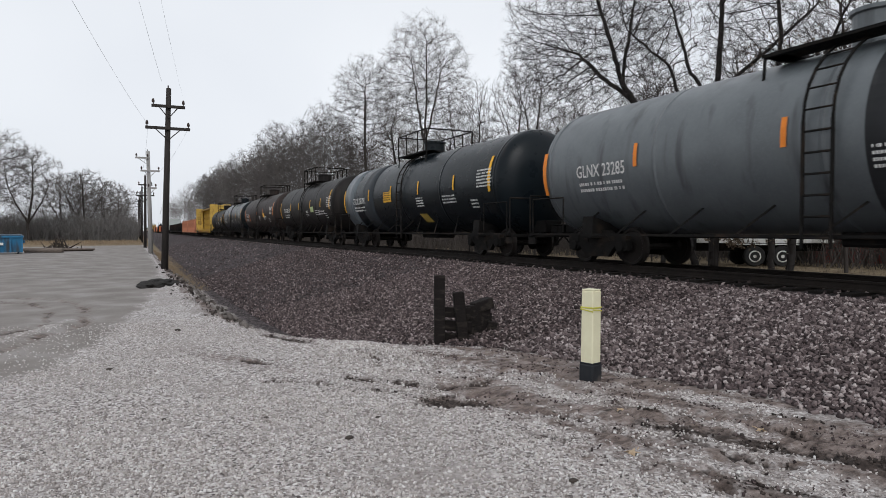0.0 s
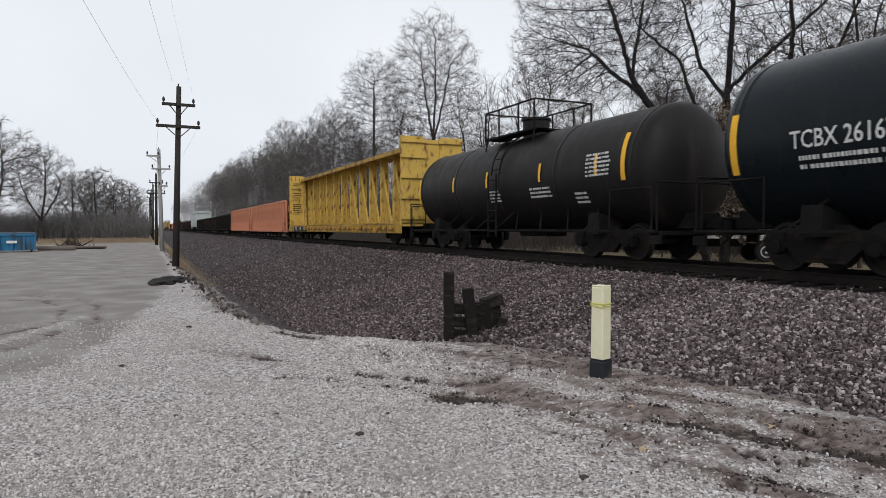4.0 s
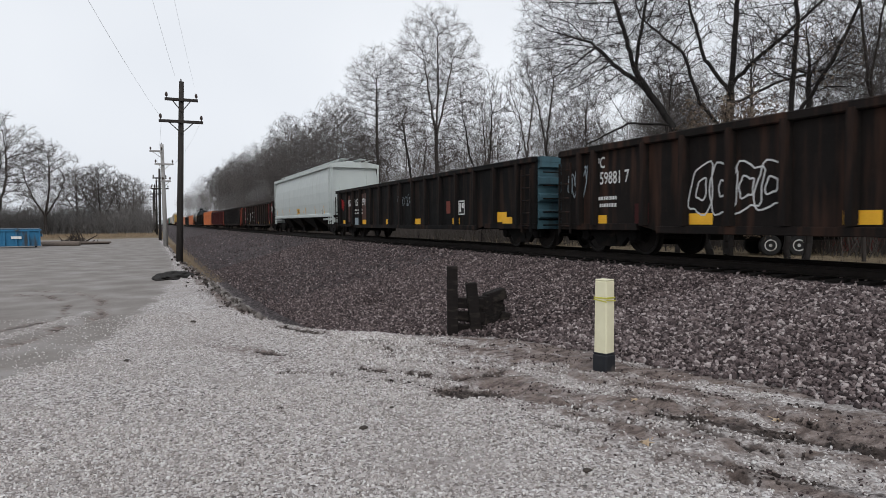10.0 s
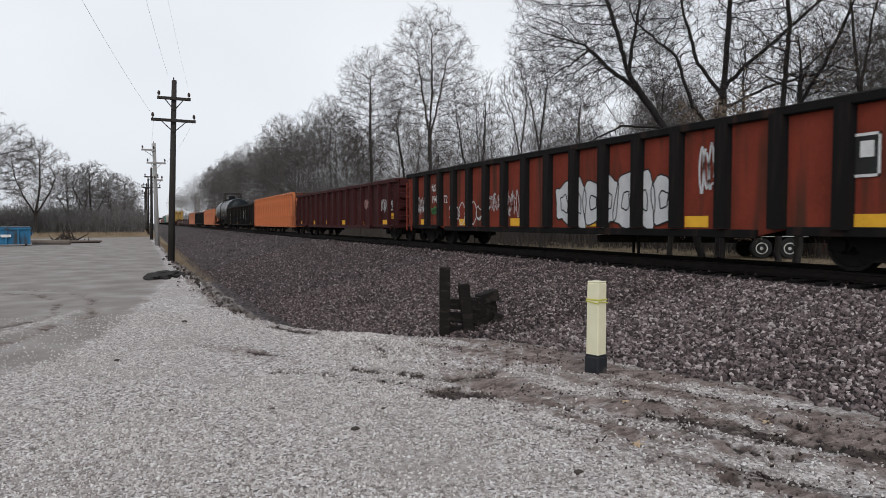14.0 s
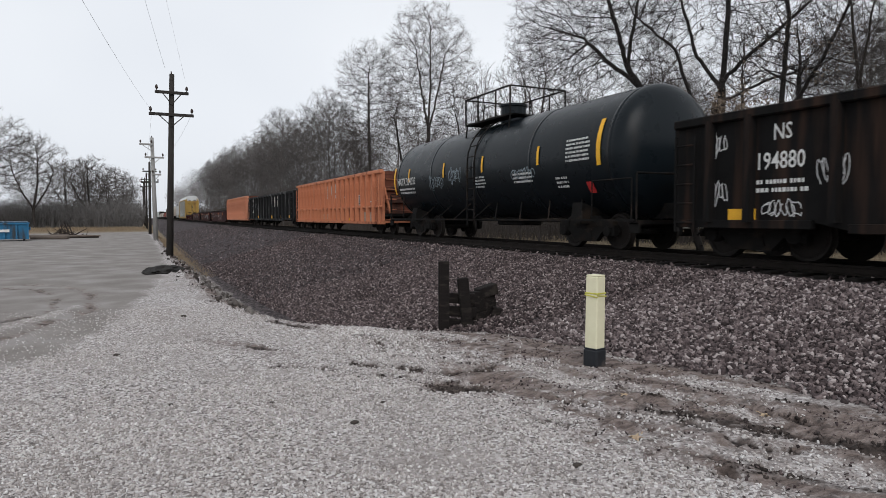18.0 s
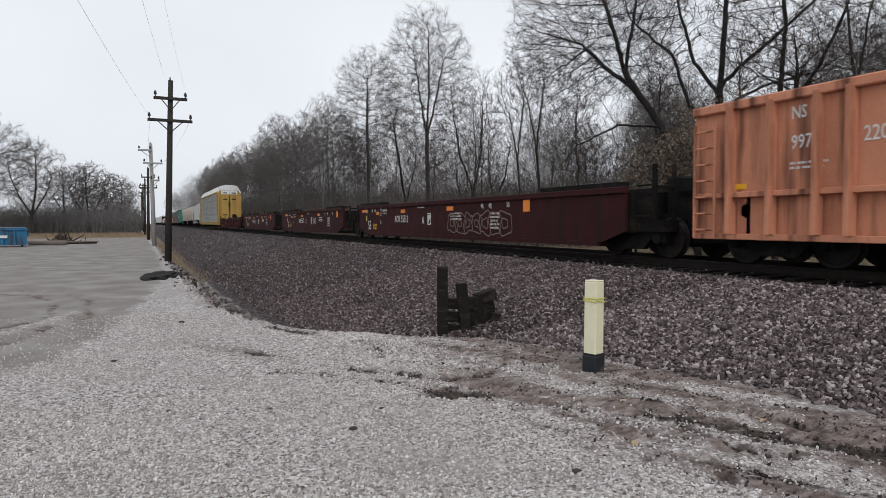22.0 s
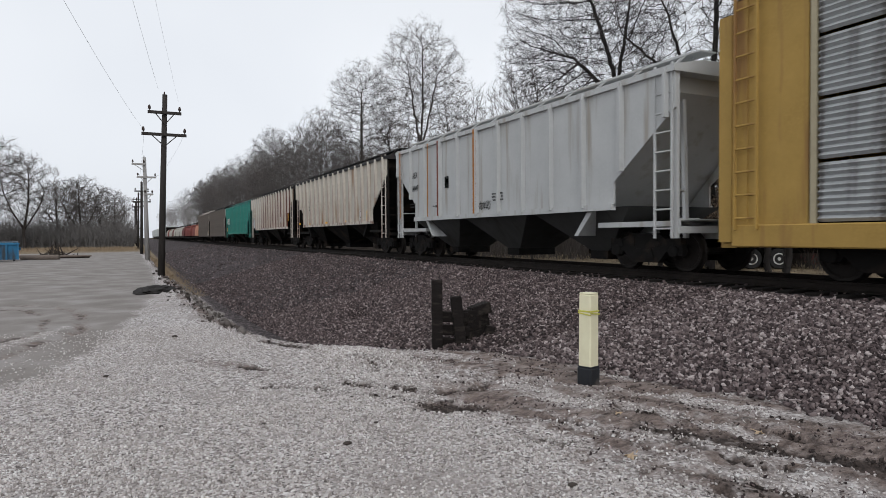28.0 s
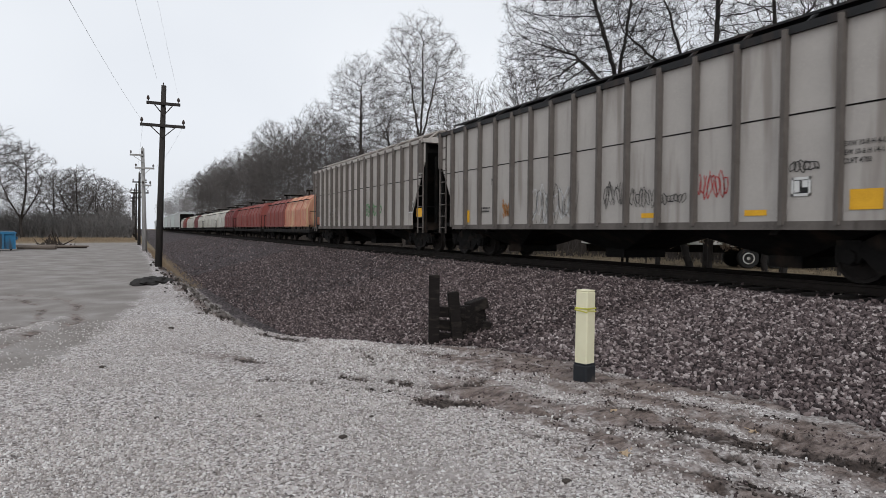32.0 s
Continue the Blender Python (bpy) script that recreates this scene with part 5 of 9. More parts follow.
# -- coil cars --
def coil_car(length, cover_a, cover_b, label):
    car = empty("coil_car", label, "coil car", "cars of the freight train")
    h = length / 2
    L = h - 0.6
    bm = bmesh.new()
    box(bm, -1.5, 1.5, -L, L, 1.0, 1.2, 0.02)
    box(bm, -0.4, 0.4, -L, L, 0.85, 1.0)
    part("deck", bm, M_STEEL, car)
    for s, m in ((-1, cover_a), (1, cover_b)):
        y0, y1 = sorted((s * 0.12, s * (L - 0.75)))
        bm = bmesh.new()
        prism(bm, [(-1.42, 1.42), (1.42, 1.42), (1.42, 2.35), (1.22, 2.85), (0.75, 3.2), (-0.75, 3.2), (-1.22, 2.85), (-1.42, 2.35)], y0, y1)
        c = part("hood", bm, m, car)
        bm = bmesh.new()
        for k in range(5):
            y = y0 + 0.3 + (y1 - y0 - 0.6) * k / 4
            prism(bm, [(-1.46, 1.4), (-1.46, 2.37), (-1.25, 2.89), (-0.77, 3.24), (0.77, 3.24), (1.25, 2.89), (1.46, 2.37), (1.46, 1.4), (1.42, 1.4), (1.42, 2.35), (1.22, 2.85), (0.75, 3.2), (-0.75, 3.2), (-1.22, 2.85), (-1.42, 2.35), (-1.42, 1.4)], y - 0.04, y + 0.04)
        box(bm, -1.48, 1.48, y0, y1, 1.36, 1.46)
        part("hood_rib", bm, m, c)
        bm = bmesh.new()
        ym = (y0 + y1) / 2
        bar(bm, (-0.5, ym, 3.2), (-0.5, ym, 3.55), 0.08)
        bar(bm, (0.5, ym, 3.2), (0.5, ym, 3.55), 0.08)
        bar(bm, (-0.7, ym, 3.55), (0.7, ym, 3.55), 0.1)
        bar(bm, (-1.3, y0 + 0.2, 2.9), (-1.3, y1 - 0.2, 2.9), 0.05)
        part("lifting_bracket", bm, M_STEEL, c)
    for s in (-1, 1):
        bm = bmesh.new()
        for i in range(9):
            y = -L + 0.3 + i * (2 * L - 0.6) / 8
            box(bm, s * 1.42 - 0.04, s * 1.42 + 0.04, y - 0.06, y + 0.06, 1.15, 1.42)
        part("stanchion_row", bm, M_STEEL, car)
        handrail(car, [(-1.45, s * (L - 0.1), 1.2), (-1.45, s * (L - 0.1), 2.2), (1.45, s * (L - 0.1), 2.2), (1.45, s * (L - 0.1), 1.2)], M_STEEL)
    trucks(car, (-(h - 2.0), h - 2.0))
    couplers(car, h)
    return car


# ---- the consist, from the first car to the last ----
# far end of each car along the train at the start
ENDS = (-1.3, 16.7, 35.1, 51.9, 69.9, 87.1, 102.4, 127.9, 146.2, 164.6, 185.6, 206.0, 228.6, 249.4, 270.9, 292.4, 313.5, 332.1, 353.7, 370.3, 388.8, 411.0, 429.2, 451.6, 471.0, 491.2, 513.2, 542.3, 558.8, 576.9, 594.7, 612.8, 630.7, 648.0)
CARS = []
P_BLACK = paint("black_tank_paint", (0.0065, 0.0095, 0.012), (0.009, 0.0125, 0.0155), (0.016, 0.016, 0.0165), 0.05, 0.3, spec=0.13)
P_BLACK2 = paint("weathered_black_tank_paint", (0.014, 0.012, 0.0115), (0.010, 0.009, 0.0085), (0.025, 0.02, 0.018), 0.2, 0.5, spec=0.14)
P_BROWN = paint("brown_grimed_tank_paint", (0.03, 0.022, 0.02), (0.022, 0.017, 0.0155), (0.045, 0.03, 0.026), 0.2, 0.55, spec=0.14)
P_GREY = paint("grey_bleached_tank_paint", (0.115, 0.129, 0.137), (0.085, 0.096, 0.104), (0.05, 0.055, 0.06), 0.2, 0.4, spec=0.5)
P_SILVER = paint("slate_end_band_paint", (0.13, 0.15, 0.165), (0.09, 0.105, 0.118), (0.05, 0.055, 0.06), 0.35, 0.4, spec=0.3)
P_ORANGE = paint("faded_orange_paint", (0.57, 0.25, 0.152), (0.46, 0.19, 0.112), (0.13, 0.052, 0.034), 0.42, 0.75)
P_ORANGE2 = paint("bright_orange_paint", (0.56, 0.185, 0.075), (0.45, 0.142, 0.057), (0.13, 0.05, 0.03), 0.3, 0.7)
P_GON = paint("black_gondola_paint", (0.0095, 0.009, 0.009), (0.006, 0.006, 0.006), (0.032, 0.019, 0.014), 0.42, 0.75, spec=0.09)
P_GON2 = paint("brown_black_gondola_paint", (0.015, 0.012, 0.011), (0.009, 0.008, 0.0075), (0.045, 0.024, 0.017), 0.42, 0.75, spec=0.09)
P_GON3 = paint("scuffed_black_gondola_paint", (0.016, 0.016, 0.0165), None, (0.15, 0.15, 0.147), 0.3, 0.75, (1.2, 1.1, 0.5), spec=0.1)
P_MAROON = paint("maroon_paint", (0.055, 0.014, 0.014), (0.04, 0.012, 0.012), (0.02, 0.013, 0.012), 0.3, 0.7, spec=0.1)
P_RED = paint("rust_red_paint", (0.22, 0.042, 0.024), (0.15, 0.032, 0.02), (0.075, 0.03, 0.02), 0.42, 0.75, spec=0.1)
P_CRRED = paint("crimson_paint", (0.17, 0.01, 0.017), None, (0.04, 0.015, 0.015), 0.25, 0.6)
P_TEAL_END = paint("blue_teal_end_paint", (0.05, 0.105, 0.13), None, (0.03, 0.04, 0.045), 0.35, 0.6)
P_WHITE = paint("white_hopper_paint", (0.49, 0.525, 0.51), (0.45, 0.485, 0.475), (0.40, 0.42, 0.40), 0.12, 0.5)
P_PALE = paint("pale_grey_hopper_paint", (0.47, 0.48, 0.48), (0.42, 0.43, 0.43), (0.33, 0.31, 0.28), 0.25, 0.6)
P_BEIGE = paint("beige_rusty_hopper_paint", (0.50, 0.475, 0.425), (0.42, 0.39, 0.335), (0.27, 0.16, 0.085), 0.36, 0.7, (0.6, 1.4, 0.28))
P_RUSTY = paint("rust_eaten_hopper_paint", (0.15, 0.052, 0.034), (0.075, 0.027, 0.021), (0.34, 0.27, 0.2), 0.38, 0.8, (1.2, 1.6, 0.35))
P_GREEN = paint("green_hopper_paint", (0.042, 0.195, 0.175), (0.033, 0.15, 0.137), (0.05, 0.078, 0.07), 0.5, 0.65, (1.2, 2.4, 0.25))
P_TAUPE = paint("taupe_hopper_paint", (0.46, 0.43, 0.40), (0.40, 0.372, 0.347), (0.29, 0.26, 0.235), 0.35, 0.7)
P_WELL = paint("maroon_well_car_paint", (0.042, 0.0105, 0.0115), (0.031, 0.0085, 0.0095), (0.022, 0.011, 0.011), 0.35, 0.7, spec=0.1)
P_YELLOW = paint("chipped_yellow_paint", (0.56, 0.375, 0.085), (0.47, 0.31, 0.07), (0.17, 0.075, 0.04), 0.3, 0.7, (5, 5, 2.2))
P_RIBBLACK = paint("tarred_rib_paint", (0.010, 0.009, 0.009), None, (0.028, 0.018, 0.015), 0.3, 0.75, spec=0.09)
M_FADED = mat("faded_white_sign_paint", (0.58, 0.55, 0.52), (0.45, 0.41, 0.38), 3, 0.8, bump=0)
M_SPRAY = mat("pale_spray_paint", (0.62, 0.62, 0.62), (0.5, 0.5, 0.5), 5, 0.8, bump=0)
M_GREENSPRAY = mat("green_spray_paint", (0.10, 0.30, 0.12), None, 5, 0.8, bump=0)
M_REDSPRAY = mat("red_spray_paint", (0.55, 0.04, 0.04), None, 5, 0.8, bump=0)
M_BLUESPRAY = mat("grey_blue_spray_paint", (0.32, 0.38, 0.42), None, 5, 0.8, bump=0)


def add(i, build, *a, **k):
    y0, y1 = ENDS[i - 2], ENDS[i - 1]
    CARS.append((build(y1 - y0, *a, **k), (y0 + y1) / 2 - 1.072))
    seat(CARS[-1][0], 1.08 if build is tank_car else 1.04, down=0.38 if build is centerbeam else 0.45 if build is autorack else 0.4975)
    return CARS[-1][0]


def writer(*items):
    """Extras for a car: (kind, place from the far end in metres, height, ...)."""
    def run(car, L, skin, top):
        for it in items:
            kind, d, z = it[:3]
            y = L - d
            if kind == "t":
                lettering(car, it[3], y, z, it[4], skin, it[5] if len(it) > 5 else None)
            elif kind == "s":
                stencil(car, y, z, it[3], it[4], it[5], skin, it[6] if len(it) > 6 else None, seed=int(d * 10))
            elif kind == "g":
                scribble(car, y, z, it[3], it[4], skin, it[5], it[6], it[7] if len(it) > 7 else 0.05, it[8] if len(it) > 8 else 6)
            elif kind == "o":
                bubbles(car, y, z, it[3], it[4], skin, it[5], it[6], it[7], it[8] if len(it) > 8 else None)
            elif kind == "p":
                patch(car, y, z, it[3], it[4], skin, it[5], it[6] if len(it) > 6 else "painted_patch", 4)
            elif kind == "b":
                frame_box(car, y, z, it[3], it[4], skin)
            elif kind == "n":
                big_logo(car, y, z, it[3], it[4], skin, M_FADED)
    return run


add(2, tank_car, P_GREY, "grey bleached tank car with dark spill stains, rolling on the track", mark="GLNX 23285", mark_at=2.8, dome="", tape=M_ORANGE_TAPE, tapes=(4.0, 7.6), big=(0.55, None),
    band=[(-2.1, -0.7, paint("dark_spill_stain", (0.02, 0.021, 0.023), (0.035, 0.036, 0.039), (0.09, 0.09, 0.09), 0.3, 0.35))])
add(3, tank_car, P_BLACK, "black tank car with a silver end band, rolling on the track", mark="CRDX 280081", mark_at=3.0, tapes=(4.4, 7.3, 10.3, 13.4), table=15.6, band=[(6.1, 7.75, P_SILVER), (3.4, 4.9, paint("pale_blue_grey_band", (0.03, 0.036, 0.043), None, (0.04, 0.04, 0.04), 0.3))],
    extras=lambda car, L, skin, zc: (patch(car, L - 6.9, zc - 0.08, 0.95, 0.4, skin, M_OCHRE, "warning_plate"), stencil(car, L - 6.9, zc - 0.08, 0.85, 0.34, 4, lambda z: skin(z) + 0.006, M_BLACKBOX), patch(car, L - 10.4, zc - 0.95, 0.7, 0.3, skin, mat("faded_yellow_patch", (0.40, 0.28, 0.06), None, 4, 0.7, bump=0), "yellow_patch", 3, -0.6)))
add(4, tank_car, P_BLACK2, "black weathered tank car, rolling on the track", mark="TCBX 261570", mark_at=3.05, tapes=(4.25, 6.75, 9.85, 12.35), big=(0.9, None), table=14.2, extras=lambda car, L, skin, zc: (patch(car, L - 10.3, zc - 0.2, 0.75, 0.3, skin, mat("pale_green_placard", (0.5, 0.6, 0.3), None, 4, 0.6, bump=0), "placard"), stencil(car, L - 12.6, zc - 0.45, 1.5, 0.25, 2, skin)))
add(5, tank_car, P_BROWN, "brown-grimed tank car, rolling on the track", mark="TEAX 2208", mark_at=2.7, size=0.3, tapes=(8.0, 11.0), big=(1.45, None), tape=M_ORANGE_TAPE, extras=lambda car, L, skin, zc: (patch(car, L - 3.95, zc - 0.3, 0.18, 0.5, skin, M_ORANGE_TAPE), patch(car, -3.2, zc - 0.2, 0.7, 0.3, skin, M_OCHRE, "placard")))
add(6, tank_car, P_BLACK, "glossy black tank car, rolling on the track", mark="TCBX 261677", mark_at=2.8, tapes=(6.1, 9.1, 11.5), big=(0.7, 14.9), table=13.9)
add(7, tank_car, P_BLACK2, "short black tank car with a green cast, rolling on the track", R=1.36, zc=2.45)
add(8, centerbeam, P_YELLOW, "yellow empty centre-beam flat car with rust chips")


def orange_writing(number, gap, *more):
    return writer(("t", 2.2, 2.8, "NS", 0.19), ("t", 2.25, 2.36, "997", 0.21), ("t", 3.45, 2.36, number, 0.21), ("t", 4.55, 2.38, "MW", 0.2), ("s", 2.4, 2.0, 0.7, 0.14, 2), ("n", gap, 2.48, 2.7, 0.72), ("b", 14.2, 1.88, 0.55, 0.45), ("s", 11.0, 2.1, 0.5, 0.1, 1), ("s", 12.2, 2.1, 0.5, 0.1, 1), ("s", 15.6, 1.8, 0.6, 0.12, 1), *more)


add(9, gondola, 3.05, P_ORANGE, "faded orange ribbed gondola car with rust scrapes", 19, orange=True, extras=orange_writing("231", 8.9, ("g", 4.5, 1.35, 0.8, 0.35, M_BLUESPRAY, 3), ("p", 1.1, 1.85, 0.4, 0.25, M_OCHRE)))
add(10, gondola, 3.05, P_ORANGE, "faded orange ribbed gondola car with chipped paint", 19, orange=True, extras=orange_writing("229", 8.9, ("p", 1.1, 1.9, 0.45, 0.25, M_OCHRE), ("p", 16.0, 1.27, 0.6, 0.3, M_OCHRE), ("g", 3.4, 1.3, 0.4, 0.25, M_BLUESPRAY, 4, 0.03, 2)))
add(11, gondola, 2.78, P_GON, "black steel gondola car with pale scribbled tags", 15, extras=writer(("t", 3.2, 2.3, "NW", 0.26), ("t", 4.25, 2.3, "9706", 0.26), ("g", 1.0, 2.25, 0.8, 0.7, mat("plum_spray", (0.25, 0.16, 0.17), None, 5, 0.8, bump=0), 11), ("s", 3.3, 1.65, 0.7, 0.3, 3), ("g", 13.0, 1.75, 3.4, 0.7, M_SPRAY, 12, 0.05, 5), ("b", 16.1, 1.7, 0.55, 0.5), ("g", 18.3, 1.9, 1.1, 0.55, M_SPRAY, 14, 0.04), ("p", 19.2, 1.55, 0.12, 0.6, M_OCHRE), ("p", 19.0, 1.15, 0.5, 0.12, M_OCHRE), ("t", 6.3, 2.3, "H C", 0.3, M_ORANGE_TAPE), ("g", 5.2, 2.15, 0.5, 0.35, M_BLUESPRAY, 15, 0.03, 3), ("g", 8.5, 1.9, 1.2, 0.6, M_BLUESPRAY, 16, 0.03)))
add(12, gondola, 2.72, P_GON2, "brown-black gondola car with a sprayed tag", 16, extras=writer(("o", 5.6, 1.72, 2.1, 0.9, M_SPRAY, 21, 4), ("s", 1.9, 1.55, 0.8, 0.3, 2), ("b", 16.9, 1.75, 0.55, 0.5), ("p", 17.9, 1.65, 0.14, 0.7, M_ORANGE_TAPE), ("g", 15.4, 1.75, 0.5, 0.8, M_ORANGE_TAPE, 22, 0.05, 3), ("t", 1.65, 2.42, "PC", 0.25), ("t", 2.15, 2.08, "59881 7", 0.27), ("p", 3.1, 1.32, 0.45, 0.4, P_MAROON), ("g", 0.7, 2.0, 0.7, 1.0, M_BLUESPRAY, 23, 0.05, 3)))
add(13, gondola, 2.72, P_GON, "black gondola car with blue-green end walls and old lettering", 15, end_mat=P_TEAL_END, extras=lambda car, L, skin, top: (patch(car, L - 2.2, 1.85, 1.0, 1.3, skin, paint("rust_brown_patch", (0.075, 0.032, 0.024), None, (0.03, 0.025, 0.022), 0.4), "rusted_panel", 2), patch(car, L - 4.9, 1.9, 1.3, 1.2, skin, MATS["rust_brown_patch"], "rusted_panel", 2), writer(("t", 2.6, 2.1, "NS", 0.33), ("t", 3.9, 2.1, "105", 0.33), ("t", 5.2, 2.1, "090", 0.33), ("s", 4.4, 1.65, 1.6, 0.3, 2), ("g", 1.2, 2.1, 0.7, 0.7, M_REDSPRAY, 25, 0.03), ("p", 3.9, 1.2, 0.7, 0.4, M_BLUESPRAY), ("b", 16.6, 1.62, 0.5, 0.45), ("p", 15.5, 1.65, 0.35, 0.4, mat("dull_red_patch", (0.2, 0.06, 0.045), None, 4, 0.8, bump=0)), ("p", 19.3, 1.3, 0.9, 0.28, M_OCHRE), ("g", 11.0, 2.0, 1.6, 0.5, M_BLUESPRAY, 26, 0.025))(car, L, flat(1.512), top)))
add(14, smooth_hopper, 4.5, P_WHITE, "clean white covered hopper car with curved smooth sides", extras=lambda car, L, skin, top: [patch(car, L - d, 1.88, 0.1, 0.5, skin, M_OCHRE) for d in (1.25, 3.7, 6.6, 9.4, 12.3, 15.2, 17.6)] + [patch(car, L - 9.95, 1.93, 0.75, 0.3, skin, M_OCHRE, "warning_plate"), stencil(car, L - 9.95, 1.91, 0.62, 0.22, 3, lambda z: skin(z) + 0.006, M_BLACKBOX), patch(car, L - 11.6, 1.87, 0.1, 0.12, skin, M_OCHRE, "small_decal"), frame_box(car, -L + 2.4, 1.75, 0.35, 0.4, skin)])
add(15, gondola, 2.82, P_GON2, "black and red gondola car with painted-over panels", 15, extras=lambda car, L, skin, top: ([patch(car, L - 1.65, 1.95, 2.6, 1.6, skin, P_CRRED, "red_panel", 2), patch(car, -L + 1.5, 1.95, 2.6, 1.6, skin, P_CRRED, "red_panel", 2), patch(car, L - 4.5, 2.4, 1.0, 0.7, skin, P_CRRED, "red_panel", 2), patch(car, L - 11.2, 1.95, 0.16, 1.6, flat(1.632), P_CRRED, "red_rib_face", 1)], writer(("t", 2.3, 2.18, "CR", 0.25), ("t", 2.3, 1.57, "6504", 0.23), ("s", 3.6, 1.55, 0.5, 0.3, 2), ("s", 4.4, 1.6, 0.4, 0.3, 2), ("s", 5.0, 1.95, 0.2, 0.5, 4), ("t", 5.5, 1.77, "H", 0.8), ("p", 6.3, 1.77, 0.22, 0.85, M_SPRAY), ("s", 7.7, 2.1, 0.9, 0.32, 1, M_SPRAY), ("s", 8.6, 2.1, 0.8, 0.32, 1, M_SPRAY), ("s", 7.8, 1.7, 0.8, 0.3, 1, M_SPRAY), ("s", 8.6, 1.65, 0.7, 0.3, 1, M_SPRAY), ("g", 8.9, 1.35, 0.3, 0.25, M_SPRAY, 27, 0.03, 2), ("g", 20.0, 2.3, 0.7, 0.6, M_SPRAY, 28, 0.1, 3))(car, L, flat(1.513), top)))
add(16, gondola, 2.85, P_RED, "rust-red gondola car with black ribs and graffiti", 17, chord=P_RIBBLACK, rib_mat=P_RIBBLACK, rib_w=0.17, extras=lambda car, L, skin, top: (writer(("t", 2.55, 2.33, "NS", 0.25), ("t", 2.6, 1.95, "194", 0.25), ("t", 3.6, 1.93, "72", 0.25), ("g", 1.25, 1.8, 0.8, 0.7, M_SPRAY, 41, 0.04), ("g", 5.1, 1.47, 2.6, 0.7, M_SPRAY, 42, 0.06, 4), ("g", 7.2, 1.75, 0.8, 0.5, M_SPRAY, 43, 0.03), ("g", 8.1, 1.7, 1.0, 0.8, M_SPRAY, 44, 0.04), ("g", 2.7, 1.58, 0.7, 0.3, M_GREENSPRAY, 45, 0.1), ("o", 12.6, 1.62, 4.1, 1.1, M_BLACKBOX, 48, 7, M_SPRAY), ("g", 15.6, 2.1, 0.6, 0.9, M_SPRAY, 49, 0.07, 3), ("b", 18.4, 2.1, 0.7, 0.6))(car, L, flat(1.503), top)))
add(17, gondola, 2.8, P_MAROON, "maroon gondola car with tags near its end", 15, extras=writer(("g", 18.0, 1.9, 0.9, 0.6, M_SPRAY, 46, 0.04), ("g", 15.6, 2.0, 0.6, 0.45, mat("pink_spray", (0.5, 0.3, 0.28), None, 5, 0.8, bump=0), 47, 0.04), ("b", 19.0, 1.9, 0.5, 0.45), ("p", 19.2, 1.45, 0.5, 0.22, M_OCHRE)))
add(18, gondola, 3.08, P_ORANGE2, "bright orange ribbed gondola car with a white company sign", 19, orange=True, extras=writer(("t", 2.2, 2.82, "NS", 0.19), ("t", 2.3, 2.33, "997", 0.21), ("t", 3.5, 2.35, "338", 0.21), ("t", 4.5, 2.35, "MW", 0.2), ("n", 9.0, 2.6, 2.8, 0.82), ("p", 1.2, 1.9, 0.35, 0.1, M_OCHRE), ("p", 3.4, 1.91, 0.4, 0.1, M_OCHRE), ("p", 5.5, 1.93, 0.4, 0.1, M_OCHRE), ("p", 7.8, 1.93, 0.4, 0.1, M_OCHRE), ("p", 10.3, 1.95, 0.5, 0.11, M_OCHRE), ("s", 2.3, 2.05, 0.5, 0.1, 1), ("b", 14.6, 1.95, 0.6, 0.48)))
add(19, gondola, 2.8, P_GON, "black gondola car covered in white graffiti", 16, extras=writer(("t", 2.4, 2.47, "NS", 0.25), ("t", 2.35, 2.03, "194880", 0.27), ("s", 2.4, 1.62, 1.0, 0.26, 2), ("g", 1.0, 2.4, 0.5, 0.45, M_SPRAY, 61, 0.03, 4), ("g", 1.0, 1.6, 0.5, 0.6, M_SPRAY, 60, 0.03, 4), ("g", 2.4, 1.3, 0.7, 0.3, M_SPRAY, 67, 0.03, 4), ("g", 3.3, 1.85, 0.5, 0.6, M_SPRAY, 62, 0.03, 4), ("g", 4.6, 1.9, 0.8, 0.6, M_SPRAY, 68, 0.03), ("g", 7.0, 1.8, 2.0, 0.8, M_SPRAY, 63, 0.04, 7), ("o", 8.9, 1.95, 1.3, 0.8, M_BLUESPRAY, 64, 3), ("g", 10.6, 1.9, 1.6, 0.9, M_SPRAY, 69, 0.05, 5), ("o", 14.0, 1.9, 3.0, 1.05, M_SPRAY, 65, 7, mat("pale_yellow_spray", (0.27, 0.28, 0.17), (0.12, 0.13, 0.09), 3, 0.8, bump=0)), ("g", 16.2, 1.7, 0.8, 0.9, M_BLUESPRAY, 59, 0.03, 5), ("b", 17.8, 1.9, 0.6, 0.6), ("g", 18.9, 2.1, 0.8, 0.6, M_SPRAY, 66)))
add(20, tank_car, P_BLACK, "glossy black tank car with yellow markings and tags", mark="NATX 304030", mark_at=1.7, tapes=(2.0, 5.3, 8.2, 11.4), big=(0.4, 14.0), table=13.2, extras=lambda car, L, skin, zc: (scribble(car, L - 4.6, zc - 0.25, 1.2, 0.5, skin, M_BLUESPRAY, 71, 0.03), scribble(car, L - 6.2, zc - 0.1, 0.9, 0.6, skin, M_BLUESPRAY, 73, 0.03), scribble(car, L - 10.6, zc - 0.3, 1.2, 0.4, skin, M_BLUESPRAY, 72, 0.03), patch(car, -L + 1.6, zc - 0.75, 0.25, 0.25, skin, M_REDSPRAY, "hazard_placard")))
P_SALMON = paint("salmon_faded_paint", (0.54, 0.215, 0.115), (0.43, 0.155, 0.08), (0.17, 0.055, 0.035), 0.3, 0.75)
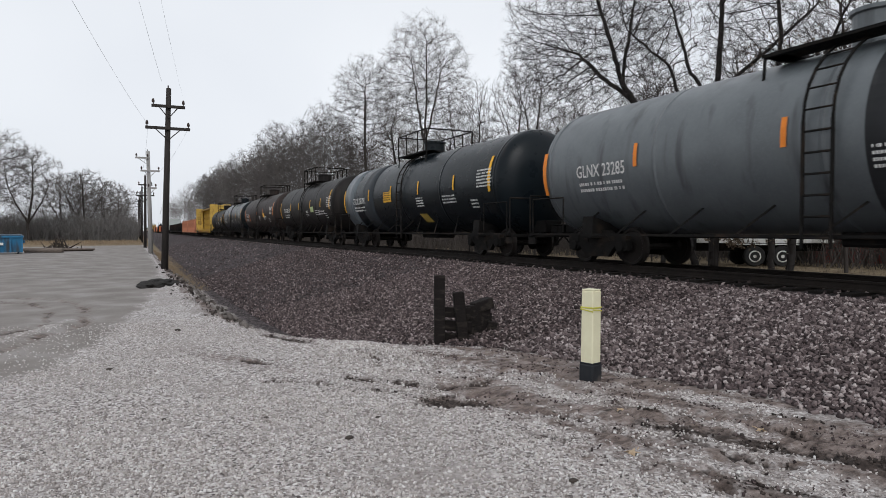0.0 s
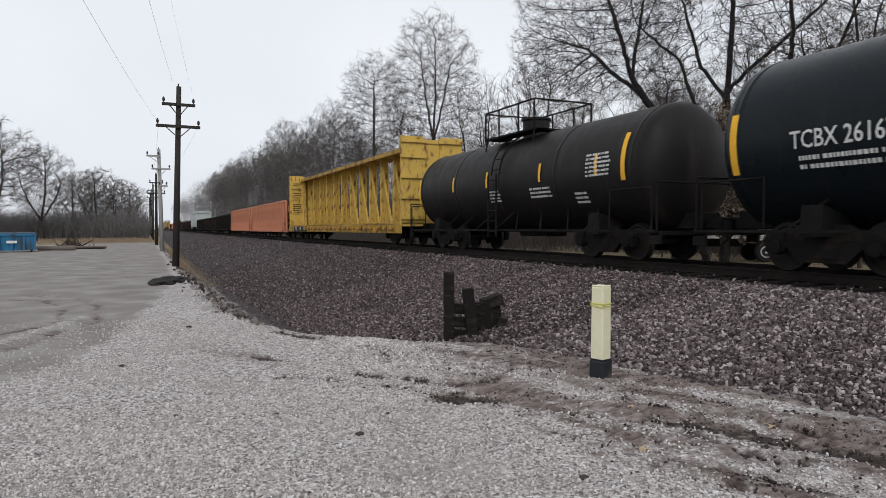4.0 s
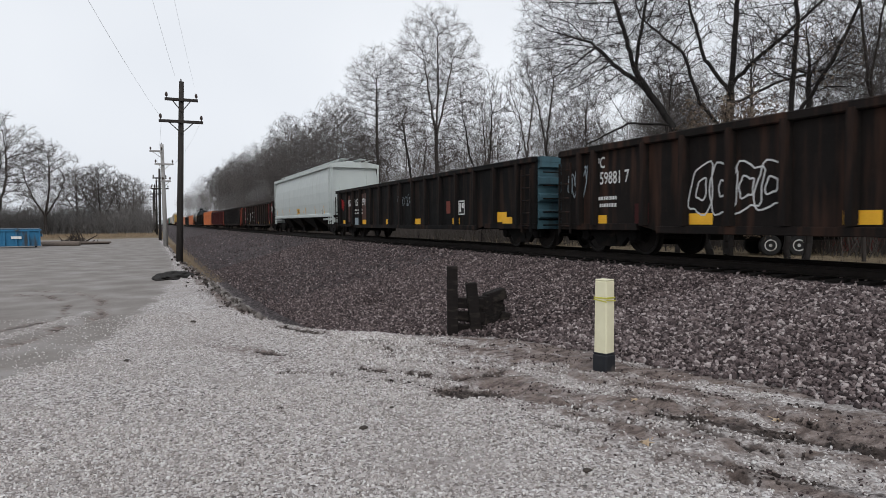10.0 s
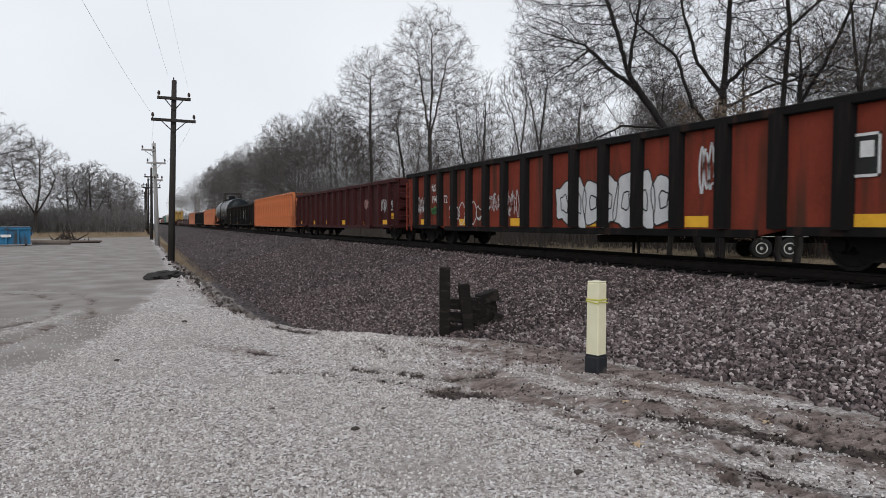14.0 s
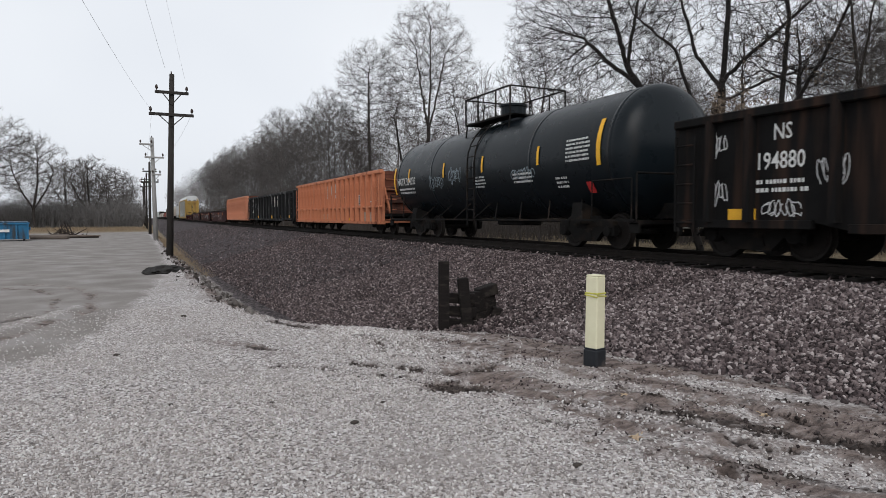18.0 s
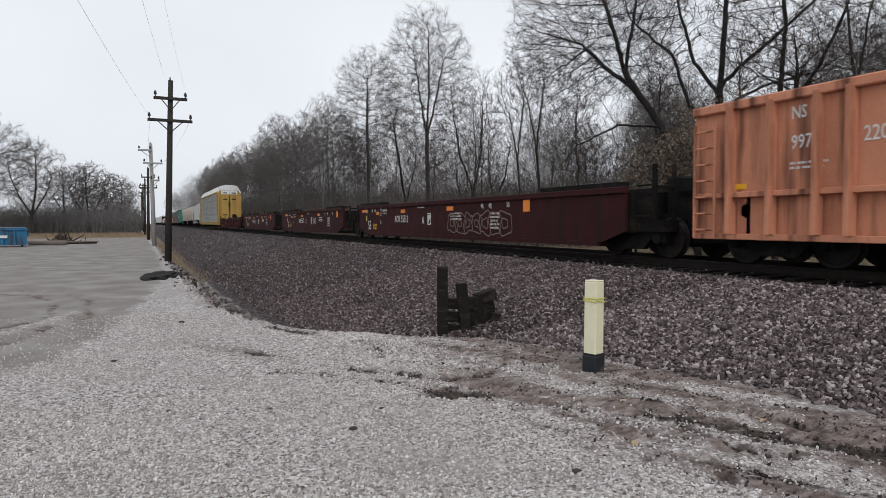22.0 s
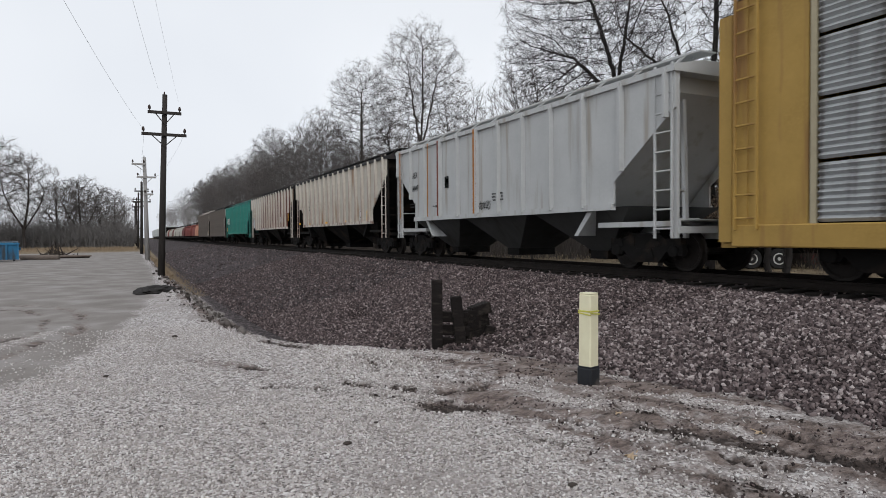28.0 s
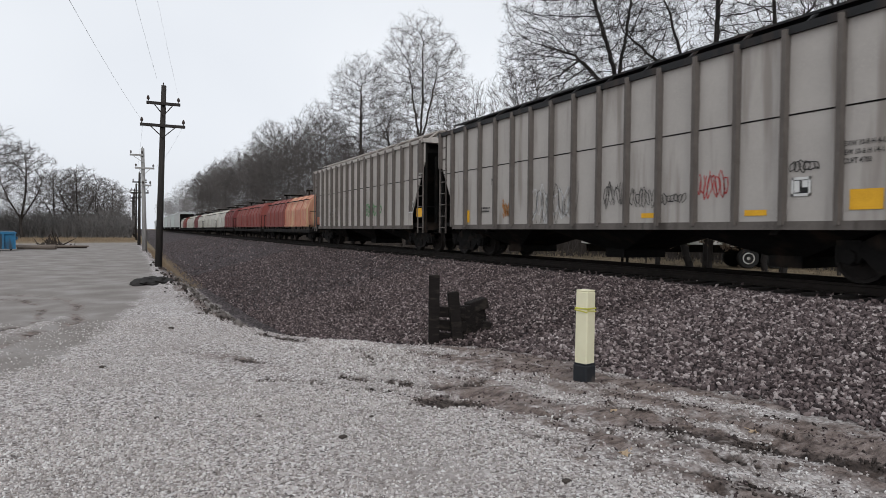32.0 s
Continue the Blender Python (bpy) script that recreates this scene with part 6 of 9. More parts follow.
add(21, gondola, 3.02, P_SALMON, "orange ribbed gondola car with chipped paint and pale sill", 19, orange=True, extras=writer(("n", 8.6, 2.48, 2.7, 0.7), ("s", 11.4, 2.1, 0.5, 0.12, 1), ("s", 12.6, 2.1, 0.5, 0.12, 1), ("b", 14.0, 1.93, 0.55, 0.45), ("s", 16.0, 1.8, 0.7, 0.14, 1), ("p", 12.1, 1.08, 0.4, 0.14, M_OCHRE), ("p", 15.3, 1.2, 1.6, 0.4, paint("pale_sill_scuff", (0.40, 0.33, 0.27), None, (0.3, 0.12, 0.07), 0.4)), ("p", 7.6, 1.2, 2.0, 0.3, MATS["pale_sill_scuff"] if "pale_sill_scuff" in MATS else M_SPRAY)))
add(22, gondola, 2.8, P_GON3, "black gondola car with whitish grime and a company sign", 15, extras=writer(("t", 2.4, 2.55, "NW", 0.26), ("t", 2.3, 2.15, "97", 0.28), ("t", 3.1, 2.18, "06", 0.28), ("s", 2.7, 1.62, 1.5, 0.26, 2), ("n", 13.6, 2.3, 2.6, 0.75), ("g", 4.2, 2.1, 0.6, 0.4, M_SPRAY, 75), ("g", 5.0, 1.85, 0.5, 0.3, M_SPRAY, 76, 0.03), ("b", 18.4, 1.9, 0.6, 0.55)))
add(23, gondola, 3.05, P_ORANGE, "faded orange ribbed gondola car with yellow corner marks", 19, orange=True, extras=orange_writing("220", 8.6, ("p", 0.85, 1.95, 0.08, 0.4, M_OCHRE), ("p", 1.0, 1.75, 0.4, 0.09, M_OCHRE), ("p", 15.6, 2.1, 0.1, 0.5, M_OCHRE), ("p", 15.4, 1.9, 0.5, 0.09, M_OCHRE), ("g", 5.8, 1.9, 0.4, 0.5, M_BLACKBOX, 77, 0.04, 3)))
WELL_TXT = (("t", 1.6, 1.05, "53", 0.38), ("s", 2.35, 1.0, 0.55, 0.26, 4, M_OCHRE), ("t", 5.7, 1.3, "AOK 55512", 0.26), ("p", 0.8, 1.68, 0.7, 0.12, M_ORANGE_TAPE), ("p", 2.75, 1.56, 0.4, 0.12, M_ORANGE_TAPE), ("p", 5.9, 1.6, 0.5, 0.13, M_ORANGE_TAPE), ("p", 10.4, 1.62, 0.55, 0.13, M_ORANGE_TAPE), ("t", 1.2, 1.67, "53|", 0.13), ("t", 2.0, 1.67, "48|", 0.13), ("t", 2.4, 1.66, "45|", 0.13), ("t", 3.2, 1.7, "40", 0.13), ("t", 3.2, 1.52, "20", 0.13), ("s", 3.7, 1.62, 0.55, 0.22, 4), ("s", 10.9, 1.35, 0.9, 0.26, 3), ("t", 12.8, 1.65, "45|", 0.13), ("t", 13.3, 1.65, "48|", 0.13), ("t", 14.4, 1.65, "53|", 0.13), ("s", 13.6, 1.2, 0.6, 0.5, 5), ("p", 15.4, 1.6, 0.35, 0.3, M_ORANGE_TAPE), ("b", 8.6, 1.3, 0.3, 0.4), ("p", 1.15, 1.35, 0.16, 0.24, mat("small_yellow_card", (0.6, 0.55, 0.15), None, 4, 0.6, bump=0)), ("s", 7.8, 1.72, 0.7, 0.14, 2), ("g", 3.15, 1.2, 0.14, 0.16, M_SPRAY, 80, 0.02, 1))
for i, tags in ((24, (("o", 12.4, 1.15, 4.2, 0.62, mat("faint_brown_spray", (0.24, 0.18, 0.16), None, 5, 0.8, bump=0), 81, 7), ("t", 8.0, 1.25, "A", 0.26))), (25, (("g", 10.3, 1.3, 0.6, 0.4, M_SPRAY, 82, 0.04, 4), ("t", 8.0, 1.25, "C", 0.26))), (26, (("t", 7.9, 1.25, "B", 0.3),))):
    h = (ENDS[i - 1] - ENDS[i - 2]) / 2
    add(i, well_car, 1.86, P_WELL, "maroon articulated container well car, empty", {24: (-h + 1.7, h), 25: (h,), 26: (h - 1.7,)}[i], extras=writer(*[(w[0], w[1] + (0.0 if i == 24 or w[1] > 12 else 0.9), *w[2:]) for w in WELL_TXT], *tags), ends={24: (1, 0), 25: (0, 0), 26: (0, 1)}[i])
add(27, well_car, 1.6, P_WELL, "brown ribbed container well car with orange edge tape", (-9.2, 9.2), True, extras=writer(("t", 3.2, 1.0, "53", 0.38, M_OCHRE), ("p", 5.0, 1.13, 0.6, 0.34, P_CRRED), ("t", 5.0, 1.13, "FEC", 0.22), ("p", 6.2, 1.16, 0.75, 0.34, P_CRRED), ("t", 6.2, 1.16, "73481", 0.22), ("s", 8.0, 0.97, 1.0, 0.26, 2, M_OCHRE), ("s", 9.4, 0.98, 0.6, 0.26, 2, M_OCHRE), ("g", 10.8, 1.2, 1.0, 0.5, mat("dim_red_spray", (0.2, 0.08, 0.07), None, 5, 0.8, bump=0), 85), *[("p", d, 1.59, 0.5, 0.1, M_ORANGE_TAPE) for d in (3.2, 5.7, 8.4, 11.2, 14.0, 16.8)], ("b", 16.6, 1.0, 0.5, 0.5)))
add(28, autorack, "yellow and galvanised enclosed autorack car with a white roof")
STRIPE = mat("rust_orange_stripe", (0.42, 0.17, 0.04), None, 4, 0.8, bump=0)
STRIPE2 = mat("dark_rust_stripe", (0.20, 0.055, 0.03), None, 4, 0.8, bump=0)
# hopper pockets in a much darker grey than the body
P_DARKGREY = paint("soot_grey_hopper_bottom", (0.05, 0.05, 0.049), None, (0.03, 0.028, 0.026), 0.3)
add(29, rib_hopper, 4.42, P_PALE, "pale grey covered hopper car with rust stripes", 12, 1.75, P_DARKGREY, rib_mat=P_PALE, end_mat=P_PALE, extras=lambda car, L, skin, top: ([patch(car, L - d, 3.0, w, 2.4, flat(1.625), m, "rust_stripe") for d, w, m in ((0.6, 0.1, STRIPE), (3.3, 0.08, STRIPE), (4.2, 0.2, STRIPE2), (6.9, 0.22, STRIPE))], writer(("t", 1.9, 3.26, "AEX", 0.21, M_BLACKBOX), ("t", 1.9, 2.8, "14847", 0.21, M_BLACKBOX), ("s", 1.7, 2.2, 0.5, 0.2, 2, M_BLACKBOX), ("p", 4.7, 2.85, 0.3, 0.36, M_BLACKBOX), ("p", 4.7, 2.85, 0.24, 0.3, P_PALE), ("s", 3.8, 2.1, 0.5, 0.12, 1, M_BLACKBOX), ("g", 7.4, 2.02, 0.7, 0.25, M_BLACKBOX, 91, 0.03), ("s", 8.2, 2.2, 0.7, 0.26, 3, M_BLACKBOX), ("p", 9.5, 2.15, 0.12, 0.5, M_OCHRE))(car, L, flat(1.53), top)))
P_BONE = paint("bone_white_rib_paint", (0.58, 0.54, 0.48), None, (0.13, 0.055, 0.04), 0.5)
P_DARKWALK = paint("dark_roof_walk", (0.02, 0.02, 0.021), None, (0.04, 0.03, 0.026), 0.3)
add(30, rib_hopper, 4.45, P_BEIGE, "beige covered hopper car streaked with rust", 18, 1.75, M_STEEL, rib_mat=P_BONE, walk_mat=P_DARKWALK, extras=writer(("t", 3.0, 3.1, "N TX", 0.22, M_BLACKBOX), ("t", 3.2, 2.7, "70 52", 0.22, M_BLACKBOX), ("b", 13.4, 2.1, 0.45, 0.36), ("p", 14.3, 2.0, 0.16, 0.5, M_OCHRE), ("p", 0.8, 1.9, 0.5, 0.1, M_OCHRE), *[("p", d, 1.85, 0.45, 0.09, M_OCHRE) for d in (3.6, 7.2, 10.8)]))
add(31, rib_hopper, 4.4, P_RUSTY, "rust-brown covered hopper car with pale ribs", 17, 1.75, M_STEEL, rib_mat=P_BONE, walk_mat=P_DARKWALK, extras=lambda car, L, skin, top: (patch(car, L - 2.3, 2.95, 4.2, 2.2, skin, P_PALE, "pale_panel", 1), writer(("g", 1.2, 3.0, 0.6, 1.2, mat("brown_stain", (0.22, 0.14, 0.1), None, 5, 0.8, bump=0), 93, 0.1, 3), ("t", 1.5, 2.1, "1 3", 0.24, M_BLACKBOX), ("s", 11.8, 2.05, 0.7, 0.36, 3, M_BLACKBOX), ("b", 12.8, 2.25, 0.55, 0.42), ("p", 12.2, 2.2, 0.14, 0.5, M_OCHRE), ("p", 15.1, 2.5, 0.16, 0.7, M_OCHRE))(car, L, flat(1.523), top)))
P_RUSTBAND = paint("rusty_painted_out_band", (0.075, 0.065, 0.045), (0.05, 0.055, 0.042), (0.1, 0.06, 0.035), 0.5, 0.75)
# ribs in a lighter green: the light on their faces is painted in
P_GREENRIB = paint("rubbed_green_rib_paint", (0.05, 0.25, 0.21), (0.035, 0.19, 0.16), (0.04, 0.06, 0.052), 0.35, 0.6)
# darker copy of the green: shade at the recessed ends put into paint
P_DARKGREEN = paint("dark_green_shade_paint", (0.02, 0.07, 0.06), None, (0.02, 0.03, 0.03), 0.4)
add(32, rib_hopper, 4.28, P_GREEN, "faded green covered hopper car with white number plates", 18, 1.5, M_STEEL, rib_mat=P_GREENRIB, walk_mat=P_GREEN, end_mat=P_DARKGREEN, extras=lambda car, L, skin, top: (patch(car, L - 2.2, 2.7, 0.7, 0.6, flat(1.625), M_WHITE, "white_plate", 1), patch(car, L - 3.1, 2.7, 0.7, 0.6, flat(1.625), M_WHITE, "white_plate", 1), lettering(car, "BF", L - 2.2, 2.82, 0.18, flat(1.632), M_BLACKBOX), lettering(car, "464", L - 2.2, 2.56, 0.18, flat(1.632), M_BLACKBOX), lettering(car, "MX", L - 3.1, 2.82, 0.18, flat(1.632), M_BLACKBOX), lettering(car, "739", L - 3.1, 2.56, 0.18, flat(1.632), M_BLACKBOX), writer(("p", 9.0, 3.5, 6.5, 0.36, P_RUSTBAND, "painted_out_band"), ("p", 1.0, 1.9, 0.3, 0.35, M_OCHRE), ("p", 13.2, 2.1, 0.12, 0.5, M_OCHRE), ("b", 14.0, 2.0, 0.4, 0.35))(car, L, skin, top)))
P_GRIMERIB = paint("grimy_rib_paint", (0.15, 0.132, 0.12), (0.10, 0.088, 0.08), (0.06, 0.05, 0.045), 0.35, 0.75)
TAGS = writer(("t", 3.0, 2.52, "LA", 0.18, M_BLACKBOX), ("t", 3.9, 2.52, "NX", 0.18, M_BLACKBOX), ("t", 3.0, 2.05, "81", 0.18, M_BLACKBOX), ("t", 3.9, 2.05, "16", 0.18, M_BLACKBOX), ("s", 3.4, 1.75, 0.5, 0.18, 2, M_BLACKBOX), ("g", 6.9, 1.85, 1.9, 0.95, M_SPRAY, 95, 0.05, 6), ("g", 6.95, 1.83, 2.0, 1.0, M_BLACKBOX, 195, 0.018, 6), ("g", 9.3, 1.95, 0.7, 0.6, M_BLACKBOX, 96, 0.022, 6), ("g", 10.2, 1.85, 0.75, 0.42, M_BLACKBOX, 97, 0.022, 6), ("g", 11.05, 1.8, 0.7, 0.26, M_BLACKBOX, 98, 0.022, 5), ("g", 12.0, 2.0, 0.8, 0.6, M_REDSPRAY, 99, 0.025, 7), ("p", 10.4, 1.5, 0.45, 0.09, M_OCHRE), ("p", 13.0, 1.5, 0.45, 0.09, M_OCHRE), ("g", 13.9, 2.17, 0.5, 0.2, M_BLACKBOX, 100, 0.025, 4), ("b", 13.85, 1.87, 0.34, 0.28), ("p", 14.9, 1.65, 0.5, 0.28, M_OCHRE), ("p", 2.2, 1.6, 0.3, 0.35, M_OCHRE), ("g", 4.6, 1.75, 0.35, 0.5, STRIPE, 101, 0.05, 3), ("t", 14.85, 2.42, "EXW 10-8 H 4-1", 0.075, M_BLACKBOX), ("t", 14.85, 2.3, "EW 10-6 H 14-1", 0.075, M_BLACKBOX), ("t", 14.75, 2.18, "CUFT 4700", 0.075, M_BLACKBOX))
add(33, rib_hopper, 4.42, P_TAUPE, "taupe covered hopper car with marker tags along its foot", 18, 1.3, M_STEEL, rib_mat=P_GRIMERIB, walk_mat=P_DARKWALK, cut=1.2, extras=TAGS, seam=2.95)
add(34, rib_hopper, 4.42, P_TAUPE, "taupe covered hopper car with green graffiti", 18, 1.3, M_STEEL, rib_mat=P_GRIMERIB, walk_mat=P_TAUPE, cut=1.2, seam=2.95, extras=writer(("g", 10.4, 2.0, 2.2, 0.5, M_GREENSPRAY, 105, 0.07, 6), ("g", 4.0, 2.0, 1.5, 0.5, M_SPRAY, 106), ("b", 14.8, 2.0, 0.45, 0.4), ("p", 15.6, 1.8, 0.5, 0.3, M_OCHRE)))
PINK, BRICK = paint("salmon_hood_paint", (0.50, 0.22, 0.15), None, (0.55, 0.42, 0.25), 0.4), paint("brick_red_hood_paint", (0.24, 0.065, 0.055), None, (0.13, 0.05, 0.045), 0.3)
CREAM, WINE = paint("cream_hood_paint", (0.50, 0.49, 0.45), None, (0.3, 0.26, 0.22), 0.3), paint("wine_hood_paint", (0.17, 0.045, 0.045), None, (0.1, 0.05, 0.045), 0.3)
y = ENDS[-1]
COILS = []
for a, b, label in ((BRICK, PINK, "coil car with salmon and brick-red hoods"), (BRICK, BRICK, "coil car with brick-red hoods"), (CREAM, WINE, "coil car with cream and wine-red hoods"), (CREAM, CREAM, "coil car with cream hoods"), (WINE, CREAM, "coil car with wine-red and cream hoods"), (CREAM, CREAM, "coil car with cream hoods"), (CREAM, BRICK, "coil car with cream and brick-red hoods")):
    CARS.append((coil_car(16.4, b, a, label + ", rolling on the track"), y + 8.2 - 1.072))
    seat(CARS[-1][0])
    y += 16.4
for k in range(9):
    CARS.append((rib_hopper(18.0, 4.4, (P_PALE, P_WHITE)[k % 2], "pale covered hopper car far down the train", 8, 1.6, M_STEEL), y + 9.0 - 1.072))
    seat(CARS[-1][0])
    y += 18.0


# ---- trackside things ----
def gz(x, y):
    return float(ground_z(np.array(float(x)), np.array(float(y))))


W_POLE = mat("creosoted_pole", (0.045, 0.04, 0.037), (0.028, 0.025, 0.024), 3, 0.9, 0, 0.4, 20, (4, 4, 0.5))
W_PALE = mat("weathered_grey_pole", (0.34, 0.33, 0.32), (0.24, 0.235, 0.23), 3, 0.9, 0, 0.4, 20, (4, 4, 0.5))
M_GLASS = mat("brown_insulator", (0.05, 0.035, 0.03), None, 5, 0.25, 0, 0, 20)
M_WIRE = mat("dull_wire", (0.06, 0.06, 0.062), None, 5, 0.6, 0.3, 0, 20)


def utility_pole(x, y, height, lean, wood, arms, label, r=0.15):
    z = gz(x, y) - 0.3
    pole = empty("utility_pole", label, "utility pole", "poles along the track")
    pole.location = (x, y, z)
    bm = bmesh.new()
    bar(bm, (0, 0, 0), (lean, 0, height), 2 * r, sides=12, w2=1.35 * r)
    part("pole", bm, wood, pole, smooth=True)
    for at, half, off in arms:
        cx = lean * at / height + off
        bm = bmesh.new()
        box(bm, cx - half, cx + half, -0.22, -0.11, at - 0.06, at + 0.06, 0.008)
        arm = part("crossarm", bm, wood, pole)
        bm = bmesh.new()
        for k in (-1, 1):
            bar(bm, (cx + k * half * 0.55, -0.2, at - 0.05), (cx - off, -0.17, at - 0.5), 0.035)
        part("brace", bm, wood, arm)
        for k in (-1, 1):
            bm = bmesh.new()
            px = cx + k * (half - 0.07)
            lathe(bm, [(at + 0.06, 0.02), (at + 0.12, 0.02), (at + 0.13, 0.055), (at + 0.2, 0.06), (at + 0.26, 0.045), (at + 0.3, 0.02)], "z", 10, (px, -0.165, 0))
            part("insulator", bm, M_GLASS, arm)
    bm = bmesh.new()
    bar(bm, (lean - 0.02, 0, height), (lean - 0.02, 0, height + 0.12), 0.06, sides=6)
    part("pole_pin", bm, M_GLASS, pole)
    return pole


utility_pole(1.1, 33.7, 8.05, 0.26, W_POLE, ((7.25, 0.66, 0.0), (6.32, 0.88, 0.0)), "dark creosoted utility pole with two crossarms, leaning slightly")
utility_pole(0.95, 56.0, 7.5, -0.1, W_PALE, ((7.0, 0.42, -0.4), (6.1, 0.62, 0.1), (4.9, 0.3, 0.2)), "pale weathered utility pole with short crossarms", 0.17)
for y, h in ((76, 7.2), (112, 8.2), (150, 9.4), (190, 10.2), (235, 11.0)):
    utility_pole(0.85 - 0.001 * y, float(y), h, 0.1, W_POLE, ((h - 0.9, 0.62, 0), (h - 1.9, 0.8, 0)), "dark utility pole in the row beside the track")
utility_pole(-2.2, -9.0, 8.9, 0.0, W_POLE, ((7.72, 0.66, 0.0), (6.72, 0.88, 0.0)), "dark creosoted utility pole behind the viewpoint")


def wire(a, b, sag, r=0.005):
    cu = bpy.data.curves.new("overhead_wire", "CURVE")
    cu.dimensions, cu.bevel_depth, cu.bevel_resolution = "3D", r, 1
    sp = cu.splines.new("POLY")
    sp.points.add(23)
    for i, p in enumerate(sp.points):
        k = i / 23
        q = Vector(a).lerp(Vector(b), k)
        p.co = (q.x, q.y, q.z - sag * 4 * k * (1 - k), 1)
    cu.materials.append(M_WIRE)
    tagged(new("overhead_wire", cu), "thin overhead wire strung between the poles", "wire", "overhead wires")


wire((0.52, 33.53, 6.1), (-3.0, -9.17, 6.55), 0.55, 0.0035)
wire((1.1, 33.6, 7.9), (-2.2, -9.0, 8.8), 0.55, 0.0035)
wire((1.9, 33.53, 7.4), (-1.9, -9.0, 8.2), 0.5, 0.002)
for dx, z0 in ((-0.8, 6.3), (0.85, 6.3)):
    wire((1.32 + dx, 33.53, z0 - 0.2), (0.95 + dx * 0.6, 56.0, z0 - 0.5), 0.35, 0.0035)


def marker_post():
    z = gz(4.5, 6.65) - 0.02
    post = empty("marker_post", "cream-white square marker post with a yellow tape band and black foot", "post")
    post.matrix_basis = pose(4.5, 6.65, z, 0, 0.5, 16)
    cream = mat("cream_plastic", (0.72, 0.69, 0.50), (0.66, 0.62, 0.44), 3, 0.5, 0, 0.05, 30, c3=(0.5, 0.45, 0.32), amount=0.15)
    bm = bmesh.new()
    box(bm, -0.078, 0.078, -0.078, 0.078, 0.2, 0.985, 0.012)
    for v in bm.verts:
        if v.co.z > 0.9:
            v.co.x *= 0.97
            v.co.y *= 0.97
    part("shaft", bm, cream, post)
    bm = bmesh.new()
    box(bm, -0.074, 0.074, -0.074, 0.074, 0.985, 1.0, 0.006)
    part("cap", bm, cream, post)
    bm = bmesh.new()
    box(bm, -0.0815, 0.0815, -0.0815, 0.0815, 0.795, 0.812, 0.003)
    for k in (-1, 1):
        bar(bm, (k * 0.08, -0.08, 0.765), (k * 0.08, 0.08, 0.785), 0.008, 0.012)
        bar(bm, (-0.08, k * 0.08, 0.785), (0.08, k * 0.08, 0.77), 0.008, 0.012)
    part("tape_band", bm, mat("yellow_green_tape", (0.55, 0.52, 0.10), None, 5, 0.4, bump=0.02), post, "yellow tape wound round")
    bm = bmesh.new()
    box(bm, -0.09, 0.09, -0.09, 0.09, -0.05, 0.2, 0.015)
    box(bm, -0.084, 0.084, -0.084, 0.084, 0.2, 0.215, 0.004)
    part("foot", bm, mat("black_plastic_foot", (0.02, 0.022, 0.026), (0.03, 0.032, 0.036), 6, 0.4, 0, 0.05, 30, c3=(0.12, 0.1, 0.09), amount=0.2), post, "black plastic foot")


marker_post()


def timber_crib():
    x0, y0 = 3.98, 9.66
    z = gz(x0, y0)
    crib = empty("timber_crib", "dark rotting timber crib of stakes and planks in the ballast", "retaining wall")
    crib.matrix_basis = pose(x0, y0, z - 0.1, 0, 0, -20)
    w = mat("rotten_dark_timber", (0.016, 0.013, 0.012), (0.010, 0.0085, 0.008), 4, 0.95, 0, 0.6, 22, (1.5, 6, 6), c3=(0.035, 0.029, 0.025), amount=0.3)
    for x, y, h, wd, lean in ((0, 0, 1.08, 0.15, 0.0), (0.36, 0.05, 0.80, 0.16, -6.0), (0.72, 0.32, 0.55, 0.14, 14.0)):
        bm = bmesh.new()
        box(bm, x - wd / 2, x + wd / 2, y - 0.06, y + 0.06, -0.2, h, 0.012, Matrix.Rotation(radians(lean), 4, Vector((0, 1, 0))) if lean else None)
        part("stake", bm, w, crib)
    for k, (za, dy, ln) in enumerate(((0.10, 0.0, 0.48), (0.28, 0.01, 0.46), (0.47, -0.01, 0.44))):
        bm = bmesh.new()
        box(bm, 0.02, ln, 0.07 + dy, 0.15 + dy, za, za + 0.15, 0.01, Matrix.Rotation(radians(7 - 2 * k), 4, "Y"))
        part("plank", bm, w, crib)
    for k, za in enumerate((0.12, 0.3, 0.46)):
        bm = bmesh.new()
        box(bm, 0, 0.62 - 0.06 * k, -0.05, 0.05, za, za + 0.16, 0.01, pose(0.36, 0.14, 0, 0, 4 * k - 6, 34))
        part("plank", bm, w, crib)
    bm = bmesh.new()
    box(bm, 0, 0.32, -0.09, 0.09, 0.5, 0.66, 0.012, pose(0.66, 0.36, 0, 0, -14, 20))
    part("tie_stub", bm, w, crib)


timber_crib()


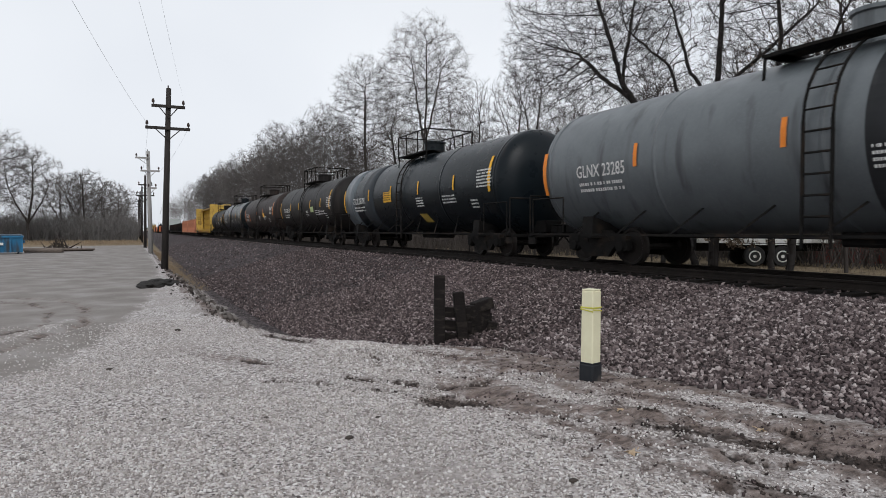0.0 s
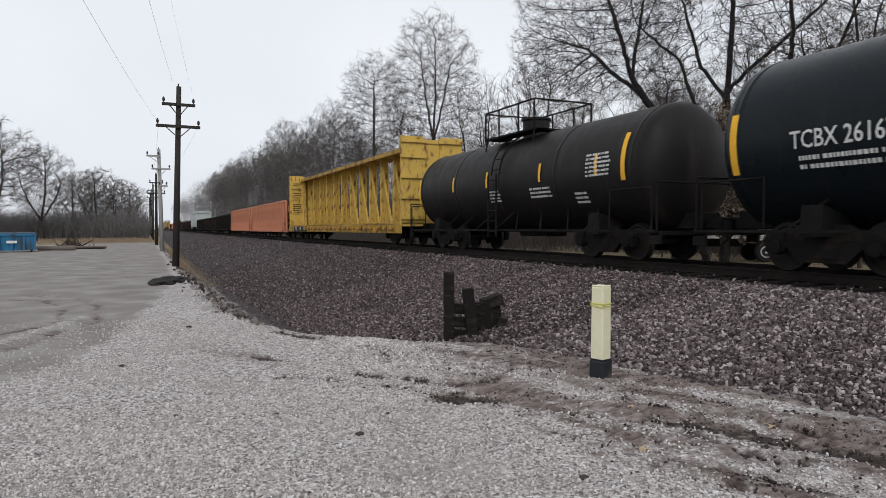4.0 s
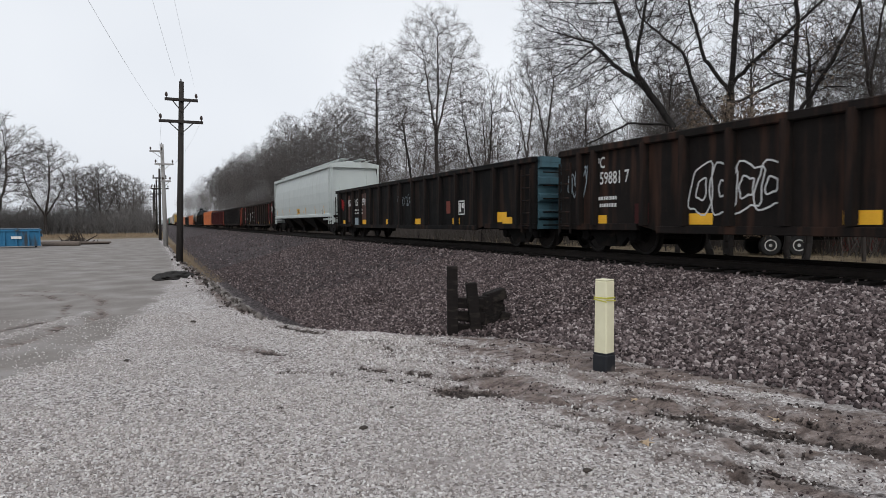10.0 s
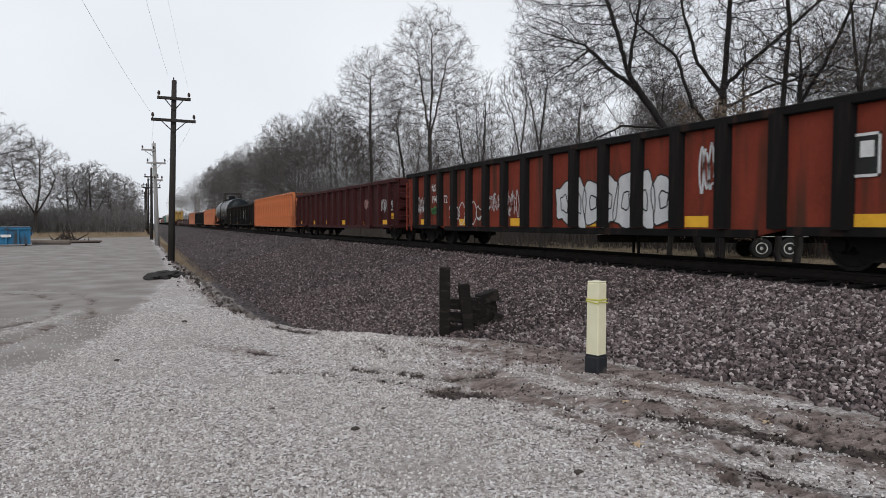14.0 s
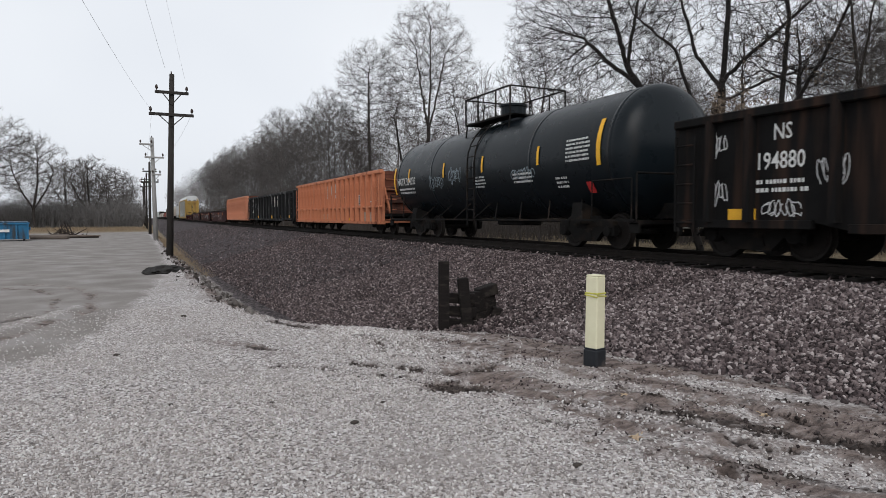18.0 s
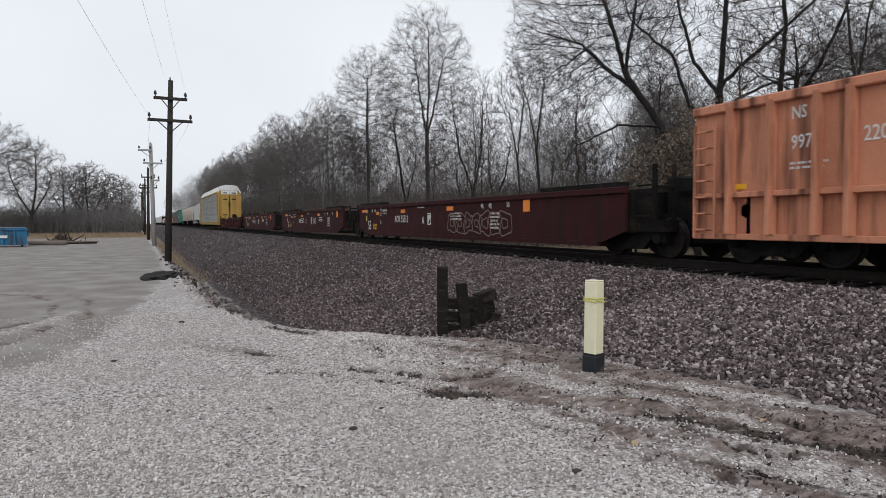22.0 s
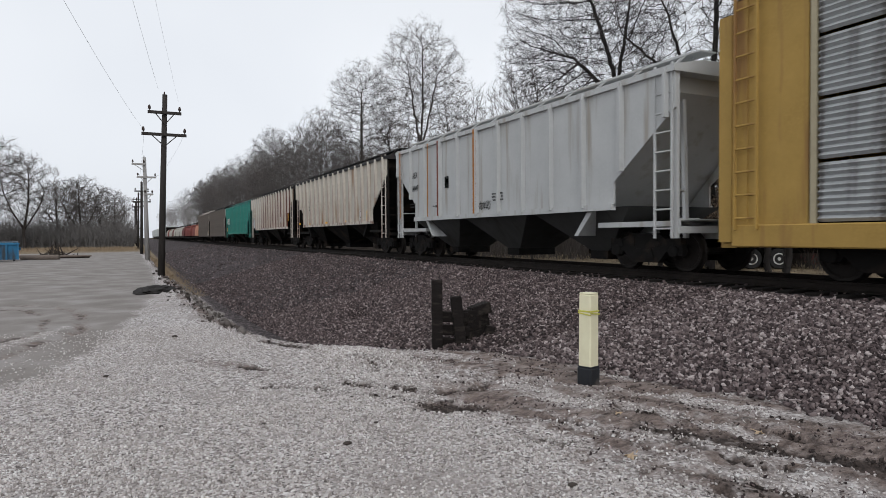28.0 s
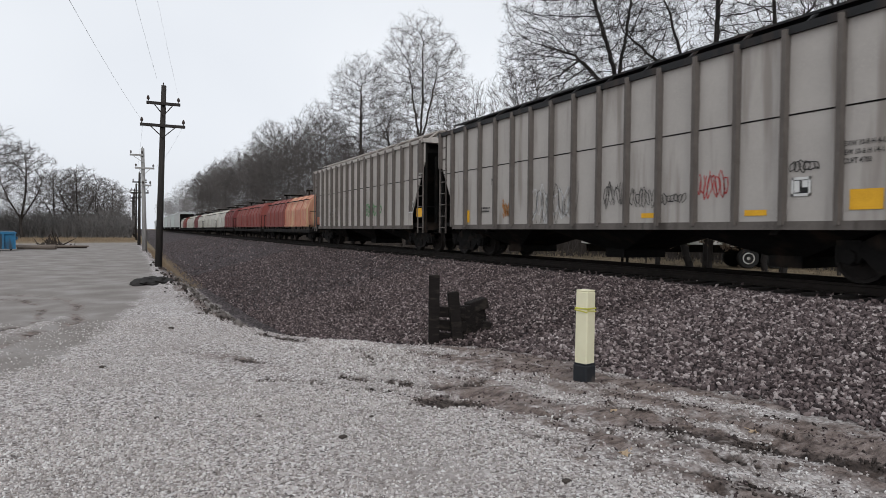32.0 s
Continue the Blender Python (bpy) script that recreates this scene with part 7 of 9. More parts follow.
def dumpster():
    d = empty("dumpster", "blue steel dumpster standing on the gravel yard", "dumpster")
    d.matrix_basis = pose(-8.75, 58.6, gz(-8.7, 58.6), 0, 0, 6)
    blue = paint("worn_blue_paint", (0.03, 0.16, 0.30), (0.025, 0.125, 0.24), (0.05, 0.06, 0.07), 0.3)
    bm = bmesh.new()
    sheet(bm, [(-0.8, 0.12), (0.8, 0.12), (0.95, 1.2), (-0.75, 1.32), (-0.9, 1.2)], -1.35, 1.35)
    for x in (-1.35, -0.7, 0.0, 0.7, 1.35):
        box(bm, x - 0.05, x + 0.05, -0.98, -0.85, 0.12, 1.2)
    part("body", bm, blue, d)
    bm = bmesh.new()
    box(bm, -1.42, 1.42, -1.0, -0.88, 1.14, 1.26, 0.01)
    box(bm, -1.42, -1.3, -0.95, 0.95, 1.14, 1.26, 0.01)
    box(bm, 1.3, 1.42, -0.95, 0.95, 1.14, 1.26, 0.01)
    part("rim", bm, blue, d)
    for k in (-1, 1):
        bm = bmesh.new()
        box(bm, *sorted((k * 0.03, k * 1.32)), -0.86, 0.9, 1.27, 1.33, 0.01, Matrix.Rotation(radians(2), 4, "X"))
        part("lid", bm, mat("dark_plastic_lid", (0.03, 0.06, 0.09), None, 4, 0.5, bump=0.05), d)
        bm = bmesh.new()
        box(bm, *sorted((k * 1.36, k * 1.5)), -0.6, 0.5, 0.75, 0.95, 0.01)
        part("lift_pocket", bm, blue, d)
        bm = bmesh.new()
        for y in (-0.7, 0.7):
            lathe(bm, [(-0.04, 0.08), (0.04, 0.08)], "x", 10, (k * 1.1, y, 0.08))
        part("caster", bm, M_STEEL, d)
    bm = bmesh.new()
    box(bm, -0.3, 0.3, -1.003, -0.97, 0.62, 0.8)
    part("sign_plate", bm, M_WHITE, d, "small white sign")


dumpster()


def log_and_stump():
    bark = mat("grey_brown_bark", (0.20, 0.165, 0.14), (0.11, 0.09, 0.08), 5, 0.95, 0, 0.8, 14, (1, 1, 4))
    lg = empty("fallen_log", "grey barkless log lying on the yard's far edge", "log")
    lg.location = (-6.3, 61.0, gz(-6.3, 61) + 0.16)
    bm = bmesh.new()
    bar(bm, (-1.2, 0.6, 0), (1.25, -0.4, 0.0), 0.36, sides=12, w2=0.42)
    part("trunk", bm, bark, lg, smooth=True)
    bm = bmesh.new()
    bar(bm, (-1.5, 1.6, 0.05), (3.2, 2.6, 0.0), 0.2, sides=8, w2=0.12)
    part("limb", bm, bark, lg)
    dark = mat("dark_root_wood", (0.05, 0.04, 0.034), None, 5, 0.95, 0, 0.6, 20)
    st = empty("brush_pile", "pile of dark broken branches on the yard", "brush pile")
    st.location = (-5.6, 65.0, gz(-5.6, 65))
    r = random.Random(9)
    for k in range(46):
        bm = bmesh.new()
        a = (r.gauss(0, 0.8), r.gauss(0, 0.5), 0.02)
        b = (a[0] * 0.4 + r.gauss(0.2, 0.5), a[1] * 0.4 + r.gauss(0, 0.3), r.uniform(0.3, 1.35) * math.exp(-(a[0] / 1.4) ** 2) + 0.1)
        bar(bm, a, b, r.uniform(0.08, 0.2), sides=5, w2=0.03)
        part("branch", bm, dark, st)
    bm = bmesh.new()
    bar(bm, (-0.8, -0.6, 0.09), (2.4, -0.9, 0.07), 0.18, sides=7, w2=0.14)
    part("branch", bm, dark, st)


log_and_stump()


def far_shed(x, y, w, d, h, label, wall_m, roof_m, rz=0):
    s = empty("shed", label, "shed")
    s.matrix_basis = pose(x, y, gz(x, y) - 0.05, 0, 0, rz)
    bm = bmesh.new()
    box(bm, -w / 2, w / 2, -d / 2, d / 2, 0, h)
    part("wall", bm, wall_m, s)
    bm = bmesh.new()
    sheet(bm, [(-d / 2 - 0.3, h), (d / 2 + 0.3, h), (0, h + 0.9)], -w / 2 - 0.2, w / 2 + 0.2)
    part("roof", bm, roof_m, s)
    bm = bmesh.new()
    box(bm, -w * 0.25, -w * 0.05, -d / 2 - 0.04, -d / 2 + 0.02, 0, 2.0)
    part("door", bm, M_TIE, s)
    return s


TANW = mat("tan_siding", (0.30, 0.255, 0.22), (0.25, 0.21, 0.18), 2, 0.8, 0, 0.1, 20, (1, 1, 8))
far_shed(-4.6, 137, 5.0, 4.0, 2.2, "small tan shed behind the brush", TANW, mat("brown_shingles", (0.16, 0.125, 0.11), None, 4, 0.9, 0, 0.4, 14))


def trailer():
    t = empty("flatbed_trailer", "white-edged flatbed trailer parked in dry grass beyond the track", "trailer")
    z = gz(29.5, 28.0)
    t.matrix_basis = pose(29.2, 28.2, z, 0, 0, 58)
    white = paint("scuffed_white_paint", (0.62, 0.62, 0.60), None, (0.3, 0.27, 0.24), 0.3)
    bm = bmesh.new()
    box(bm, -1.2, 1.2, -3.0, 8.5, 1.15, 1.35, 0.02)
    part("deck", bm, white, t)
    bm = bmesh.new()
    for x in (-0.5, 0.5):
        box(bm, x - 0.08, x + 0.08, -2.9, 8.3, 0.75, 1.15)
    part("frame_beam", bm, M_STEEL, t)
    rub = mat("tyre_rubber", (0.02, 0.02, 0.02), (0.03, 0.03, 0.03), 8, 0.85, 0, 0.2, 40)
    for y in (-0.65, 0.65):
        for s in (-1, 1):
            bm = bmesh.new()
            lathe(bm, [(-0.14, 0.3), (-0.15, 0.46), (-0.1, 0.51), (0.1, 0.51), (0.15, 0.46), (0.14, 0.3)], "x", 24, (s * 1.05, y, 0.5))
            w = part("wheel", bm, rub, t)
            bm = bmesh.new()
            lathe(bm, [(s * 1.12, 0.3), (s * 1.2, 0.29), (s * 1.21, 0.24), (s * 1.13, 0.2), (s * 1.14, 0.1), (s * 1.2, 0.08)], "x", 20, (0, y, 0.5))
            part("rim", bm, white, w, "white steel rim")
    for s in (-1, 1):
        bm = bmesh.new()
        box(bm, s * 1.05 - 0.16, s * 1.05 + 0.16, -1.5, 1.5, 1.06, 1.12, 0.01)
        part("fender", bm, white, t)
        bm = bmesh.new()
        bar(bm, (s * 0.7, 6.4, 1.15), (s * 0.7, 6.4, 0.0), 0.12)
        part("landing_leg", bm, M_STEEL, t)


trailer()
far_shed(39, 30.5, 7.0, 5.0, 2.6, "low rust-red shed behind the thicket", paint("rust_red_boards", (0.16, 0.04, 0.035), None, (0.4, 0.38, 0.36), 0.25), mat("grey_tin_roof", (0.2, 0.19, 0.19), None, 3, 0.6, 0.3, 0.1, 20), 40)


def small_debris():
    r = random.Random(5)
    clod = mat("dark_wet_clod", (0.045, 0.038, 0.034), (0.07, 0.058, 0.05), 12, 0.9, 0, 0.5, 60)
    for x, y, s in ((1.49, 5.43, 0.026), (2.56, 3.97, 0.03), (1.0, 6.3, 0.02), (0.2, 6.6, 0.02), (2.0, 7.1, 0.02), (-0.3, 9.2, 0.03), (1.9, 6.0, 0.018), (0.6, 12.5, 0.04)):
        bm = bmesh.new()
        bmesh.ops.create_icosphere(bm, subdivisions=2, radius=s)
        for v in bm.verts:
            v.co *= 1 + 0.35 * noise.noise(v.co * 25 + Vector((x, y, 0)))
            v.co.z *= 0.55
            v.co.x *= 1.3
        c = part("mud_clod", bm, clod)
        c.location = (x, y, gz(x, y) + s * 0.35)
        tagged(c, "small dark clod of mud on the gravel", "clod", "clods of mud")
    leafm = mat("pale_dry_leaf", (0.46, 0.36, 0.25), (0.36, 0.26, 0.17), 20, 0.8, 0, 0.2, 80)
    for x, y, s, a in ((3.31, 4.35, 0.075, 20), (4.6, 4.4, 0.05, 80), (3.9, 5.3, 0.04, 200)):
        bm = bmesh.new()
        n = 14
        pts = [bm.verts.new((s * (1.0 if i % 2 else 0.42) * (0.7 + 0.3 * abs(math.cos(math.pi * i / n))) * math.cos(6.283 * i / n) * 1.25, s * (1.0 if i % 2 else 0.42) * math.sin(6.283 * i / n) * 0.8, 0.012 * math.sin(i * 1.3))) for i in range(n)]
        c = bm.verts.new((0, 0, 0.01))
        for i in range(n):
            bm.faces.new((c, pts[i], pts[(i + 1) % n]))
        bar(bm, (s, 0, 0.008), (s * 1.7, s * 0.2, 0.012), 0.006)
        l = part("oak_leaf", bm, leafm)
        l.matrix_basis = pose(x, y, gz(x, y) + 0.018, 3, 4, a)
        tagged(l, "pale dry oak leaf lying on the mud", "leaf", "fallen leaves")


small_debris()


def dark_spoil():
    """A low heap of black wet spoil on the edge of the bank."""
    bm = bmesh.new()
    bmesh.ops.create_icosphere(bm, subdivisions=4, radius=1.0)
    for v in bm.verts:
        k = 1 + 0.25 * noise.noise(v.co * 2.2) + 0.12 * noise.noise(v.co * 7)
        v.co = Vector((v.co.x * 0.52 * k, v.co.y * 1.25 * k, v.co.z * 0.17 * k))
    o = part("mud_mound", bm, mat("black_wet_spoil", (0.022, 0.019, 0.017), (0.012, 0.011, 0.01), 6, 0.85, 0, 0.8, 25))
    o.matrix_basis = pose(0.55, 23.4, gz(0.25, 23.4) - 0.02, 0, 0, -12)
    tagged(o, "low heap of black wet spoil on the yard's edge", "soil heap")


dark_spoil()


# ---- trees ----
BARK = mat("grey_bark", (0.06, 0.052, 0.048), (0.035, 0.03, 0.028), 2, 0.95, 0, 0.5, 10, (1, 1, 0.4), rnd=0.2)
BARK_DARK = mat("dark_wet_bark", (0.032, 0.029, 0.028), (0.02, 0.018, 0.0175), 2, 0.95, 0, 0.5, 10, (1, 1, 0.4))
# bark for far trunks, paled: distance haze is put into the colour
BARK_HAZE = mat("pale_grey_bark", (0.125, 0.115, 0.11), (0.085, 0.078, 0.074), 2, 0.95, 0, 0.5, 10, (1, 1, 0.4), rnd=0.2)
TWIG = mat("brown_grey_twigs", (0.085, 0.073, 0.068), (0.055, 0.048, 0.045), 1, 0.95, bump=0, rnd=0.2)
# the next two grow lighter with distance, haze painted into the twigs
TWIG_HAZE = mat("grey_wood_twigs", (0.135, 0.124, 0.12), (0.095, 0.087, 0.084), 1, 0.95, bump=0, rnd=0.2)
TWIG_FARHAZE = mat("pale_grey_twigs", (0.19, 0.178, 0.174), (0.14, 0.131, 0.129), 1, 0.95, bump=0, rnd=0.15)
OAKTWIG = mat("dark_oak_twigs", (0.05, 0.044, 0.043), None, 1, 0.95, bump=0)


def array_mesh(name, vs, fs, material):
    me = bpy.data.meshes.new(name)
    k = fs.shape[1]
    me.vertices.add(len(vs))
    me.vertices.foreach_set("co", np.asarray(vs, np.float32).ravel())
    me.loops.add(fs.size)
    me.loops.foreach_set("vertex_index", fs.ravel().astype(np.int32))
    me.polygons.add(len(fs))
    me.polygons.foreach_set("loop_start", np.arange(len(fs), dtype=np.int32) * k)
    me.update(calc_edges=True)
    me.materials.append(material)
    return me


def unit(d):
    return d / (np.linalg.norm(d, axis=-1, keepdims=True) + 1e-9)


def tubes(a, b, ra, rb, sides):
    """Tapered tubes between rows of points, all in triangles."""
    d = unit(b - a)
    ref = np.where(np.abs(d[:, 2:3]) < 0.9, np.array([[0, 0, 1.0]]), np.array([[1.0, 0, 0]]))
    u = unit(np.cross(d, ref))
    v = np.cross(d, u)
    rings = [p + (u * math.cos(2 * math.pi * k / sides) + v * math.sin(2 * math.pi * k / sides)) * r[:, None] for p, r in ((a, ra), (b, rb)) for k in range(sides)]
    vs = np.stack(rings, 1).reshape(-1, 3)
    i = np.arange(len(a))[:, None] * 2 * sides
    fs = []
    for k in range(sides):
        j = (k + 1) % sides
        fs += [np.concatenate([i + k, i + j, i + sides + j], 1), np.concatenate([i + k, i + sides + j, i + sides + k], 1)]
    return vs, np.stack(fs, 1).reshape(-1, 3)


def blades(a, b, w, g):
    """The finest twigs: one slim three-cornered blade each."""
    o = unit(np.cross(b - a, g.normal(size=a.shape))) * w[:, None]
    return np.stack([a - o, a + o, b], 1).reshape(-1, 3), np.arange(3 * len(a)).reshape(-1, 3)


def cloud_in(g, n, centre, radii, shell=0.45):
    """Points filling an egg-shaped crown, denser towards its skin."""
    d = unit(g.normal(size=(n, 3)))
    return np.array(centre) + d * np.array(radii) * (g.random((n, 1)) ** shell)


def colonise(g, stems, goals, step, reach, kill, lift, rounds=70):
    """Branches that grow from the stems towards the free room of the crown."""
    pos, parent = [np.array(stems[0][0], float)], [-1]
    for stem in stems:
        p = np.array(stem, float)
        prev = int(np.argmin([np.linalg.norm(q - p[0]) for q in pos]))
        for a, b in zip(p, p[1:]):
            n = max(1, int(np.linalg.norm(b - a) / step))
            for k in range(1, n + 1):
                q = a + (b - a) * k / n + g.normal(0, step * 0.07, 3)
                pos.append(q)
                parent.append(prev)
                prev = len(pos) - 1
    pos, parent = np.array(pos), np.array(parent)
    forks = np.zeros(len(pos), int)
    d2 = ((goals[:, None] - pos[None]) ** 2).sum(2)
    near, best = d2.argmin(1), d2.min(1)
    for _ in range(rounds):
        m = (best < reach * reach) & (forks[near] < 8)
        if not m.any():
            break
        ids, inv = np.unique(near[m], return_inverse=True)
        pull = np.zeros((len(ids), 3))
        np.add.at(pull, inv, unit(goals[m] - pos[near[m]]))
        old = pos[ids] - pos[np.maximum(parent[ids], 0)]
        d = unit(unit(pull) + 0.35 * unit(old) + np.array([0, 0, lift]) + g.normal(0, 0.16, pull.shape))
        fresh = pos[ids] + d * step
        forks[ids] += 1
        start = len(pos)
        pos, parent, forks = np.concatenate([pos, fresh]), np.concatenate([parent, ids]), np.concatenate([forks, np.zeros(len(ids), int)])
        d2 = ((goals[:, None] - fresh[None]) ** 2).sum(2)
        k = d2.argmin(1)
        v = d2[np.arange(len(goals)), k]
        closer = v < best
        near = np.where(closer, start + k, near)
        best = np.minimum(best, v)
        keep = best > kill * kill
        goals, near, best = goals[keep], near[keep], best[keep]
        if not len(goals):
            break
    return pos, parent


def bare_tree(seed, stems, crowns, goals, girth, step=0.5, twig=0.008, kill=1.1, reach=9.0, lift=0.25, sprays=4, spray=0.7, blade=0.009):
    """Bark tubes for the thick wood, slim blades for the twigs; returns both meshes' arrays and the twig ends."""
    g = np.random.default_rng(seed)
    total = sum(c[1][0] * c[1][1] * c[1][2] for c in crowns)
    pts = np.concatenate([cloud_in(g, int(goals * c[1][0] * c[1][1] * c[1][2] / total) + 20, *c) for c in crowns])
    pos, par = colonise(g, stems, pts, step, reach, step * kill, lift)
    n = len(pos)
    load, kids = np.zeros(n), np.zeros(n, int)
    for i in range(n - 1, 0, -1):
        load[i] = max(load[i], 1.0)
        load[par[i]] += load[i]
        kids[par[i]] += 1
    load[0] = max(load[0], 1.0)
    rad = twig * load ** (math.log(girth / twig) / math.log(max(load[0], 3.0)))
    i = np.arange(1, n)
    a, b, ra, rb = pos[par[i]], pos[i], np.minimum(rad[par[i]], rad[i] * 1.5), rad[i]
    thick = rb > twig * 2.6
    big = tubes(a[thick], b[thick], ra[thick], rb[thick], 5)
    V, F, k = [], [], 0
    slim = ~thick
    for v, f in (tubes(a[slim], b[slim], ra[slim], rb[slim], 3),):
        V.append(v), F.append(f)
        k = len(v)
    ends = pos[1:][slim]
    along = unit(b - a)[slim]
    src = np.repeat(np.arange(len(ends)), sprays)
    d = unit(along[src] * 0.8 + g.normal(0, 0.55, (len(src), 3)) + np.array([0, 0, lift * 0.8]))
    o = ends[src] - along[src] * g.uniform(0, step, (len(src), 1))
    ln = spray * g.uniform(0.4, 1.2, (len(src), 1))
    m = o + d * ln * 0.5
    tip = m + unit(d + g.normal(0, 0.4, d.shape) + np.array([0, 0, lift * 0.4])) * ln * 0.5
    v, f = blades(o, tip, np.full(len(o), blade), g)
    V.append(v), F.append(f + k)
    k += len(v)
    side = m + unit(d + g.normal(0, 0.8, d.shape)) * ln * 0.45
    v, f = blades(m, side, np.full(len(o), blade * 0.8), g)
    V.append(v), F.append(f + k)
    return big, (np.concatenate(V), np.concatenate(F)), tip


TREES = {}


def tree_kind(key, bark, twigs, *a, **k):
    big, fine, tips = bare_tree(*a, **k)
    TREES[key] = (array_mesh(f"{key}_trunk", *big, bark), array_mesh(f"{key}_crown", *fine, twigs), fine, big)
    return tips


def rise_stem(*p):
    """A stem through (across, up) points, with a slight sway in depth."""
    return [(u, 0.25 * math.sin(z * 0.7), z) for u, z in p]


# upswept tall trees with several parallel leaders
tree_kind("poplar", BARK, TWIG, 3, [rise_stem((0, -0.3), (0.1, 5), (0, 11)), [(0, 0, 10.8), (-0.7, 0.3, 15), (-1.3, 0.6, 19)], [(0, 0, 10.8), (0.25, -0.5, 15), (0.2, -0.8, 21)], [(0, 0, 10.4), (0.9, 0.2, 14), (1.7, 0, 18)]],
          [((0, 0, 15.8), (4.9, 4.6, 7.6)), ((0.2, 0, 8.2), (3.4, 3.0, 3.2))], 3240, 0.218, 0.44, lift=0.3, sprays=4, spray=1.15, blade=0.011)
tree_kind("spire", BARK, TWIG, 5, [rise_stem((0, -0.3), (0.1, 6), (0, 14), (0.1, 20))], [((0, 0, 16.5), (4.2, 4.0, 6.6)), ((0, 0, 9), (2.6, 2.6, 3.5))], 2880, 0.198, 0.44, lift=0.28, sprays=4, spray=1.1, blade=0.011)
tree_kind("bowed", BARK_DARK, TWIG, 6, [rise_stem((0.8, -0.3), (0.3, 4), (-0.4, 9), (-1.0, 13)), [(0.3, 0, 4), (1.2, 0.8, 7.5), (1.7, 1.0, 11)]], [((-0.8, 0, 13.2), (2.8, 2.8, 4.6)), ((1.2, 0.6, 9), (1.8, 2, 3))], 1800, 0.158, 0.44, lift=0.4, sprays=3)
tree_kind("vee", BARK_DARK, TWIG, 7, [rise_stem((0, -0.3), (0.1, 3), (0.1, 5)), [(0.1, 0, 4.8), (-1.1, 0.4, 8), (-1.6, 0.5, 11)], [(0.1, 0, 4.8), (0.8, -0.3, 8), (0.9, -0.4, 12)]], [((-1.4, 0, 11), (2.4, 2.4, 4)), ((1.1, 0, 11.3), (2.1, 2.2, 4.6)), ((0, 0, 6.5), (3.0, 2.4, 1.8))], 2160, 0.158, 0.4, lift=0.35, sprays=3)
tree_kind("slim", BARK, TWIG, 8, [rise_stem((0, -0.3), (0.05, 5), (-0.1, 7)), [(-0.1, 0, 6.8), (-0.7, 0.2, 10)], [(-0.1, 0, 6.8), (0.35, 0, 11)]], [((-0.2, 0, 10.3), (2.0, 1.9, 3.9))], 1080, 0.0858, 0.4, lift=0.5, sprays=3)
tree_kind("wood_a", BARK_HAZE, TWIG_HAZE, 11, [rise_stem((0, -0.3), (0.2, 6), (0, 13), (0.2, 17))], [((0, 0, 15.5), (4.6, 4.6, 6.4)), ((0, 0, 8), (3.0, 3.0, 3))], 1368, 0.125, 0.66, lift=0.25, sprays=5, spray=1.4, blade=0.016, twig=0.011)
tree_kind("wood_b", BARK_HAZE, TWIG_HAZE, 12, [rise_stem((0, -0.3), (-0.2, 5), (0.1, 8)), [(0.1, 0, 8), (1.4, 0.5, 12), (1.8, 0.8, 15)], [(0.1, 0, 8), (-1.3, -0.6, 12), (-1.5, -0.8, 14)]], [((0, 0, 13.8), (5.4, 5.4, 5.6)), ((0, 0, 7), (3.4, 3.4, 2.4))], 1368, 0.125, 0.66, lift=0.22, sprays=5, spray=1.4, blade=0.016, twig=0.011)
tree_kind("wood_c", BARK_HAZE, TWIG_HAZE, 17, [rise_stem((0, -0.3), (0, 2.5)), [(0, 0, 2.5), (1.0, 0.4, 8), (1.2, 0.6, 14)], [(0, 0, 2.5), (-0.8, -0.4, 7), (-1.3, -0.3, 12)]], [((0.9, 0, 14), (4.3, 4.3, 5.4)), ((-1.0, 0, 11.5), (3.2, 3.2, 4.4))], 1296, 0.115, 0.66, lift=0.22, sprays=5, spray=1.4, blade=0.016, twig=0.011)
tree_kind("sapling", BARK, TWIG, 31, [rise_stem((0, -0.3), (0.1, 4), (0, 7))], [((0, 0, 6.6), (1.4, 1.4, 3))], 468, 0.0462, 0.4, lift=0.55, sprays=4, spray=0.6)
for key, seed, w in (("round", 37, 5.6), ("round_low", 38, 6.6)):
    tree_kind(key, BARK, TWIG_HAZE, seed, [rise_stem((0, -0.3), (0, 3.2)), [(0, 0, 3.2), (2.2, 0.4, 6.5), (3.6, 0.8, 9.5)], [(0, 0, 3.2), (-1.8, 0.4, 6.5), (-3.2, -0.5, 9.5)], [(0, 0, 3.2), (0.3, -1, 8), (0.4, -1, 12)]], [((0, 0, 10), (w, w, 6.2))], 1512, 0.238, 0.7, lift=0.2, sprays=5, spray=1.1, blade=0.02, twig=0.018)
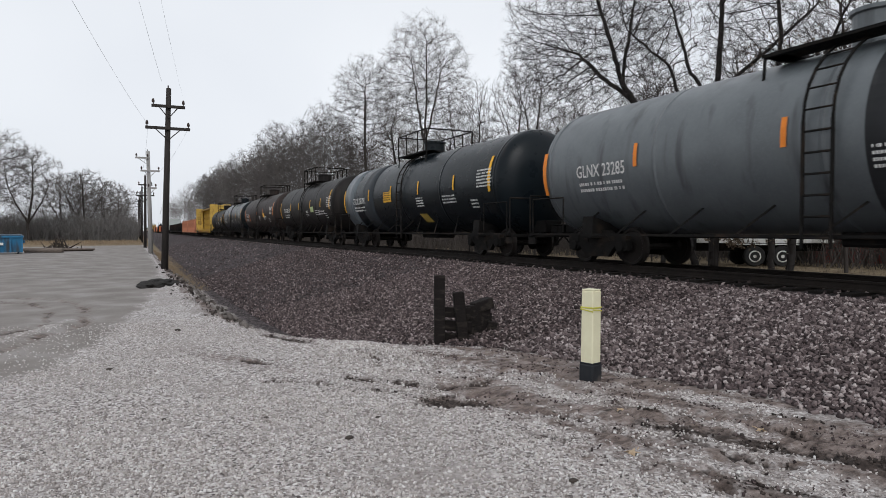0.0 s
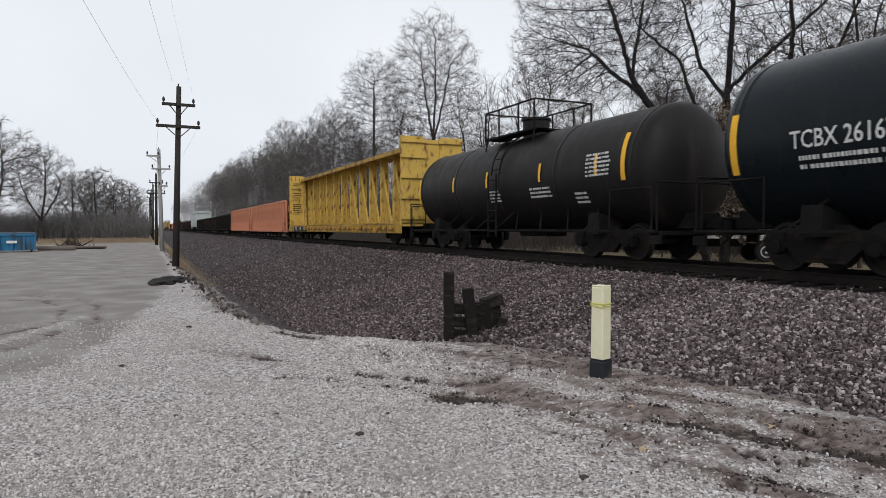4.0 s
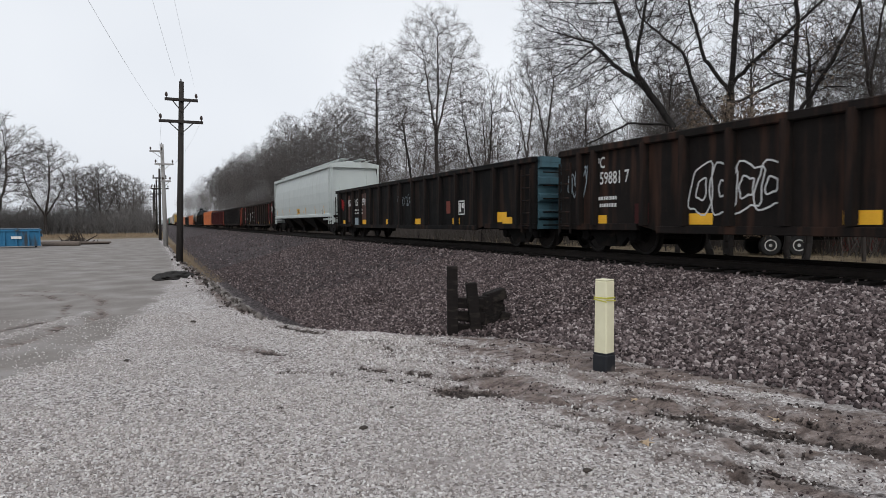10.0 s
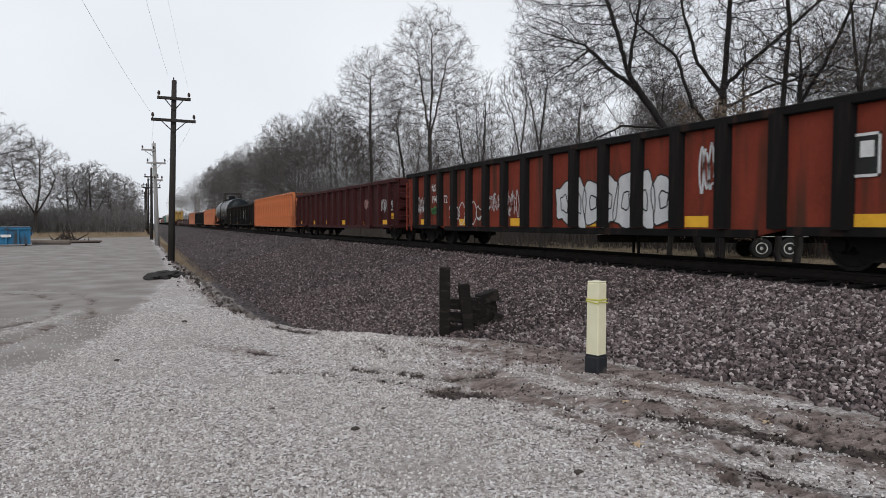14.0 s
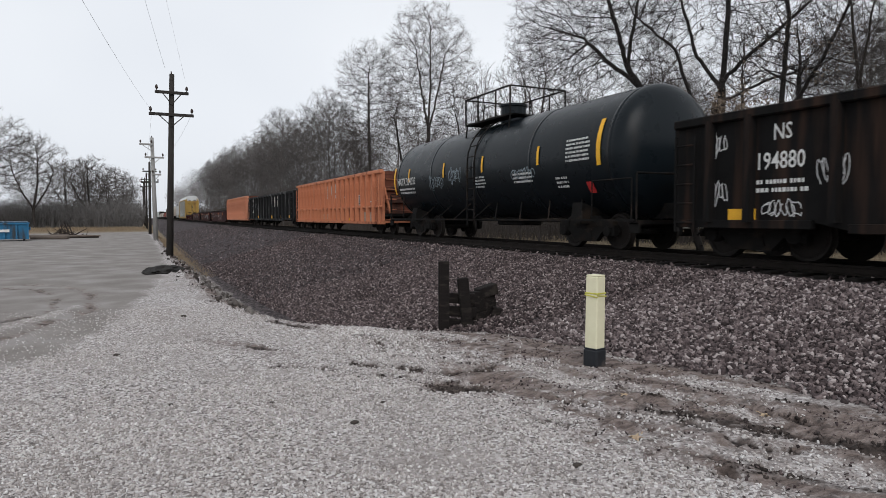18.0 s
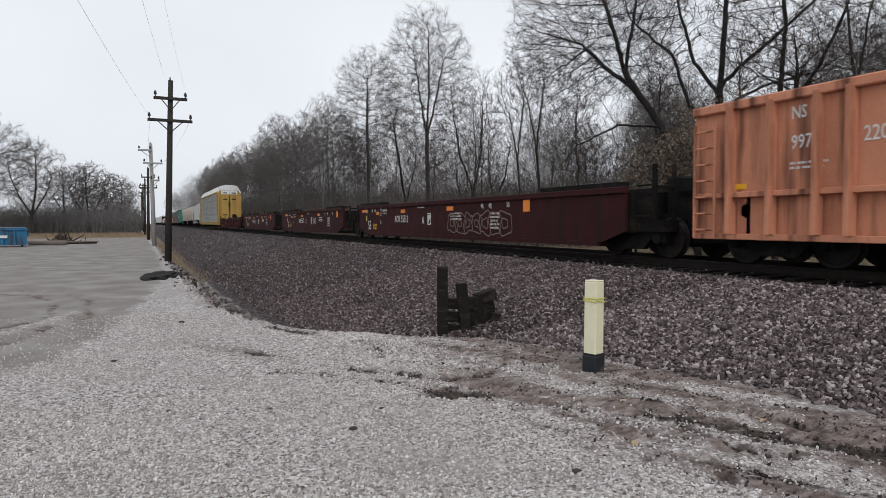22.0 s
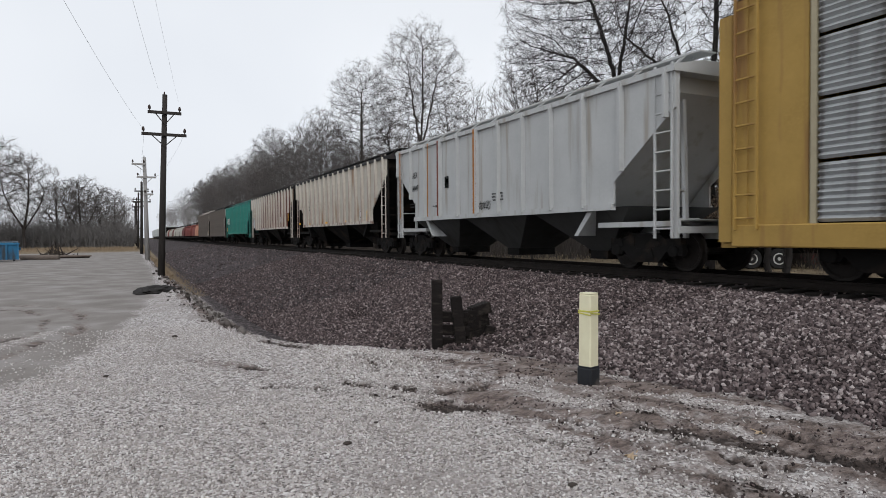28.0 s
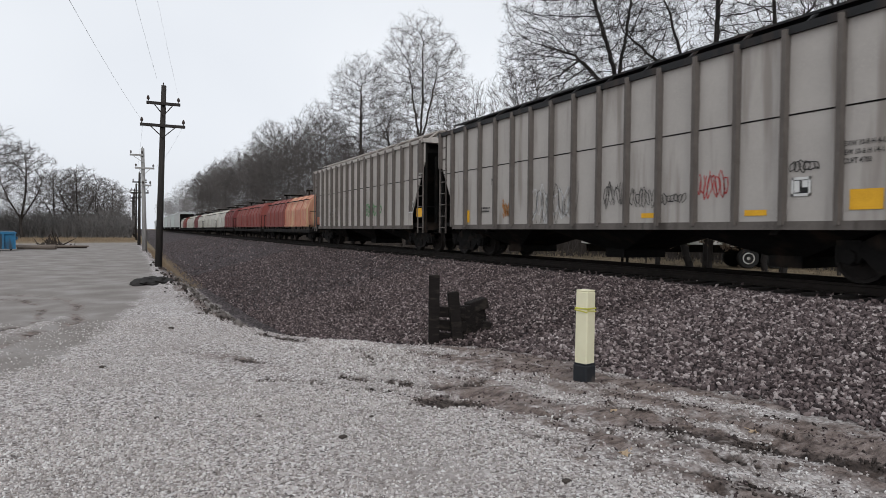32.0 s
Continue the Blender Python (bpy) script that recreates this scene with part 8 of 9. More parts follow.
tree_kind("leaning", BARK_DARK, OAKTWIG, 29, [[(2.2, 0, -0.3), (1.0, 0, 4.0), (0.1, 0, 7.2), (-1.1, 0, 9.0), (-1.9, 0, 10.3)], [(-1.9, 0, 10.3), (-2.5, -0.3, 12.6), (-3.4, -0.4, 15.5)], [(-1.4, 0, 9.4), (-2.8, 0.5, 10.6), (-4.4, 0.8, 12.3)], [(-1.9, 0, 10.3), (-1.5, 1.0, 13.5), (-1.2, 1.4, 16)], [(0.1, 0, 7.2), (-2.2, -0.8, 7.3), (-4.3, -1.4, 6.2), (-5.4, -1.6, 4.9)], [(0.4, 0, 6.3), (-1.6, -0.6, 5.4), (-2.8, -1.0, 3.4)]],
          [((-3.6, 0, 13.4), (5.2, 4.8, 5.0)), ((-5.4, 0.5, 11.3), (3.4, 3.2, 3.0)), ((-3.8, -1.2, 5.9), (3.0, 1.8, 1.7))], 8000, 0.21, 0.34, lift=0.05, sprays=5, spray=0.7, blade=0.006, twig=0.0075)
tree_kind("oak", BARK_DARK, OAKTWIG, 24, [[(0, 0, -0.3), (-0.1, 0, 5), (0, 0, 9.0)], [(0, 0, 9.0), (0.25, 0.3, 12.5), (0.3, 0.5, 17)], [(0, 0, 8.8), (-1.3, 0.3, 10.6), (-2.3, 0.5, 14.5)], [(-0.1, 0, 6.5), (-1.5, -0.6, 8.2), (-2.3, -1, 10.8), (-4.4, -1.4, 12.8)], [(0, 0, 9.2), (2.4, -0.5, 11.2), (4.6, -0.8, 13.2)], [(0.0, 0, 8.0), (2.0, -0.5, 8.9), (4.4, -0.6, 9.4)]],
          [((0.2, 0, 14.2), (6.0, 5.0, 5.4)), ((0.4, -0.4, 10.0), (6.2, 3.5, 2.4))], 4400, 0.25, 0.37, lift=0.08, sprays=3, spray=0.7, blade=0.005, twig=0.0075)
tree_kind("side_oak", BARK_DARK, OAKTWIG, 25, [[(0, 0, -0.3), (0, 0, 5), (0.1, 0, 8.6)], [(0.1, 0, 8.6), (0.3, 0.2, 12), (0, 0.3, 15)], [(0, 0, 6.5), (1.6, -0.3, 9.2), (3.0, -0.4, 12.5)]], [((0.9, 0, 12), (4.8, 4.2, 6.0))], 2300, 0.17, 0.37, lift=0.12, sprays=3, spray=0.7, blade=0.005, twig=0.0075)


def plan_of(x, y):
    """Metres back to plan units."""
    return x / 1.1038, y + 0.1175 * x / 1.1038


LABELS = {"poplar": "tall bare tree with upswept branches and a rounded top", "spire": "tall straight bare tree with a narrow crown", "bowed": "bare tree with a bowed dark trunk", "vee": "dark bare tree forked into two spreading stems", "slim": "slim bare tree with a forked top", "wood_a": "tall slender bare tree at the wood's edge", "wood_b": "bare spreading tree at the wood's edge", "wood_c": "twin-stemmed bare tree at the wood's edge", "oak": "large dark bare oak with spreading limbs", "side_oak": "dark bare oak with one limb swept aside", "leaning": "dark bare oak leaning towards the track with a drooping limb", "sapling": "slim bare sapling in the thicket", "round": "round-crowned bare tree beyond the yard", "round_low": "broad round-crowned bare tree beyond the yard"}


def tree(key, x, y, scale, turn=None, group="bare trees beside the track"):
    """A tree by metres; without a turn its drawn face looks at the yard."""
    t = empty("tree", LABELS[key], "tree", group)
    px, py = plan_of(x, y)
    s = scale / 1.132
    t.matrix_basis = pose(px, py, gz(px, py), 0, 0, -math.degrees(math.atan2(x, y)) if turn is None else turn) @ Matrix.Diagonal((s, s, s, 1))
    link("trunk", TREES[key][0], t)
    link("crown", TREES[key][1], t)
    return t


for key, x, y, s in (("poplar", 27.2, 60.6, 1.04), ("spire", 28.2, 82.5, 1.12), ("bowed", 27.0, 66.8, 1.0), ("vee", 27.0, 50.2, 1.0), ("slim", 24.0, 35.4, 1.02), ("slim", 27.0, 42.5, 1.05), ("leaning", 26.0, 26.5, 1.0), ("oak", 28.0, 24.3, 1.0), ("side_oak", 29.0, 21.6, 1.0)):
    tree(key, x, y, s)
for key, x, y, s, a in (("sapling", 25.5, 55, 1.2, 130), ("slim", 30, 55, 1.1, 200), ("vee", 34, 58, 0.85, 160), ("sapling", 25, 45, 1.1, 20), ("slim", 33, 43, 1.0, 60), ("slim", 36, 37, 1.15, 260), ("sapling", 30, 31, 1.2, 40), ("bowed", 38, 31, 0.9, 30), ("slim", 30, 18.5, 1.15, 90), ("slim", 31, 16.4, 1.25, 10), ("slim", 33, 15.5, 1.3, 200)):
    tree(key, x, y, s, a)
r = random.Random(77)
y = 98.0
while y < 300:
    for x0, x1 in ((24, 29), (31, 40)):
        key = r.choice(("wood_a", "wood_b", "wood_c", "wood_a"))
        tree(key, r.uniform(x0, x1), y + r.uniform(-2.5, 2.5), r.uniform(0.9, 1.06) * (1.0 + 0.06 * (x0 > 30)) * (1 + 0.0008 * (y - 98)), r.uniform(0, 360))
    y += 5.0 + y * 0.025
for k in range(9):
    tree(r.choice(("wood_a", "wood_b", "wood_c")), 40 + 2.2 * k + r.uniform(-2, 2), 32 - 1.2 * k + r.uniform(-4, 6), r.uniform(0.7, 0.85), r.uniform(0, 360))
for k in range(14):
    tree(r.choice(("wood_b", "wood_c", "slim", "vee")), r.uniform(40, 54), r.uniform(16, 80), r.uniform(0.7, 0.95), r.uniform(0, 360))
for key, x, y, s, a in (("round", -15.6, 121, 0.98, 30), ("round_low", -20.5, 113, 1.12, 100), ("round", -8.2, 131, 0.82, 190), ("round_low", -5.2, 140, 0.72, 250), ("round", -4.0, 160, 0.8, 20), ("round_low", -27, 122, 1.0, 70), ("round", -12.2, 135, 0.78, 330), ("round_low", -11.0, 150, 0.85, 110)):
    tree(key, x, y, s, a, "bare trees beyond the yard")


def woods(name, spots, keys, material, label):
    """Many far trees as one mesh of stuff, thinned out where they stand far away."""
    V, F, n = [], [], 0
    q = random.Random(len(spots))
    for x, y, s in spots:
        a = q.uniform(0, 6.28)
        c, sn = math.cos(a) * s, math.sin(a) * s
        for v, f in TREES[q.choice(keys)][2:4]:
            keep = f.reshape(-1, 3)[::3]
            w = np.stack([v[:, 0] * c - v[:, 1] * sn + x, v[:, 0] * sn + v[:, 1] * c + y, v[:, 2] * s - 0.2], 1)
            V.append(w[keep.ravel()])
            F.append(np.arange(keep.size).reshape(-1, 3) + n)
            n += keep.size
    me = array_mesh(name, np.concatenate(V), np.concatenate(F), material)
    tagged(link(name, me), label, "woods", kind="stuff")


q = random.Random(12)
woods("far_woods", [(q.uniform(22, 42) + 0.012 * k, 290 + k * 10.0 + q.uniform(-2, 2), q.uniform(0.95, 1.2)) for k in range(34)], ("wood_a", "wood_b", "wood_c"), TWIG_FARHAZE, "bare grey winter woods along the track far away")
woods("deep_woods", [(q.uniform(40, 75), 62 + k * 7.0 + q.uniform(-3, 3), q.uniform(0.75, 1.0)) for k in range(30)], ("wood_a", "wood_b", "wood_c"), TWIG_HAZE, "bare grey winter woods behind the first trees")
woods("yard_woods", [(q.uniform(-60, -1.5), 140 + q.uniform(0, 60), q.uniform(0.4, 0.62)) for k in range(24)] + [(-1.5 - q.uniform(0, 14), 220 + 13 * k, q.uniform(0.5, 0.7)) for k in range(18)], ("wood_b", "wood_c"), TWIG_FARHAZE, "bare grey woods and scrub beyond the yard")


def brush(name, n, where, hmin, hmax, rad, material, label, seed, forks=3, spread=0.25):
    g = np.random.default_rng(seed)
    p = where(g, n)
    h = g.uniform(hmin, hmax, n) * (0.6 + 0.4 * g.random(n))
    d = g.normal(0, spread, (n, 2)) * h[:, None]
    base = np.stack([p[:, 0], p[:, 1], ground_z(p[:, 0], p[:, 1]) - 0.05], 1)
    tip = base + np.stack([d[:, 0], d[:, 1], h], 1)
    A, B, W = [base], [tip], [np.full(n, rad)]
    for k in range(forks):
        f = g.uniform(0.25, 0.9, (n, 1))
        a = base + (tip - base) * f
        A.append(a)
        B.append(a + np.stack([g.normal(0, 0.2, n) * h, g.normal(0, 0.2, n) * h, g.uniform(0.1, 0.4, n) * h], 1))
        W.append(np.full(n, rad * 0.6))
    v, f = blades(np.concatenate(A), np.concatenate(B), np.concatenate(W), g)
    tagged(link(name, array_mesh(name, v, f, material)), label, "undergrowth", kind="stuff")


def strip(x0, x1, y0, y1):
    return lambda g, n: np.stack([g.uniform(x0, x1, n), g.uniform(y0, y1, n)], 1)


SCRUB = mat("brown_scrub_stems", (0.095, 0.083, 0.076), (0.062, 0.054, 0.05), 0.4, 0.95, bump=0)
WEED = mat("dull_dry_weed", (0.15, 0.12, 0.09), (0.09, 0.073, 0.056), 0.6, 0.95, bump=0)
STRAW = mat("dry_straw", (0.32, 0.245, 0.165), (0.2, 0.152, 0.105), 0.6, 0.95, bump=0)
# these two are paled as well, to stand in for distance haze
YOUNG_HAZE = mat("young_wood_bark", (0.12, 0.108, 0.102), (0.085, 0.076, 0.072), 0.4, 0.95, bump=0)
SCRUB_HAZE = mat("grey_scrub_stems", (0.165, 0.156, 0.152), (0.12, 0.113, 0.11), 0.4, 0.95, bump=0)


def wood_floor(g, n):
    y = g.uniform(12, 120, n)
    lo = np.interp(y, [12, 42, 50, 120], [30, 30, 21, 21])
    return np.stack([lo + (46 - lo) * g.random(n), y], 1)


brush("thicket", 14000, wood_floor, 1.5, 6.5, 0.022, SCRUB, "tangled bare thicket under the trees", 1, 6)
brush("back_thicket", 9000, strip(44, 84, 12, 160), 3.0, 11.0, 0.05, SCRUB, "dense bare thicket deep in the woods", 8, 6)
brush("young_growth", 3000, strip(26, 46, 84, 300), 6.0, 15.0, 0.03, YOUNG_HAZE, "close-grown bare young trees between the trunks", 9, 12, 0.1)
brush("wood_edge_growth", 1800, strip(34, 60, 14, 84), 5.0, 12.0, 0.026, TWIG, "close-grown bare saplings behind the oaks", 10, 12, 0.1)
brush("far_thicket", 4000, strip(20, 40, 120, 480), 2.5, 9.0, 0.05, SCRUB, "bare thicket along the far track", 2, 6)
brush("yard_brush", 10000, lambda g, n: np.stack([g.uniform(-52, 0.2, n), 120 + 26 * g.random(n)], 1), 1.5, 5.5, 0.04, SCRUB_HAZE, "dense bare brush beyond the yard", 3, 7)
brush("corridor_brush", 2500, lambda g, n: np.stack([g.uniform(-9, -0.6, n), g.uniform(150, 420, n)], 1), 2.5, 6.0, 0.06, SCRUB_HAZE, "bare brush beside the pole line", 4, 5)
brush("dry_weeds", 9000, strip(14.0, 30, 8, 80), 0.08, 0.32, 0.008, WEED, "dry tan weeds beyond the track", 5, 4, 0.3)
brush("ditch_grass", 6000, lambda g, n: np.stack([1.3 + 1.5 * g.random(n) ** 1.5, 31 + 50 * g.random(n)], 1), 0.06, 0.26, 0.01, STRAW, "dry straw grass in the ditch", 6, 3, 0.4)
brush("yard_edge_grass", 7000, lambda g, n: np.stack([g.uniform(-20, 0.6, n), g.uniform(92, 122, n)], 1), 0.15, 0.5, 0.02, STRAW, "dry straw grass at the yard's far end", 7, 3, 0.4)


def island_mat(name, stops, rough=0.9, bump=0.0):
    m = bpy.data.materials.new(name)
    m.use_nodes = True
    n, l = m.node_tree.nodes, m.node_tree.links
    g, rp = n.new("ShaderNodeNewGeometry"), n.new("ShaderNodeValToRGB")
    e = rp.color_ramp.elements
    while len(e) < len(stops):
        e.new(0.5)
    for k, (p, c) in zip(e, stops):
        k.position, k.color = p, (*c, 1)
    l.new(g.outputs["Random Per Island"], rp.inputs[0])
    tc, nz, mx = n.new("ShaderNodeTexCoord"), n.new("ShaderNodeTexNoise"), n.new("ShaderNodeMix")
    nz.inputs["Scale"].default_value, nz.inputs["Detail"].default_value = 35, 4
    l.new(tc.outputs["Object"], nz.inputs["Vector"])
    mx.data_type, mx.blend_type = "RGBA", "MULTIPLY"
    mx.inputs[0].default_value = 0.7
    l.new(rp.outputs[0], mx.inputs[6])
    hs = n.new("ShaderNodeMapRange")
    hs.inputs[1].default_value, hs.inputs[2].default_value, hs.inputs[3].default_value, hs.inputs[4].default_value = 0.3, 0.7, 0.65, 1.2
    l.new(nz.outputs["Fac"], hs.inputs[0])
    l.new(hs.outputs[0], mx.inputs[7])
    b = n["Principled BSDF"]
    l.new(mx.outputs[2], b.inputs["Base Color"])
    b.inputs["Roughness"].default_value = rough
    b.inputs["Specular IOR Level"].default_value = 0.25
    return m


LEAF = island_mat("dead_oak_leaves", ((0.0, (0.06, 0.042, 0.03)), (0.5, (0.125, 0.094, 0.07)), (1.0, (0.25, 0.2, 0.155))))


def leafy_oak(x, y, crowns, n, seed, label, bare=0.35):
    """A small oak that keeps its dead brown leaves in hanging clusters."""
    t = empty("leafy_oak", label, "tree", "trees with dead leaves")
    px, py = plan_of(x, y)
    t.matrix_basis = pose(px, py, gz(px, py), 0, 0, -math.degrees(math.atan2(x, y))) @ Matrix.Diagonal((1 / 1.132, 1 / 1.132, 1 / 1.132, 1))
    top = max(c[0][2] for c in crowns)
    big, fine, tips = bare_tree(seed, [[(0, 0, -0.3), (0.1, 0, top * 0.5), (0, 0, top * 0.9)]], crowns, 1200, 0.13, 0.36, lift=0.0, sprays=2, spray=0.5, blade=0.006)
    link("trunk", array_mesh("leafy_oak_trunk", *big, BARK_DARK), t)
    link("crown", array_mesh("leafy_oak_crown", *fine, OAKTWIG), t)
    g = np.random.default_rng(seed)
    tips = tips[g.random(len(tips)) > bare]
    c = tips[g.integers(0, len(tips), n)] + g.normal(0, 0.13, (n, 3)) - np.array([0, 0, 0.08])
    c[:, 2] = np.maximum(c[:, 2], 0.4)
    a, b = unit(g.normal(0, 1, (n, 3)) - np.array([0, 0, 0.7])), g.normal(0, 1, (n, 3))
    b = unit(b - a * (a * b).sum(1)[:, None])
    sz = g.uniform(0.045, 0.095, (n, 1))
    vs = np.stack([c - a * sz, c + b * sz * 0.5, c + a * sz, c - b * sz * 0.5], 1).reshape(-1, 3)
    link("foliage", array_mesh("leafy_oak_foliage", vs, np.arange(n * 4).reshape(-1, 4), LEAF), t, "dead brown leaves")


leafy_oak(24.2, 20.9, [((0, 0, 5.2), (3.0, 2.4, 2.6)), ((0.6, 0, 3.2), (3.4, 2.4, 1.8))], 14000, 61, "broad low oak hung with dead tan leaves")
leafy_oak(23.6, 23.6, [((0, 0, 4.3), (2.2, 2, 1.9))], 5000, 62, "small oak holding dull brown leaves under the leaning tree", 0.5)
leafy_oak(24.8, 17.6, [((0, 0, 3.7), (2.5, 2, 1.9))], 7000, 63, "young oak with pale brown leaves at the wood's edge", 0.45)
leafy_oak(29.5, 21.0, [((0, 0, 10.2), (2.8, 2, 2.0))], 900, 64, "slender oak with brown leaves high in its crown", 0.5)


# ---- loose stones ----
def ico():
    p = (1 + 5 ** 0.5) / 2
    v = np.array([(-1, p, 0), (1, p, 0), (-1, -p, 0), (1, -p, 0), (0, -1, p), (0, 1, p), (0, -1, -p), (0, 1, -p), (p, 0, -1), (p, 0, 1), (-p, 0, -1), (-p, 0, 1)], float)
    f = np.array([(0, 11, 5), (0, 5, 1), (0, 1, 7), (0, 7, 10), (0, 10, 11), (1, 5, 9), (5, 11, 4), (11, 10, 2), (10, 7, 6), (7, 1, 8), (3, 9, 4), (3, 4, 2), (3, 2, 6), (3, 6, 8), (3, 8, 9), (4, 9, 5), (2, 4, 11), (6, 2, 10), (8, 6, 7), (9, 8, 1)])
    return v / np.linalg.norm(v, axis=1)[:, None], f


OCTA = (np.array([(1, 0, 0), (-1, 0, 0), (0, 1, 0), (0, -1, 0), (0, 0, 1), (0, 0, -1)], float), np.array([(0, 2, 4), (2, 1, 4), (1, 3, 4), (3, 0, 4), (2, 0, 5), (1, 2, 5), (3, 1, 5), (0, 3, 5)]))


LUMP = (np.array([(x, y, z) for x in (-0.8, 0.8) for y in (-0.8, 0.8) for z in (-0.75, 0.75)], float), np.array([(0, 1, 3), (0, 3, 2), (4, 6, 7), (4, 7, 5), (0, 4, 5), (0, 5, 1), (2, 3, 7), (2, 7, 6), (0, 2, 6), (0, 6, 4), (1, 5, 7), (1, 7, 3)]))


def stones(name, pts, size, shape, material, label, seed, sink=0.35):
    g = np.random.default_rng(seed)
    v, f = shape
    n = len(pts)
    k = len(v)
    jit = 1 + g.uniform(-0.42, 0.3, (n, k, 3))
    q = g.normal(size=(n, 4))
    q /= np.linalg.norm(q, axis=1)[:, None]
    w, x, y, z = q.T
    R = np.stack([1 - 2 * (y * y + z * z), 2 * (x * y - z * w), 2 * (x * z + y * w), 2 * (x * y + z * w), 1 - 2 * (x * x + z * z), 2 * (y * z - x * w), 2 * (x * z - y * w), 2 * (y * z + x * w), 1 - 2 * (x * x + y * y)], 1).reshape(n, 3, 3)
    sc = size[:, None, None] * np.stack([g.uniform(0.95, 1.55, n), g.uniform(0.65, 1.0, n), g.uniform(0.4, 0.75, n)], 1)[:, None, :]
    vs = np.einsum("nij,nkj->nki", R, v[None] * jit * sc)
    c = np.stack([pts[:, 0], pts[:, 1], ground_z(pts[:, 0], pts[:, 1]) + size * sink], 1)
    vs = (vs + c[:, None]).reshape(-1, 3)
    fs = (f[None] + (np.arange(n) * k)[:, None, None]).reshape(-1, 3)
    tagged(link(name, array_mesh(name, vs, fs, material)), label, "stones", kind="stuff")


def scatter(n, x0, x1, y0, y1, keep, seed):
    g = np.random.default_rng(seed)
    p = np.stack([g.uniform(x0, x1, n), g.uniform(y0, y1, n)], 1)
    return p[g.random(n) < keep(p[:, 0], p[:, 1])]


M_BALLAST = island_mat("ballast_stone", ((0.0, (0.018, 0.013, 0.0128)), (0.4, (0.062, 0.0455, 0.046)), (0.8, (0.14, 0.107, 0.105)), (1.0, (0.36, 0.305, 0.295))), 0.9)
M_DUSTY = island_mat("dusty_ballast_stone", ((0.0, (0.027, 0.02, 0.02)), (0.4, (0.1, 0.0765, 0.077)), (0.8, (0.205, 0.164, 0.161)), (1.0, (0.46, 0.405, 0.395))), 0.9)
M_GRAVEL = island_mat("gravel_stone", ((0.0, (0.24, 0.212, 0.197)), (0.35, (0.44, 0.402, 0.385)), (0.8, (0.58, 0.545, 0.53)), (1.0, (0.72, 0.7, 0.69))), 0.9)


M_RUBBLE = island_mat("ditch_rubble", ((0.0, (0.05, 0.043, 0.039)), (0.5, (0.14, 0.122, 0.112)), (1.0, (0.30, 0.28, 0.265))))


def on_bank(x, y):
    m = ground_masks(x, y)[0]
    return np.clip(m * 1.4 - 0.2, 0, 1)


for k, (n, y0, y1, lo, hi) in enumerate(((36000, 2.2, 9.0, 0.014, 0.033), (44000, 9.0, 20.0, 0.015, 0.03), (14000, 20.0, 40.0, 0.025, 0.042), (3000, 40.0, 100.0, 0.04, 0.06))):
    p = scatter(n, 2.8, PLAN_TRACK - 1.6, y0, y1, on_bank, 20 + k)
    stones("ballast", p, np.random.default_rng(k).uniform(lo, hi, len(p)), LUMP if k < 2 else OCTA, M_DUSTY if k == 0 else M_BALLAST, "grey-pink crushed ballast stones on the track bank", 30 + k)
p = scatter(2600, PLAN_TRACK - 1.7, PLAN_TRACK + 2.4, 2, 40, lambda x, y: np.ones_like(x) * 0.9, 29)
stones("track_ballast", p, np.random.default_rng(8).uniform(0.03, 0.05, len(p)), ico(), M_BALLAST, "dark ballast between the ties", 36)


def on_yard(x, y):
    b, m, k, g = ground_masks(x, y)
    m = np.maximum(m, wetness(x, y))
    return np.clip(1 - b * 2, 0, 1) * np.clip(1.1 - 1.3 * m, 0.03, 1) ** 1.5 * (1 - 0.8 * k) * (0.55 + 0.45 * np.clip(wob(x, y, 1.4, 2.2) + 0.4, 0, 1))


for k, (n, x0, x1, y0, y1, lo, hi, shape) in enumerate(((56000, -1.8, 5.2, 2.6, 7.2, 0.006, 0.0135, LUMP), (44000, -2.6, 5.0, 7.2, 14.0, 0.008, 0.017, OCTA))):
    p = scatter(n, x0, x1, y0, y1, on_yard, 50 + k)
    stones("gravel", p, np.random.default_rng(k).uniform(lo, hi, len(p)), shape, M_GRAVEL, "pale crushed limestone gravel on the yard", 60 + k, 0.22)
g = np.random.default_rng(3)
p = np.stack([2.72 + g.normal(0, 0.3, 3000), 9.0 + g.normal(0, 0.65, 3000)], 1)
stones("gravel_heap", p, g.uniform(0.009, 0.02, len(p)), LUMP, M_GRAVEL, "low heap of pale gravel", 70)
p = scatter(12000, 2.4, 6.0, 2.8, 9.8, lambda x, y: ground_masks(x, y)[1] * np.clip(0.4 + 0.6 * wob(x, y * 2, 2.1, 3), 0.05, 1), 71)
stones("muddy_stones", p, 0.004 + 0.011 * g.random(len(p)) ** 2.5, LUMP, M_BALLAST, "scattered muddy stones in the ruts", 72)
M_CLOD = island_mat("dark_mud_clods", ((0.0, (0.028, 0.022, 0.02)), (0.6, (0.06, 0.048, 0.043)), (1.0, (0.11, 0.09, 0.082))))
p = scatter(120000, 1.0, 5.4, 2.8, 12.0, lambda x, y: np.clip(wetness(x, y) - 0.2, 0, 1) * np.clip(0.5 + 0.7 * wob(x, y, 5.0, 3), 0, 1), 74)
